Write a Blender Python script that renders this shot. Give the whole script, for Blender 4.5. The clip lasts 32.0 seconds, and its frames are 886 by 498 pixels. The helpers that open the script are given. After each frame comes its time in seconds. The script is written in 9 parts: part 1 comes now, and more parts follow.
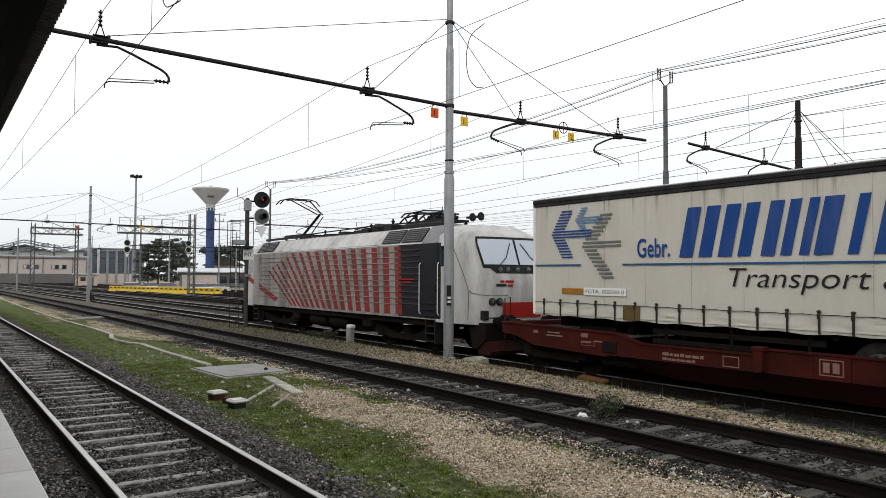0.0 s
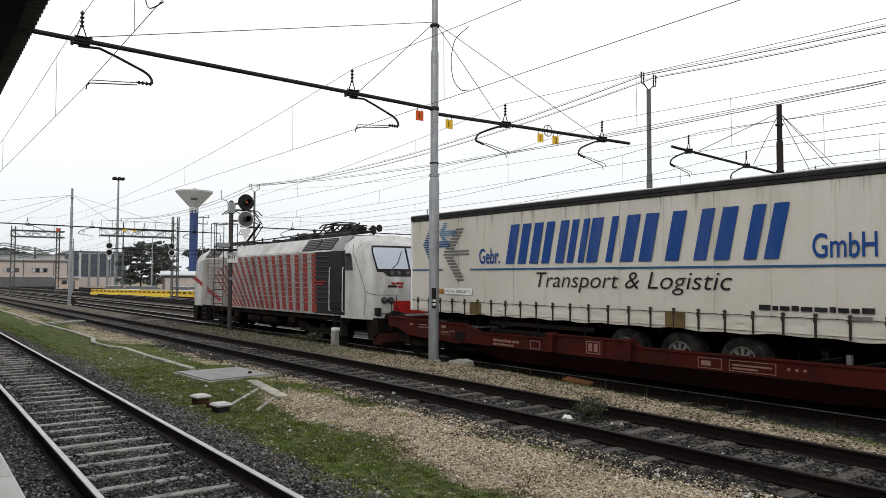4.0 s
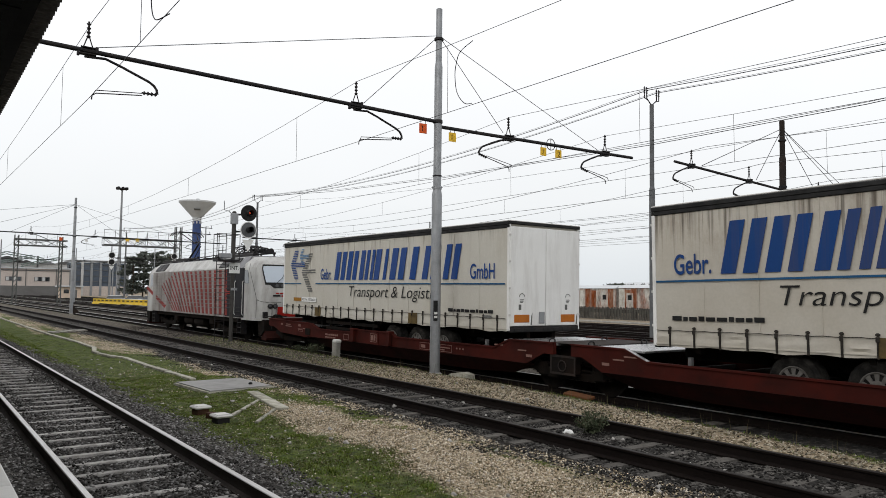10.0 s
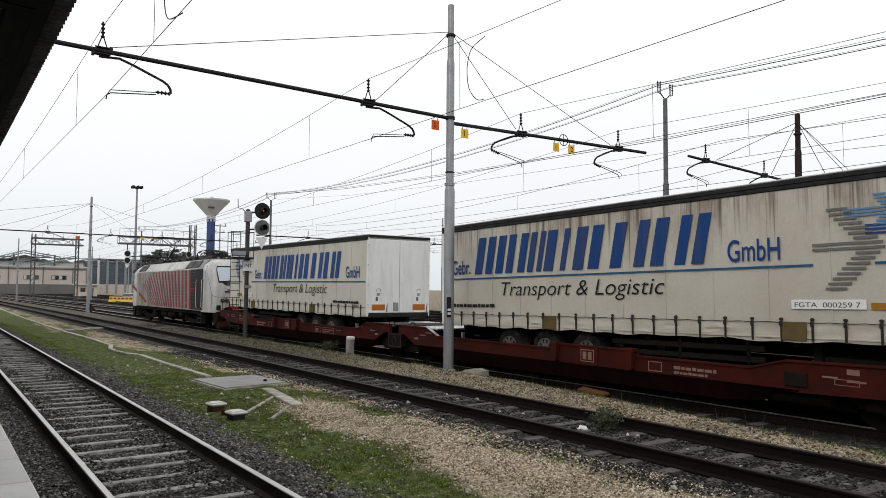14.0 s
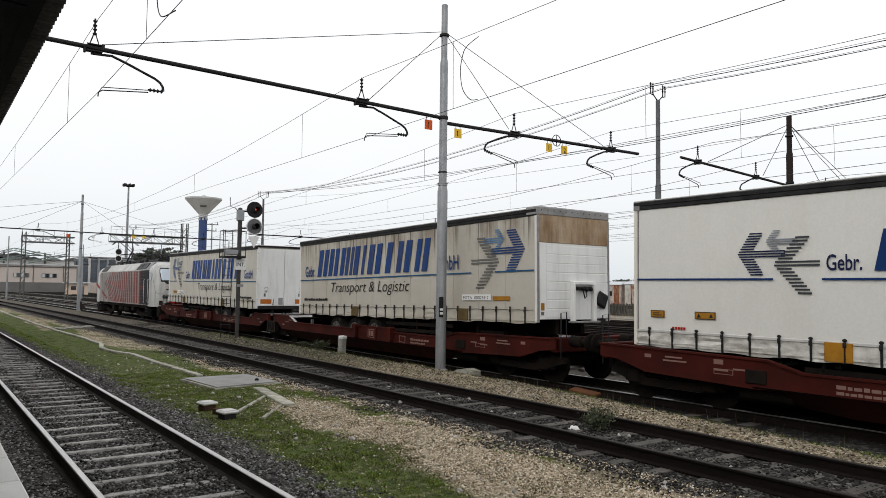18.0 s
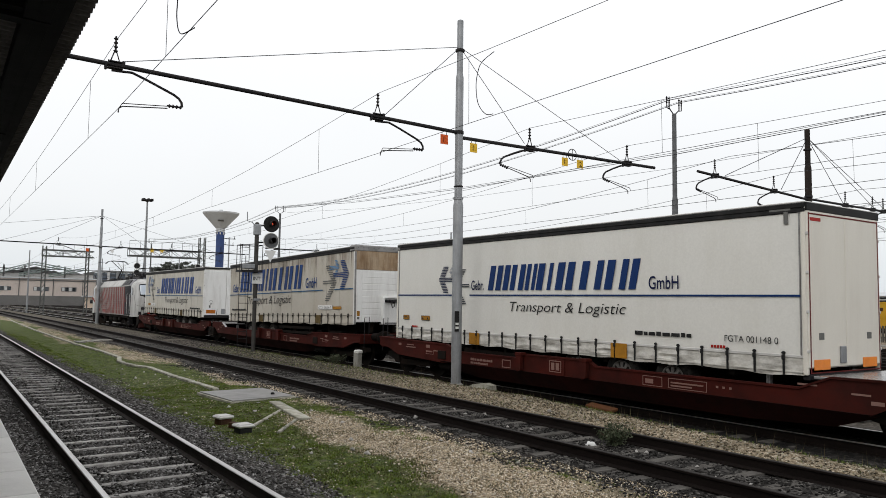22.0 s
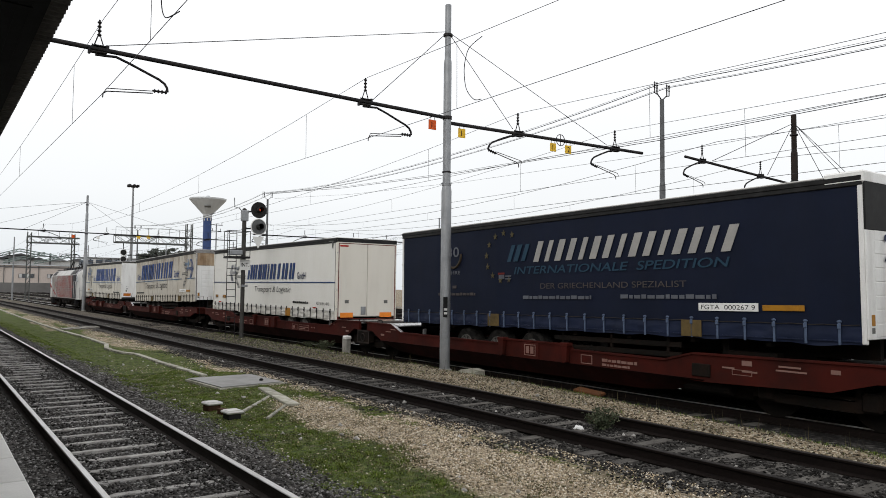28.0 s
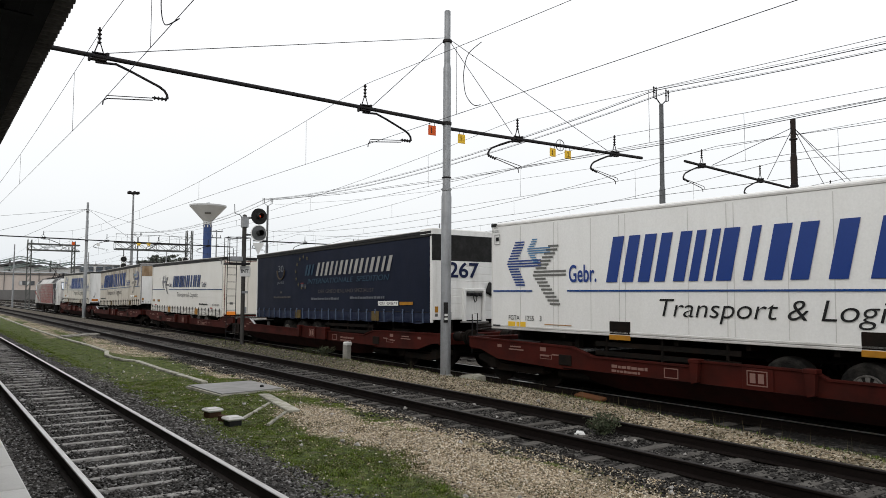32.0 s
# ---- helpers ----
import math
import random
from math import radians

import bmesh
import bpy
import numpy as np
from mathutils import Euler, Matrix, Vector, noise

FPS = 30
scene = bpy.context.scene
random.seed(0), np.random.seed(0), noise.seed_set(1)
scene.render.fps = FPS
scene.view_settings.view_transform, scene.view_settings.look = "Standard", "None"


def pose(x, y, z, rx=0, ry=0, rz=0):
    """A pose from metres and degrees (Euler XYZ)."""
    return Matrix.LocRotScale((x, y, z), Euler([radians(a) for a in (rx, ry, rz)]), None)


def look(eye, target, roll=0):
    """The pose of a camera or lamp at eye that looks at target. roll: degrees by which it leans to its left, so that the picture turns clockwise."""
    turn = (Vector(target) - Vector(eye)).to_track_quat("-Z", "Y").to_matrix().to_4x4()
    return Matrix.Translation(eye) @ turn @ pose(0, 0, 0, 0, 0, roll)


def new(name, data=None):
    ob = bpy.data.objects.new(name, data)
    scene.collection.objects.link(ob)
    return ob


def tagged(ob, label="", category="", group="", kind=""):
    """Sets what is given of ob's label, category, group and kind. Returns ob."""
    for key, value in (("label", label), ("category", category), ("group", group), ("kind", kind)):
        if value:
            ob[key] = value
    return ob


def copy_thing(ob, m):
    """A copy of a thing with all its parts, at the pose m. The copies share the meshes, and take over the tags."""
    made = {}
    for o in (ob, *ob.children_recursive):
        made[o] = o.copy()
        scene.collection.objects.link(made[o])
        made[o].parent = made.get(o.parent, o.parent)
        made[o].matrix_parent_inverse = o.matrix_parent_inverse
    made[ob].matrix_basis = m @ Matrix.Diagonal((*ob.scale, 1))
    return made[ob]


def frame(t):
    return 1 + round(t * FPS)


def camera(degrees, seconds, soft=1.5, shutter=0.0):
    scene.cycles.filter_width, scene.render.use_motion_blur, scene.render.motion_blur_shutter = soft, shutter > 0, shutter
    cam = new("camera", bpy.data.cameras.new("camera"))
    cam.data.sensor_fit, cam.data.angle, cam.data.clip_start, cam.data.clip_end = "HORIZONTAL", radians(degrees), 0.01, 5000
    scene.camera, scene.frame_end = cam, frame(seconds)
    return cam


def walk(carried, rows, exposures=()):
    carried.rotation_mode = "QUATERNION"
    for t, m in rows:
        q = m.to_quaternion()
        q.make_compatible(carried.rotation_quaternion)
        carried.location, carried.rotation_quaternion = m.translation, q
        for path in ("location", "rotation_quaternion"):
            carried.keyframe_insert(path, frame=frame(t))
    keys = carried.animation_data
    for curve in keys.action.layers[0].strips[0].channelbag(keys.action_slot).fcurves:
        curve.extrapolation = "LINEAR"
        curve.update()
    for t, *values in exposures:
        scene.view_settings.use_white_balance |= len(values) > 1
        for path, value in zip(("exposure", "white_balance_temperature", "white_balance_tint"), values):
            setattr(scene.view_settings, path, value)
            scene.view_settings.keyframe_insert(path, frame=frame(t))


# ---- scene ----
cam = camera(62.0, 32.0, soft=0.6)
HEADING = [  # seconds, yaw, pitch, roll
    (0, 55.58, 2.28, -0.28), (0.5, 55.98, 2.40, -0.01), (1, 56.17, 2.18, 0.07), (1.5, 56.45, 2.08, 0.04), (2, 56.88, 2.11, -0.06),
    (2.5, 56.84, 1.94, -0.02), (3, 56.42, 2.25, -0.00), (3.5, 56.00, 2.31, 0.00), (4, 54.42, 2.49, -0.18), (4.5, 53.89, 2.52, -0.35),
    (6.5, 54.39, 3.22, -0.60), (7, 54.47, 3.42, -0.75), (7.5, 54.15, 3.77, -0.94), (8, 54.72, 3.55, -0.97), (8.5, 54.92, 3.55, -0.90),
    (9, 54.79, 3.64, -0.94), (9.5, 54.73, 3.47, -0.81), (10, 54.56, 3.47, -0.72), (10.5, 55.15, 3.58, -0.32), (11, 55.61, 3.32, -0.33),
    (11.5, 55.74, 3.25, -0.38), (12, 55.64, 3.12, -0.27), (12.5, 55.63, 3.10, -0.38), (13, 55.47, 3.15, -0.34), (13.5, 55.58, 3.39, -0.36),
    (14, 55.59, 3.19, -0.45), (14.5, 55.26, 3.21, -0.51), (16.5, 55.07, 3.25, -0.43), (17, 55.10, 3.16, -0.69), (17.5, 55.01, 2.97, -0.73),
    (18, 55.00, 3.18, -0.70), (18.5, 55.41, 3.16, -0.56), (19, 55.68, 3.23, -0.61), (19.5, 55.77, 3.15, -0.78), (20, 55.55, 3.13, -0.79),
    (20.5, 55.57, 3.56, -0.74), (21, 55.92, 3.85, -0.73), (21.5, 56.04, 4.10, -0.60), (22, 56.21, 4.27, -0.80), (22.5, 56.01, 4.19, -0.94),
    (23, 56.04, 4.07, -0.88), (23.5, 56.13, 4.26, -1.06), (24, 56.16, 4.13, -1.03), (24.5, 55.87, 4.23, -1.16), (25, 55.58, 4.04, -1.07),
    (25.5, 55.02, 4.18, -0.88), (27.5, 55.41, 3.35, -0.57), (28, 55.32, 3.17, -0.60), (28.5, 55.34, 3.32, -0.65), (29, 55.65, 3.40, -0.54),
    (29.5, 55.85, 3.53, -0.45), (30, 55.55, 3.62, -0.62), (30.5, 55.34, 3.31, -0.63), (31, 55.05, 3.42, -0.52), (31.5, 55.17, 3.47, -0.48),
    (32, 55.35, 3.60, -0.36),
]
TRAVEL = [0, 1.12, 2.29, 3.51, 4.8, 6.15, 7.59, 9.11, 10.71, 12.4, 14.17, 16.04, 17.99, 20.02, 22.14, 24.34, 26.61, 28.96, 31.39, 33.88, 36.44, 39.06, 41.74, 44.48, 47.27, 50.11, 53.0, 55.94, 58.92, 61.94, 65.0, 68.09, 71.22]  # metres rolled after each whole second

# The track bends slowly: sideways shift of every line of the railway at x
def bend(x):
    if x >= 0:
        return 0.0085 * x
    if x > -150:
        return 0.0085 * x - 0.00006 * x * x
    return -2.625 + 0.0265 * (x + 150)


def slope(x):
    return 0.0085 if x >= 0 else (0.0085 - 0.00012 * x if x > -150 else 0.0265)


EYE = (0.0, 0.0, 2.01)
TRACKS = {"A": 2.27, "B": 8.50, "C": 13.58, "D": 18.1, "E": 23.2, "F": 26.9, "G": 31.7, "H": 35.4, "I": 40.2, "J": 44.4}
LOW = -0.20  # rail top of the line that the train uses

walk(cam, [(t, pose(*EYE, 90 + p, r, y)) for t, y, p, r in HEADING],
     exposures=[(0, 0.04), (7, 0.0), (9.5, -0.06), (12, -0.04), (17, -0.02), (20, -0.02), (22, -0.06), (24, -0.11), (25.2, -0.11), (27.5, 0.0), (32, 0.0)])

# ---- light ----
world = bpy.data.worlds.new("overcast")
scene.world = world
world.use_nodes = True
wn = world.node_tree
wn.nodes.clear()
w_out = wn.nodes.new("ShaderNodeOutputWorld")
w_bg = wn.nodes.new("ShaderNodeBackground")
w_sky = wn.nodes.new("ShaderNodeTexSky")
w_sky.sky_type, w_sky.sun_disc = "NISHITA", False
w_sky.sun_elevation, w_sky.sun_rotation = radians(32), radians(200)
w_sky.air_density, w_sky.dust_density = 1.0, 3.0
w_co = wn.nodes.new("ShaderNodeTexCoord")
w_sep = wn.nodes.new("ShaderNodeSeparateXYZ")
w_ramp = wn.nodes.new("ShaderNodeValToRGB")
w_ramp.color_ramp.elements[0].position, w_ramp.color_ramp.elements[0].color = 0.0, (0.80, 0.85, 0.89, 1)
w_ramp.color_ramp.elements[1].position, w_ramp.color_ramp.elements[1].color = 1.0, (1.30, 1.30, 1.32, 1)
for at, col in ((0.12, (0.98, 1.0, 1.015, 1)), (0.35, (1.14, 1.15, 1.17, 1))):
    el = w_ramp.color_ramp.elements.new(at)
    el.color = col
w_noise = wn.nodes.new("ShaderNodeTexNoise")
w_noise.inputs["Scale"].default_value, w_noise.inputs["Detail"].default_value = 2.2, 4
w_cloud = wn.nodes.new("ShaderNodeMapRange")
w_cloud.inputs["To Min"].default_value, w_cloud.inputs["To Max"].default_value = 0.93, 1.07
w_mul = wn.nodes.new("ShaderNodeMixRGB")
w_mul.blend_type, w_mul.inputs[0].default_value = "MULTIPLY", 1.0
w_sc = wn.nodes.new("ShaderNodeMixRGB")
w_sc.blend_type, w_sc.inputs[0].default_value, w_sc.inputs[2].default_value = "MULTIPLY", 1.0, (0.1, 0.1, 0.1, 1)
w_mix = wn.nodes.new("ShaderNodeMixRGB")
w_mix.inputs[0].default_value = 0.06
wn.links.new(w_co.outputs["Generated"], w_sep.inputs[0])
wn.links.new(w_sep.outputs["Z"], w_ramp.inputs[0])
wn.links.new(w_co.outputs["Generated"], w_noise.inputs["Vector"])
wn.links.new(w_noise.outputs["Fac"], w_cloud.inputs["Value"])
wn.links.new(w_ramp.outputs[0], w_mul.inputs[1])
wn.links.new(w_cloud.outputs[0], w_mul.inputs[2])
wn.links.new(w_sky.outputs[0], w_sc.inputs[1])
wn.links.new(w_mul.outputs[0], w_mix.inputs[1])
wn.links.new(w_sc.outputs[0], w_mix.inputs[2])
wn.links.new(w_mix.outputs[0], w_bg.inputs["Color"])
wn.links.new(w_bg.outputs[0], w_out.inputs[0])
w_bg.inputs["Strength"].default_value = 1.0
sun = new("sun", bpy.data.lights.new("sun", "SUN"))
sun.data.energy, sun.data.angle, sun.data.color = 0.6, radians(25), (1.0, 0.97, 0.93)
sun.matrix_world = look((0, 0, 30), (-24, 42, 0))
scene.view_settings.exposure = 0.0


# ---- materials ----
def socket(tree, node, key, value):
    if hasattr(value, "is_output"):
        tree.links.new(value, node.inputs[key])
    else:
        node.inputs[key].default_value = value


def mat(name, base, rough=0.6, metal=0.0, other=None, scale=6.0, amount=0.5, fine=60.0, bump=0.15, stretch=(1, 1, 1), dirt=None, dirt_scale=(1, 1, 1), dirt_amount=0.0, per_object=0.0, spec=None, emit=0.0, grain=0.0, runs=None, streaks=None):
    """A surface with a base colour broken up at two scales, grain relief and shaped dirt."""
    grain = grain or (0.18 if rough > 0.75 else 0.035)
    spec = (0.08 if rough > 0.72 else (0.14 if rough > 0.42 else 0.4)) if spec is None else spec
    m = bpy.data.materials.new(name)
    m.use_nodes = True
    nt = m.node_tree
    b = nt.nodes["Principled BSDF"]
    co = nt.nodes.new("ShaderNodeTexCoord").outputs["Object"]
    mp = nt.nodes.new("ShaderNodeMapping")
    nt.links.new(co, mp.inputs["Vector"])
    mp.inputs["Scale"].default_value = stretch
    big = nt.nodes.new("ShaderNodeTexNoise")
    big.inputs["Scale"].default_value, big.inputs["Detail"].default_value, big.inputs["Roughness"].default_value = scale, 6, 0.65
    nt.links.new(mp.outputs[0], big.inputs["Vector"])
    small = nt.nodes.new("ShaderNodeTexNoise")
    small.inputs["Scale"].default_value, small.inputs["Detail"].default_value = fine, 3
    nt.links.new(mp.outputs[0], small.inputs["Vector"])
    other = other or tuple(c * 0.55 for c in base)
    rp = nt.nodes.new("ShaderNodeMapRange")
    rp.inputs["From Min"].default_value, rp.inputs["From Max"].default_value = 0.42, 0.72
    rp.inputs["To Max"].default_value = amount
    nt.links.new(big.outputs["Fac"], rp.inputs["Value"])
    mx = nt.nodes.new("ShaderNodeMixRGB")
    nt.links.new(rp.outputs[0], mx.inputs[0])
    mx.inputs[1].default_value, mx.inputs[2].default_value = (*base, 1), (*other, 1)
    col = mx.outputs[0]
    gr = nt.nodes.new("ShaderNodeMapRange")
    gr.inputs["From Min"].default_value, gr.inputs["From Max"].default_value = 0.3, 0.7
    gr.inputs["To Min"].default_value, gr.inputs["To Max"].default_value = 1 - grain, 1 + grain
    nt.links.new(small.outputs["Fac"], gr.inputs["Value"])
    m2 = nt.nodes.new("ShaderNodeMixRGB")
    m2.blend_type, m2.inputs[0].default_value = "MULTIPLY", 1.0
    nt.links.new(col, m2.inputs[1])
    nt.links.new(gr.outputs[0], m2.inputs[2])
    col = m2.outputs[0]
    if dirt:
        mp2 = nt.nodes.new("ShaderNodeMapping")
        mp2.inputs["Scale"].default_value = dirt_scale
        nt.links.new(co, mp2.inputs["Vector"])
        dn = nt.nodes.new("ShaderNodeTexNoise")
        dn.inputs["Scale"].default_value, dn.inputs["Detail"].default_value, dn.inputs["Roughness"].default_value = 1.0, 7, 0.7
        nt.links.new(mp2.outputs[0], dn.inputs["Vector"])
        dr = nt.nodes.new("ShaderNodeMapRange")
        dr.inputs["From Min"].default_value, dr.inputs["From Max"].default_value, dr.inputs["To Max"].default_value = 0.45, 0.75, dirt_amount
        nt.links.new(dn.outputs["Fac"], dr.inputs["Value"])
        amt = dr.outputs[0]
        if runs:
            # rain stains: heavy under the upper edge, running out below
            sz = nt.nodes.new("ShaderNodeSeparateXYZ")
            nt.links.new(co, sz.inputs[0])
            rz = nt.nodes.new("ShaderNodeMapRange")
            rz.interpolation_type = "SMOOTHSTEP"
            rz.inputs["From Min"].default_value, rz.inputs["From Max"].default_value = runs[0], runs[1]
            rz.inputs["To Min"].default_value, rz.inputs["To Max"].default_value = runs[2], 1.0
            nt.links.new(sz.outputs["Z"], rz.inputs["Value"])
            ml = nt.nodes.new("ShaderNodeMath")
            ml.operation = "MULTIPLY"
            nt.links.new(amt, ml.inputs[0])
            nt.links.new(rz.outputs[0], ml.inputs[1])
            amt = ml.outputs[0]
        m3 = nt.nodes.new("ShaderNodeMixRGB")
        nt.links.new(amt, m3.inputs[0])
        nt.links.new(col, m3.inputs[1])
        m3.inputs[2].default_value = (*dirt, 1)
        col = m3.outputs[0]
    if streaks:
        # thin sharp dirt lines that hang from the upper edge to uneven lengths
        tint, often, z_low, z_high = streaks
        mp3 = nt.nodes.new("ShaderNodeMapping")
        mp3.inputs["Scale"].default_value = (often, 0.2, 0.10)
        nt.links.new(co, mp3.inputs["Vector"])
        sn = nt.nodes.new("ShaderNodeTexNoise")
        sn.inputs["Scale"].default_value, sn.inputs["Detail"].default_value, sn.inputs["Roughness"].default_value = 1.0, 5, 0.75
        nt.links.new(mp3.outputs[0], sn.inputs["Vector"])
        s3 = nt.nodes.new("ShaderNodeSeparateXYZ")
        nt.links.new(co, s3.inputs[0])
        zz = nt.nodes.new("ShaderNodeMapRange")
        zz.inputs["From Min"].default_value, zz.inputs["From Max"].default_value = z_low, z_high
        zz.inputs["To Min"].default_value, zz.inputs["To Max"].default_value = -0.26, 0.02
        nt.links.new(s3.outputs["Z"], zz.inputs["Value"])
        sm_ = nt.nodes.new("ShaderNodeMath")
        sm_.operation = "ADD"
        nt.links.new(sn.outputs["Fac"], sm_.inputs[0])
        nt.links.new(zz.outputs[0], sm_.inputs[1])
        sr = nt.nodes.new("ShaderNodeMapRange")
        sr.inputs["From Min"].default_value, sr.inputs["From Max"].default_value, sr.inputs["To Max"].default_value = 0.50, 0.64, 0.8
        nt.links.new(sm_.outputs[0], sr.inputs["Value"])
        m5 = nt.nodes.new("ShaderNodeMixRGB")
        nt.links.new(sr.outputs[0], m5.inputs[0])
        nt.links.new(col, m5.inputs[1])
        m5.inputs[2].default_value = (*tint, 1)
        col = m5.outputs[0]
    if per_object:
        oi = nt.nodes.new("ShaderNodeObjectInfo")
        r3 = nt.nodes.new("ShaderNodeMapRange")
        r3.inputs["To Min"].default_value, r3.inputs["To Max"].default_value = 1 - per_object, 1 + per_object
        nt.links.new(oi.outputs["Random"], r3.inputs["Value"])
        m4 = nt.nodes.new("ShaderNodeMixRGB")
        m4.blend_type, m4.inputs[0].default_value = "MULTIPLY", 1.0
        nt.links.new(col, m4.inputs[1])
        nt.links.new(r3.outputs[0], m4.inputs[2])
        col = m4.outputs[0]
    nt.links.new(col, b.inputs["Base Color"])
    rr = nt.nodes.new("ShaderNodeMapRange")
    rr.inputs["To Min"].default_value, rr.inputs["To Max"].default_value = max(0.03, rough - 0.12), min(1, rough + 0.12)
    nt.links.new(big.outputs["Fac"], rr.inputs["Value"])
    nt.links.new(rr.outputs[0], b.inputs["Roughness"])
    b.inputs["Metallic"].default_value = metal
    b.inputs["Specular IOR Level"].default_value = spec
    if bump:
        bp = nt.nodes.new("ShaderNodeBump")
        bp.inputs["Strength"].default_value, bp.inputs["Distance"].default_value = bump, 0.01
        nt.links.new(small.outputs["Fac"], bp.inputs["Height"])
        nt.links.new(bp.outputs[0], b.inputs["Normal"])
    if emit:
        b.inputs["Emission Color"].default_value, b.inputs["Emission Strength"].default_value = (*base, 1), emit
    return m


def island_mat(name, cols, rough=0.85, bump=0.3):
    """Loose pieces joined in one mesh: each takes its own tone."""
    m = bpy.data.materials.new(name)
    m.use_nodes = True
    nt = m.node_tree
    b = nt.nodes["Principled BSDF"]
    g = nt.nodes.new("ShaderNodeNewGeometry")
    r = nt.nodes.new("ShaderNodeValToRGB")
    els = r.color_ramp.elements
    for i, c in enumerate(cols):
        at = i / max(1, len(cols) - 1)
        e = els[0] if i == 0 else (els[1] if i == 1 else els.new(at))
        e.position, e.color = at, (*c, 1)
    for i, c in enumerate(cols):
        els[i].position = i / max(1, len(cols) - 1)
    for i in range(len(cols)):
        els[i].color = (*cols[i], 1)
    nt.links.new(g.outputs["Random Per Island"], r.inputs[0])
    n = nt.nodes.new("ShaderNodeTexNoise")
    n.inputs["Scale"].default_value = 70
    co = nt.nodes.new("ShaderNodeTexCoord")
    nt.links.new(co.outputs["Object"], n.inputs["Vector"])
    mr = nt.nodes.new("ShaderNodeMapRange")
    mr.inputs["To Min"].default_value, mr.inputs["To Max"].default_value = 0.7, 1.3
    nt.links.new(n.outputs["Fac"], mr.inputs["Value"])
    mx = nt.nodes.new("ShaderNodeMixRGB")
    mx.blend_type, mx.inputs[0].default_value = "MULTIPLY", 1.0
    nt.links.new(r.outputs[0], mx.inputs[1])
    nt.links.new(mr.outputs[0], mx.inputs[2])
    nt.links.new(mx.outputs[0], b.inputs["Base Color"])
    b.inputs["Roughness"].default_value, b.inputs["Specular IOR Level"].default_value = rough, 0.08
    if bump:
        bp = nt.nodes.new("ShaderNodeBump")
        bp.inputs["Strength"].default_value, bp.inputs["Distance"].default_value = bump, 0.01
        nt.links.new(n.outputs["Fac"], bp.inputs["Height"])
        nt.links.new(bp.outputs[0], b.inputs["Normal"])
    return m


def glass(name, tint, rough=0.05):
    m = bpy.data.materials.new(name)
    m.use_nodes = True
    b = m.node_tree.nodes["Principled BSDF"]
    b.inputs["Base Color"].default_value, b.inputs["Roughness"].default_value = (*tint, 1), rough
    b.inputs["Specular IOR Level"].default_value = 0.8
    b.inputs["Coat Weight"].default_value = 0.6
    return m


STEEL = mat("galvanised_steel", (0.30, 0.31, 0.32), 0.5, 0.5, (0.20, 0.21, 0.22), 3, 0.8, 40, 0.1, dirt=(0.12, 0.11, 0.10), dirt_scale=(6, 6, 0.8), dirt_amount=0.5)
RUSTMAST = mat("rusty_mast_steel", (0.026, 0.022, 0.020), 0.8, 0.2, (0.045, 0.032, 0.026), 2, 0.7, 30, 0.2)
DARKSTEEL = mat("dark_steel", (0.022, 0.022, 0.024), 0.6, 0.5, (0.05, 0.04, 0.035), 4, 0.6, 50, 0.1)
WIRE = mat("wire", (0.035, 0.035, 0.038), 0.6, 0.6, None, 4, 0.2, 20, 0)
RAILTOP = mat("worn_rail_head", (0.50, 0.49, 0.47), 0.32, 0.9, (0.30, 0.27, 0.25), 5, 0.6, 40, 0.05, stretch=(0.4, 4, 4))
RAILTOP_DULL = mat("dull_rail_head", (0.017, 0.015, 0.014), 0.6, 0.2, (0.045, 0.036, 0.033), 3, 0.7, 40, 0.05, stretch=(0.4, 4, 4))
RAILSIDE = mat("brown_grey_rail_side", (0.050, 0.043, 0.039), 0.85, 0.0, (0.030, 0.025, 0.022), 4, 0.8, 40, 0.3, stretch=(0.5, 3, 3))
RAILRUST = mat("rusty_rail_side", (0.011, 0.008, 0.007), 0.9, 0.0, (0.006, 0.005, 0.0045), 4, 0.8, 40, 0.3, stretch=(0.5, 3, 3))
SLEEPER = mat("weathered_concrete", (0.42, 0.405, 0.385), 0.9, 0, (0.13, 0.12, 0.105), 5, 0.9, 60, 0.3, per_object=0.2)
SLEEPER_DARK = mat("old_grey_sleeper", (0.108, 0.101, 0.092), 0.9, 0, (0.04, 0.036, 0.033), 5, 0.9, 60, 0.3, per_object=0.25)
CONCRETE = mat("concrete", (0.27, 0.26, 0.235), 0.9, 0, (0.14, 0.13, 0.11), 2.5, 0.8, 50, 0.25, per_object=0.08)
MOSSYSTONE = mat("mossy_old_concrete", (0.40, 0.385, 0.33), 0.9, 0, (0.14, 0.138, 0.09), 4, 0.9, 50, 0.25, per_object=0.15)
SLABTOP = mat("damp_concrete_lid", (0.24, 0.235, 0.225), 0.5, 0, (0.16, 0.155, 0.15), 2.0, 0.8, 40, 0.15)
PAVE = mat("pale_platform_slab", (0.72, 0.71, 0.68), 0.7, 0, (0.54, 0.53, 0.5), 2.5, 0.6, 70, 0.12, per_object=0.05)
WHITEBOX = mat("white_plastic_lid", (0.60, 0.59, 0.565), 0.6, 0, (0.42, 0.41, 0.38), 5, 0.6, 60, 0.1)
BRICKBOX = mat("rusty_box", (0.07, 0.036, 0.022), 0.85, 0, (0.035, 0.022, 0.016), 8, 0.8, 60, 0.2)
BLACKBOX = mat("black_plastic", (0.02, 0.02, 0.02), 0.6, 0, None, 5, 0.4, 60, 0.1)
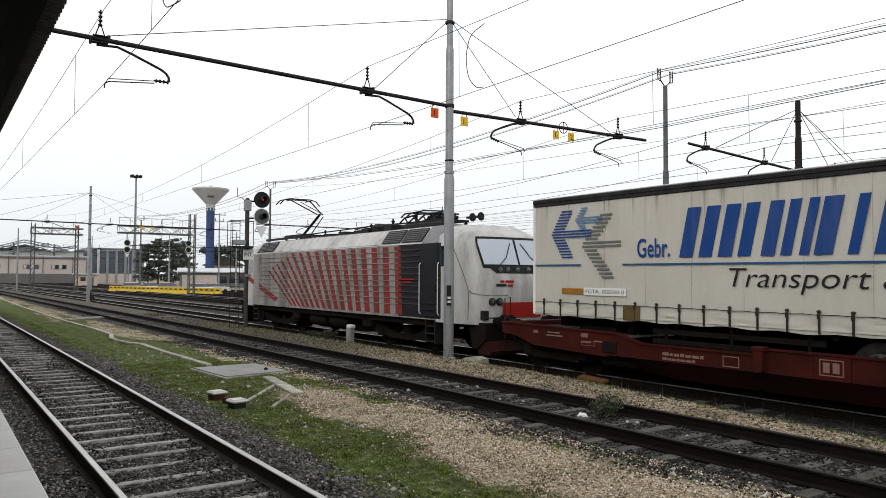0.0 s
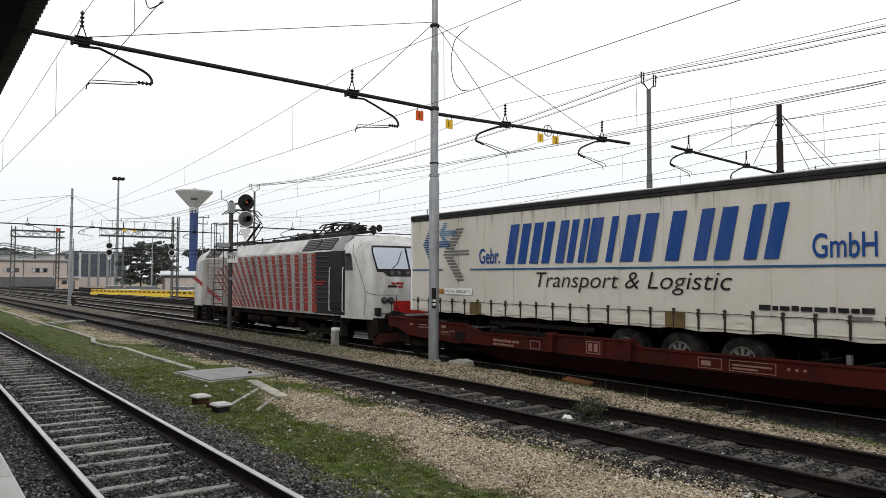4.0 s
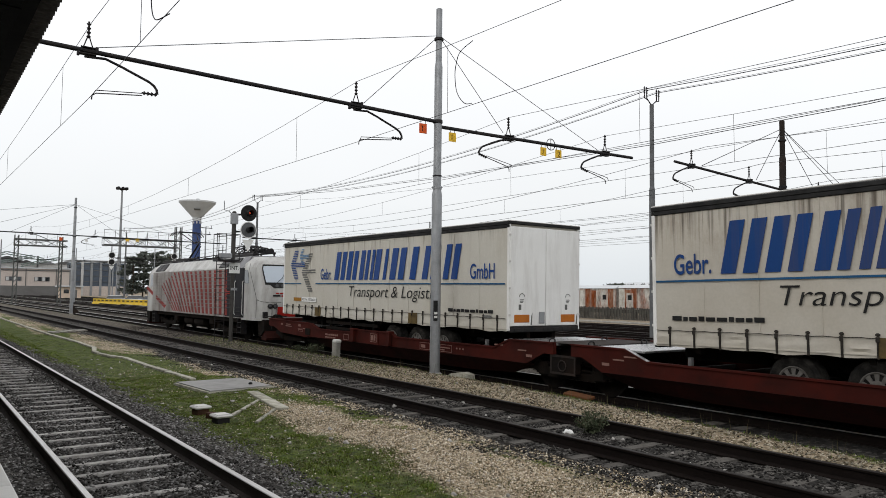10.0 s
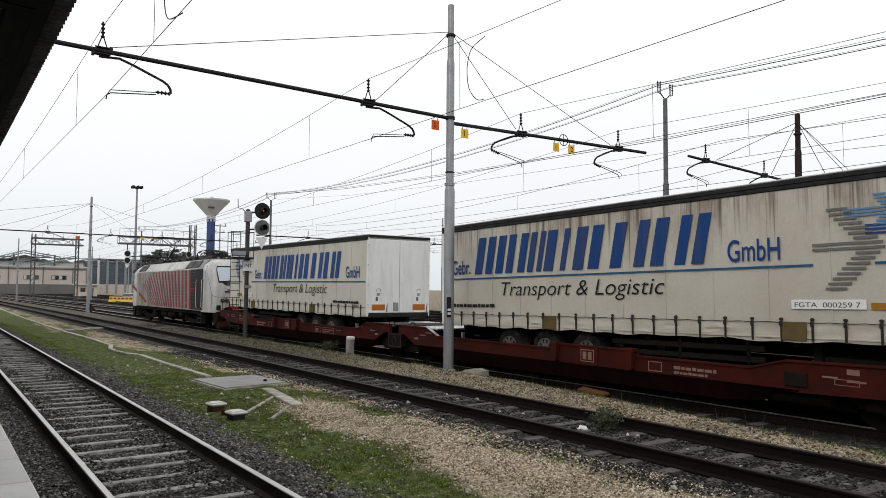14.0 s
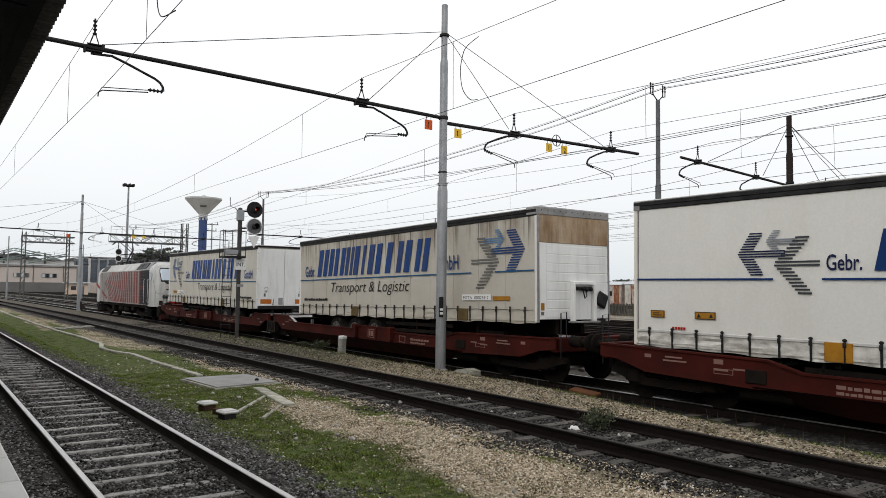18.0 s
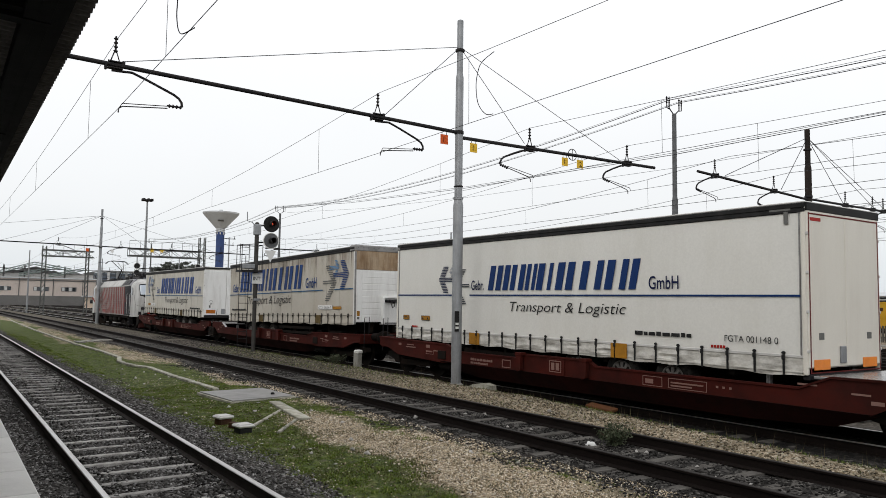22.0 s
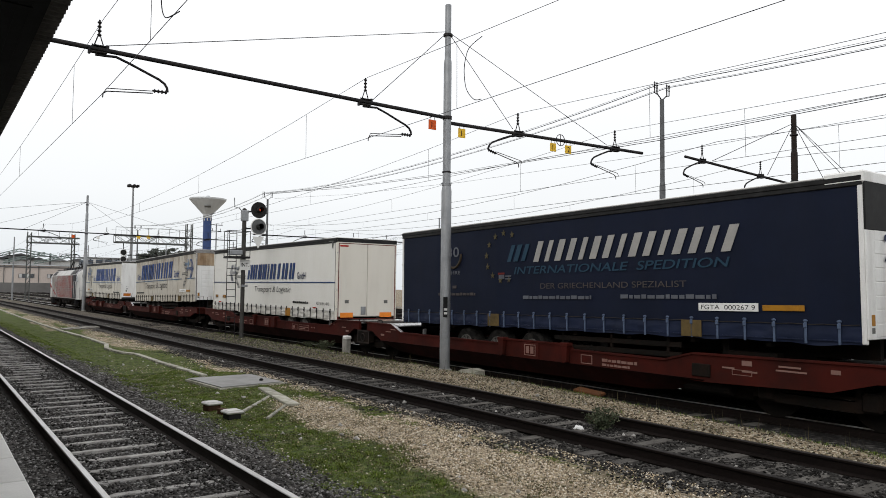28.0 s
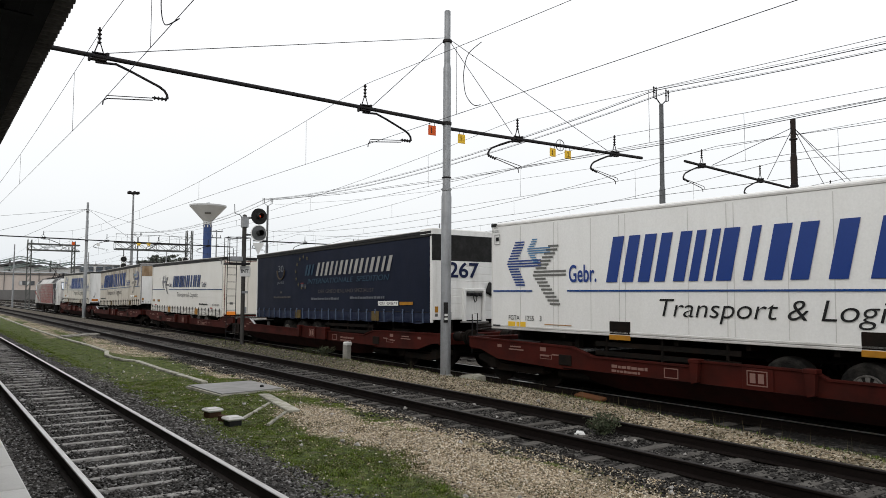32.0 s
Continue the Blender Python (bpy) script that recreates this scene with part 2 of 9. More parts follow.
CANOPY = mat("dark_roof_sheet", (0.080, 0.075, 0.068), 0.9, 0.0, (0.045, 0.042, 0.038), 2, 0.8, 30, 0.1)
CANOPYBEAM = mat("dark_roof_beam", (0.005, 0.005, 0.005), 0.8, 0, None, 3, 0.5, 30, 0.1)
CURTAIN = {
    "cream": mat("dirty_cream_tarpaulin", (0.52, 0.50, 0.445), 0.55, 0, (0.46, 0.43, 0.36), 0.5, 0.7, 25, 0.03, dirt=(0.20, 0.165, 0.12), dirt_scale=(2.0, 1, 0.2), dirt_amount=0.35, runs=(2.4, 3.9, 0.35), streaks=((0.15, 0.12, 0.085), 6.0, 2.6, 4.15)),
    "stained": mat("stained_cream_tarpaulin", (0.48, 0.452, 0.395), 0.6, 0, (0.40, 0.36, 0.295), 0.5, 0.8, 25, 0.03, dirt=(0.15, 0.098, 0.055), dirt_scale=(0.8, 1, 0.35), dirt_amount=1.0, runs=(2.4, 3.9, 0.08), streaks=((0.050, 0.036, 0.025), 7.5, 1.9, 3.75)),
    "white": mat("clean_ivory_tarpaulin", (0.67, 0.66, 0.62), 0.5, 0, (0.62, 0.61, 0.57), 0.5, 0.6, 25, 0.02, dirt=(0.45, 0.42, 0.34), dirt_scale=(1.2, 1, 0.25), dirt_amount=0.2),
    "navy": mat("navy_tarpaulin", (0.0046, 0.0082, 0.0225), 0.66, 0, (0.0035, 0.006, 0.015), 0.7, 0.8, 25, 0.08, dirt=(0.014, 0.016, 0.022), dirt_scale=(1.6, 1, 0.3), dirt_amount=0.22),
    "panel": mat("white_insulated_panel", (0.74, 0.74, 0.72), 0.4, 0, (0.70, 0.70, 0.68), 0.6, 0.5, 25, 0.03, dirt=(0.5, 0.48, 0.44), dirt_scale=(2, 1, 0.3), dirt_amount=0.2),
}
SKIRT = {
    "cream": CURTAIN["cream"], "stained": CURTAIN["stained"], "panel": CURTAIN["panel"],
    "white": mat("grimy_ivory_skirt", (0.60, 0.585, 0.54), 0.38, 0, (0.36, 0.34, 0.30), 4, 0.9, 25, 0.05, dirt=(0.07, 0.062, 0.05), dirt_scale=(2.2, 1, 9), dirt_amount=0.75),
    "navy": mat("navy_skirt", (0.012, 0.018, 0.042), 0.55, 0, (0.008, 0.012, 0.025), 2, 0.7, 25, 0.1),
}
INKSPEZ = mat("faded_brown_print", (0.070, 0.060, 0.058), 0.6, 0, (0.04, 0.038, 0.04), 4, 0.8, 40, 0)
DOORWHITE = mat("scuffed_white_door", (0.76, 0.76, 0.74), 0.5, 0, (0.68, 0.68, 0.66), 1.0, 0.6, 40, 0.05, dirt=(0.28, 0.25, 0.22), dirt_scale=(2.5, 2.5, 0.4), dirt_amount=0.4)
DOORCREAM = mat("ivory_door", (0.69, 0.66, 0.59), 0.45, 0, (0.64, 0.61, 0.545), 0.8, 0.6, 40, 0.05, dirt=(0.5, 0.45, 0.38), dirt_scale=(3, 3, 0.4), dirt_amount=0.25)
CAPGREY = mat("dented_grey_aluminium", (0.26, 0.255, 0.25), 0.55, 0.2, (0.14, 0.135, 0.13), 4, 0.8, 40, 0.1)
BROWNED = mat("rust_stained_panel", (0.30, 0.20, 0.115), 0.7, 0, (0.44, 0.36, 0.26), 1.2, 0.9, 30, 0.1, dirt=(0.13, 0.075, 0.04), dirt_scale=(1, 3, 0.5), dirt_amount=0.9)
BLACKTRIM = mat("black_rubber_trim", (0.012, 0.012, 0.012), 0.6, 0, (0.04, 0.04, 0.04), 3, 0.6, 40, 0.1)
ROOFEDGE = mat("pale_roof_edge", (0.55, 0.54, 0.52), 0.6, 0, (0.35, 0.34, 0.32), 2, 0.7, 40, 0.05)
STRAP = mat("dark_strap", (0.026, 0.024, 0.022), 0.75, 0.1, (0.07, 0.058, 0.046), 10, 0.6, 60, 0.1)
STRAPBLUE = mat("pale_blue_strap", (0.085, 0.118, 0.185), 0.6, 0.1, (0.045, 0.055, 0.085), 10, 0.6, 60, 0.1)
TYRE = mat("tyre_rubber", (0.010, 0.0095, 0.009), 0.9, 0, (0.045, 0.042, 0.037), 6, 0.8, 60, 0.2)
RIM = mat("dull_wheel_rim", (0.135, 0.128, 0.118), 0.65, 0.2, (0.07, 0.06, 0.05), 6, 0.8, 50, 0.1)
INKBLUE = mat("blue_print", (0.008, 0.048, 0.20), 0.5, 0, (0.014, 0.058, 0.20), 2, 0.5, 30, 0, dirt=(0.30, 0.27, 0.22), dirt_scale=(3, 1, 0.4), dirt_amount=0.12)
INKGRIMY = mat("stained_blue_print", (0.008, 0.044, 0.17), 0.6, 0, (0.014, 0.05, 0.16), 2, 0.6, 30, 0, dirt=(0.085, 0.062, 0.042), dirt_scale=(3.6, 1, 0.11), dirt_amount=0.55)
INKROYAL = mat("royal_blue_print", (0.006, 0.034, 0.19), 0.4, 0, (0.007, 0.038, 0.20), 2, 0.4, 30, 0)
INKDARK = mat("deep_blue_print", (0.006, 0.028, 0.115), 0.45, 0, (0.007, 0.032, 0.12), 2, 0.4, 30, 0)
INKLINE = mat("teal_blue_print", (0.018, 0.085, 0.19), 0.5, 0, None, 2, 0.3, 30, 0)
INKSKY = mat("pale_blue_print", (0.10, 0.22, 0.38), 0.5, 0, None, 2, 0.3, 30, 0)
INKBLACK = mat("black_print", (0.011, 0.011, 0.011), 0.55, 0, (0.05, 0.05, 0.05), 3, 0.5, 30, 0)
INKNAVY = mat("dark_navy_print", (0.009, 0.014, 0.05), 0.5, 0, (0.014, 0.02, 0.06), 3, 0.5, 30, 0)
INKGREY = mat("grey_print", (0.14, 0.14, 0.132), 0.55, 0, None, 3, 0.4, 30, 0)
INKPALEGREY = mat("pale_grey_print", (0.22, 0.24, 0.27), 0.5, 0, None, 3, 0.3, 30, 0)
INKSLATE = mat("slate_print", (0.045, 0.048, 0.055), 0.5, 0, None, 3, 0.3, 30, 0)
INKSILVER = mat("silver_print", (0.34, 0.33, 0.31), 0.45, 0.3, (0.24, 0.24, 0.24), 2, 0.7, 40, 0)
INKDIM = mat("dim_silver_print", (0.105, 0.112, 0.13), 0.5, 0, (0.065, 0.07, 0.085), 2, 0.7, 40, 0)
STARYEL = mat("dull_yellow_print", (0.080, 0.068, 0.034), 0.6, 0, None, 3, 0.5, 40, 0)
INKBROWN = mat("faded_brown_print", (0.06, 0.045, 0.03), 0.5, 0, (0.035, 0.028, 0.02), 3, 0.6, 40, 0)
INKTEAL = mat("faded_teal_print", (0.018, 0.048, 0.080), 0.5, 0, None, 2, 0.5, 40, 0)
INKFADED = mat("faded_wagon_print", (0.21, 0.125, 0.105), 0.75, 0, (0.2, 0.1, 0.08), 8, 0.8, 60, 0)
PLATEBROWN = mat("grimy_brown_plate", (0.12, 0.085, 0.035), 0.75, 0, (0.06, 0.045, 0.025), 5, 0.8, 50, 0.1)
PLATEYEL = mat("ochre_plate", (0.36, 0.165, 0.016), 0.5, 0, (0.20, 0.095, 0.018), 4, 0.8, 50, 0.05)
SIGNYEL = mat("yellow_sign", (0.72, 0.45, 0.04), 0.5, 0, (0.55, 0.33, 0.03), 4, 0.5, 50, 0.02)
SIGNRED = mat("orange_red_sign", (0.62, 0.10, 0.02), 0.5, 0, None, 4, 0.3, 50, 0.02)
ORANGEDULL = mat("dirty_orange_plate", (0.42, 0.13, 0.018), 0.5, 0, (0.26, 0.085, 0.018), 5, 0.7, 50, 0.02)
ORANGE = mat("orange_reflector", (0.80, 0.24, 0.02), 0.4, 0, (0.6, 0.16, 0.02), 6, 0.5, 50, 0.02)
WHITEPLATE = mat("white_plate", (0.72, 0.72, 0.70), 0.5, 0, (0.6, 0.6, 0.58), 4, 0.4, 50, 0.02)
WAGONRED = mat("dusty_wagon_red", (0.053, 0.0084, 0.0056), 0.74, 0, (0.022, 0.0058, 0.0044), 1.3, 0.9, 35, 0.12, dirt=(0.02, 0.010, 0.008), dirt_scale=(0.9, 1, 1.6), dirt_amount=0.55)
# darker copy of the wagon red: shade of down-facing sides, plus patchy grime
WAGONRED_SHADED = mat("shaded_grimy_red", (0.027, 0.0060, 0.0046), 0.8, 0, (0.011, 0.0048, 0.0042), 1.4, 0.9, 35, 0.12, dirt=(0.010, 0.007, 0.006), dirt_scale=(0.7, 1, 2.0), dirt_amount=0.7)
WAGONDARK = mat("grimy_underframe", (0.008, 0.007, 0.006), 0.9, 0, (0.018, 0.011, 0.008), 2, 0.8, 35, 0.2)
DECKPLATE = mat("wet_deck_plate", (0.30, 0.30, 0.30), 0.28, 0.5, (0.16, 0.15, 0.15), 1.5, 0.8, 30, 0.08)
PLOUGH = mat("sooty_red_plough", (0.035, 0.010, 0.008), 0.85, 0, (0.012, 0.008, 0.007), 2, 0.9, 35, 0.15)
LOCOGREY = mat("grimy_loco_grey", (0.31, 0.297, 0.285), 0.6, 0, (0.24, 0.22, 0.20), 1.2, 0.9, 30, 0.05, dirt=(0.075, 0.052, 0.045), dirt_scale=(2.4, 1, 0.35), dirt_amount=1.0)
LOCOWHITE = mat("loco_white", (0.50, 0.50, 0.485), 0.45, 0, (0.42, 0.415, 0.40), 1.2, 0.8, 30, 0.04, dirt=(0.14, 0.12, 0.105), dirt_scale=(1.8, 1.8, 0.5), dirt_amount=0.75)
BORDERRED = mat("brown_red_border", (0.13, 0.017, 0.014), 0.6, 0, (0.05, 0.012, 0.010), 3, 0.6, 30, 0)
LOCORED = mat("loco_red", (0.36, 0.018, 0.013), 0.5, 0, (0.20, 0.018, 0.014), 1.5, 0.7, 30, 0.04)
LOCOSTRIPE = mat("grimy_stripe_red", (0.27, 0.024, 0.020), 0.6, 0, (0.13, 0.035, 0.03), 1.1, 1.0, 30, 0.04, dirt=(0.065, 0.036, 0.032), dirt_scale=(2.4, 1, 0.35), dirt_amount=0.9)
LOCORIB = mat("grimy_rib_grey", (0.30, 0.285, 0.27), 0.7, 0, (0.08, 0.073, 0.067), 2, 0.7, 30, 0.05)
LOCODARK = mat("loco_anthracite", (0.012, 0.012, 0.016), 0.6, 0, (0.022, 0.022, 0.025), 1.5, 0.7, 30, 0.05)
LOCOROOF = mat("loco_roof_grey", (0.20, 0.20, 0.21), 0.5, 0, (0.13, 0.13, 0.135), 1.5, 0.7, 30, 0.05)
WINDOW = glass("dark_window", (0.02, 0.025, 0.03))
# the pale tint paints the reflected sky into the glass
WINDSCREEN = glass("sky_lit_windscreen", (0.40, 0.46, 0.53), 0.12)
LAMPGLASS = glass("lamp_glass", (0.05, 0.05, 0.055))
REDLAMP = mat("red_signal_lamp", (1.0, 0.12, 0.05), 0.4, 0, None, 5, 0, 20, 0, emit=0.4)
WALLBEIGE = mat("beige_render", (0.52, 0.455, 0.41), 0.9, 0, (0.45, 0.39, 0.35), 0.15, 0.8, 6, 0.1)
HUTWHITE = mat("stained_white_render", (0.74, 0.70, 0.62), 0.9, 0, (0.42, 0.38, 0.33), 0.8, 0.8, 10, 0.1)
HUTFRAME = mat("brown_window_frame", (0.12, 0.085, 0.06), 0.8, 0, None, 3, 0.5, 30, 0.05)
KIOSKWALL = mat("warm_beige_render", (0.66, 0.53, 0.42), 0.9, 0, (0.58, 0.46, 0.36), 0.4, 0.7, 8, 0.1)
WALLGREY = mat("grey_plinth", (0.16, 0.155, 0.15), 0.9, 0, (0.11, 0.105, 0.1), 0.2, 0.8, 6, 0.1)
WALLWHITE = mat("pale_shed_wall", (0.55, 0.55, 0.54), 0.8, 0, (0.42, 0.42, 0.42), 0.2, 0.8, 6, 0.1)
ROOFDARK = mat("slate_grey_roof", (0.12, 0.12, 0.12), 0.8, 0, (0.08, 0.08, 0.08), 0.3, 0.8, 6, 0.1)
ROOFPALE = mat("pale_metal_roof", (0.55, 0.57, 0.58), 0.5, 0.2, (0.42, 0.43, 0.44), 0.2, 0.8, 6, 0.1)
CURTAINWALL = mat("blue_grey_glass_wall", (0.07, 0.09, 0.12), 0.15, 0, (0.11, 0.13, 0.16), 0.3, 0.8, 5, 0)
TOWERWHITE = mat("water_tank_white", (0.55, 0.57, 0.58), 0.7, 0, (0.42, 0.43, 0.44), 0.25, 0.7, 4, 0.05)
TOWERBLUE = mat("water_tower_blue", (0.045, 0.075, 0.19), 0.7, 0, (0.06, 0.09, 0.19), 0.3, 0.7, 4, 0.05)
BARRIER = mat("yellow_barrier", (0.60, 0.42, 0.045), 0.6, 0, (0.55, 0.34, 0.02), 1.0, 0.7, 10, 0.05)
MACHINE = mat("yellow_machine", (0.50, 0.285, 0.018), 0.5, 0, (0.55, 0.30, 0.02), 0.8, 0.8, 20, 0.05, dirt=(0.20, 0.12, 0.05), dirt_scale=(1, 1, 0.6), dirt_amount=0.35)
RUSTVAN = mat("peeling_rusty_van", (0.52, 0.50, 0.45), 0.85, 0, (0.25, 0.055, 0.016), 1.9, 1.0, 12, 0.2, stretch=(0.8, 1, 0.25), dirt=(0.03, 0.02, 0.016), dirt_scale=(1.2, 1, 0.7), dirt_amount=0.8)
RUSTPANEL = mat("deep_rust_panel", (0.22, 0.052, 0.014), 0.9, 0, (0.40, 0.30, 0.22), 2.2, 0.8, 14, 0.2, stretch=(1, 1, 0.3), dirt=(0.03, 0.018, 0.012), dirt_scale=(2, 1, 0.6), dirt_amount=0.8)
PEELWHITE = mat("peeling_white_panel", (0.60, 0.59, 0.54), 0.85, 0, (0.30, 0.25, 0.19), 2.0, 0.9, 14, 0.2, stretch=(1, 1, 0.4), dirt=(0.10, 0.05, 0.03), dirt_scale=(2, 1, 0.5), dirt_amount=0.6)
MASTGREY = mat("weathered_mast_grey", (0.13, 0.135, 0.14), 0.6, 0.2, (0.09, 0.09, 0.09), 3, 0.8, 40, 0.1)
MASTDARK = mat("weathered_dark_mast", (0.065, 0.062, 0.058), 0.7, 0.1, (0.035, 0.032, 0.03), 2, 0.8, 40, 0.1)
WHITEVAN = mat("pale_blue_van", (0.52, 0.56, 0.58), 0.7, 0, (0.42, 0.45, 0.47), 0.6, 0.8, 12, 0.1)
FENCE = mat("mossy_concrete_fence", (0.08, 0.076, 0.067), 0.95, 0, (0.04, 0.037, 0.032), 1.5, 0.9, 30, 0.3, per_object=0.2)
BARK = mat("bark", (0.07, 0.05, 0.035), 0.9, 0, (0.04, 0.03, 0.022), 6, 0.8, 40, 0.3)
# leaf tones greyed and lightened: distance haze is in the colour
LEAF = island_mat("hazed_foliage", [(0.058, 0.066, 0.056), (0.088, 0.098, 0.082), (0.12, 0.13, 0.112)], 0.8, 0)
BUSH = island_mat("grey_green_leaves", [(0.035, 0.045, 0.025), (0.06, 0.072, 0.042), (0.10, 0.105, 0.07)], 0.8, 0)
CARPAINT = mat("car_paint", (0.66, 0.66, 0.66), 0.3, 0, (0.6, 0.6, 0.6), 1, 0.4, 20, 0, per_object=0.5)
STONE_DARK = island_mat("dark_ballast_stone", [(0.008, 0.0075, 0.007), (0.050, 0.046, 0.043), (0.125, 0.117, 0.110), (0.012, 0.011, 0.010), (0.34, 0.33, 0.32), (0.022, 0.020, 0.0185), (0.17, 0.163, 0.157)])
STONE_OLD = island_mat("sooty_ballast_stone", [(0.00425, 0.003995, 0.00374), (0.017, 0.01572, 0.01445), (0.0391, 0.03655, 0.034), (0.0085, 0.007905, 0.007225), (0.136, 0.1292, 0.119), (0.01105, 0.0102, 0.00935), (0.00595, 0.005525, 0.0051)])
STONE_TAN = island_mat("tan_gravel_stone", [(0.3441, 0.2697, 0.1721), (0.558, 0.465, 0.3348), (0.06975, 0.05394, 0.03534), (0.744, 0.6789, 0.5673), (0.4371, 0.3488, 0.2278), (0.05766, 0.0465, 0.03162), (0.2604, 0.2, 0.1283)])
STONE_BANK = island_mat("yellowish_bank_stone", [(0.132, 0.1038, 0.06512), (0.2112, 0.1734, 0.1162), (0.02992, 0.02552, 0.01848), (0.3872, 0.352, 0.2772), (0.088, 0.0704, 0.04664), (0.01936, 0.01672, 0.01232), (0.1584, 0.1276, 0.08096)])
GRASS = island_mat("grass_blades", [(0.026, 0.043, 0.008), (0.076, 0.118, 0.019), (0.125, 0.185, 0.032), (0.185, 0.190, 0.066), (0.042, 0.065, 0.013), (0.105, 0.155, 0.026)], 0.7, 0)
MOSS = island_mat("yellow_green_moss", [(0.088, 0.130, 0.020), (0.130, 0.185, 0.030), (0.20, 0.225, 0.055), (0.055, 0.084, 0.014)], 0.8, 0)
BROWNMOSS = island_mat("brown_green_moss", [(0.068, 0.074, 0.022), (0.045, 0.047, 0.016), (0.10, 0.104, 0.036), (0.03, 0.028, 0.013)], 0.8, 0)
DRYGRASS = island_mat("dry_stalks", [(0.06, 0.048, 0.028), (0.10, 0.08, 0.048), (0.05, 0.055, 0.025)], 0.8, 0)


# ---- mesh helpers ----
class Shape:
    """Collects vertices and faces of one part."""

    def __init__(self):
        self.v, self.f = [], []

    def add(self, vs, fs):
        n = len(self.v)
        self.v += [tuple(p) for p in vs]
        self.f += [tuple(i + n for i in q) for q in fs]
        return self

    def box(self, x0, x1, y0, y1, z0, z1, c=0.0):
        x0, x1, y0, y1, z0, z1 = min(x0, x1), max(x0, x1), min(y0, y1), max(y0, y1), min(z0, z1), max(z0, z1)
        c = min(c, (x1 - x0) / 2.01, (y1 - y0) / 2.01, (z1 - z0) / 2.01)
        if c <= 0:
            vs = [(x, y, z) for x in (x0, x1) for y in (y0, y1) for z in (z0, z1)]
            return self.add(vs, [(0, 1, 3, 2), (4, 6, 7, 5), (0, 4, 5, 1), (2, 3, 7, 6), (0, 2, 6, 4), (1, 5, 7, 3)])
        vs, key = [], {}
        lo, hi = (x0, y0, z0), (x1, y1, z1)
        for sx in (0, 1):
            for sy in (0, 1):
                for sz in (0, 1):
                    s = (sx, sy, sz)
                    for a in range(3):
                        p = [hi[k] - c if s[k] else lo[k] + c for k in range(3)]
                        p[a] = hi[a] if s[a] else lo[a]
                        key[s, a] = len(vs)
                        vs.append(tuple(p))
        fs = []
        for a in range(3):
            b, d = (a + 1) % 3, (a + 2) % 3
            for s in (0, 1):
                q = []
                for u, w in ((0, 0), (1, 0), (1, 1), (0, 1)):
                    t = [0, 0, 0]
                    t[a], t[b], t[d] = s, u, w
                    q.append(key[tuple(t), a])
                fs.append(q if s else q[::-1])
            for u in (0, 1):
                for w in (0, 1):
                    t0, t1 = [0, 0, 0], [0, 0, 0]
                    t0[b], t0[d], t1[b], t1[d] = u, w, u, w
                    t1[a] = 1
                    t0, t1 = tuple(t0), tuple(t1)
                    q = [key[t0, b], key[t1, b], key[t1, d], key[t0, d]]
                    fs.append(q if u == w else q[::-1])
        for s in ((a, b, d) for a in (0, 1) for b in (0, 1) for d in (0, 1)):
            q = [key[s, 0], key[s, 1], key[s, 2]]
            fs.append(q if sum(s) % 2 else q[::-1])
        return self.add(vs, fs)

    def cyl(self, p, q, r, n=10, r2=None, cap=True):
        p, q = Vector(p), Vector(q)
        r2 = r if r2 is None else r2
        d = (q - p).normalized()
        a = d.orthogonal().normalized()
        b = d.cross(a)
        ring = [(math.cos(2 * math.pi * i / n), math.sin(2 * math.pi * i / n)) for i in range(n)]
        vs = [p + (a * u + b * w) * r for u, w in ring] + [q + (a * u + b * w) * r2 for u, w in ring]
        fs = [(i, (i + 1) % n, n + (i + 1) % n, n + i) for i in range(n)]
        if cap:
            fs += [tuple(range(n - 1, -1, -1)), tuple(range(n, 2 * n))]
        return self.add(vs, fs)

    def tube(self, pts, r, n=6):
        pts = [Vector(p) for p in pts]
        vs, fs, side = [], [], None
        for i, p in enumerate(pts):
            d = (pts[min(i + 1, len(pts) - 1)] - pts[max(i - 1, 0)]).normalized()
            side = (d.orthogonal() if side is None else side - d * side.dot(d)).normalized()
            up = d.cross(side)
            vs += [p + (side * math.cos(2 * math.pi * k / n) + up * math.sin(2 * math.pi * k / n)) * r for k in range(n)]
        for i in range(len(pts) - 1):
            fs += [(i * n + k, i * n + (k + 1) % n, (i + 1) * n + (k + 1) % n, (i + 1) * n + k) for k in range(n)]
        fs += [tuple(range(n - 1, -1, -1)), tuple(range((len(pts) - 1) * n, len(pts) * n))]
        return self.add(vs, fs)

    def prism(self, poly, y0, y1, axis="y"):
        """A polygon in x, z drawn out along y (or y, z along x; x, y along z)."""
        n = len(poly)
        put = {"y": lambda a, b, k: (a, k, b), "x": lambda a, b, k: (k, a, b), "z": lambda a, b, k: (a, b, k)}[axis]
        vs = [put(a, b, y0) for a, b in poly] + [put(a, b, y1) for a, b in poly]
        fs = [(i, (i + 1) % n, n + (i + 1) % n, n + i) for i in range(n)] + [tuple(range(n - 1, -1, -1)), tuple(range(n, 2 * n))]
        return self.add(vs, fs)

    def lathe(self, prof, at, n=16, axis="z", caps=True):
        """A profile of radius, height turned about an axis through at."""
        at = Vector(at)
        put = {"z": lambda r, h, c, s: (r * c, r * s, h), "x": lambda r, h, c, s: (h, r * c, r * s), "y": lambda r, h, c, s: (r * s, h, r * c)}[axis]
        vs, fs = [], []
        for r, h in prof:
            vs += [at + Vector(put(r, h, math.cos(2 * math.pi * k / n), math.sin(2 * math.pi * k / n))) for k in range(n)]
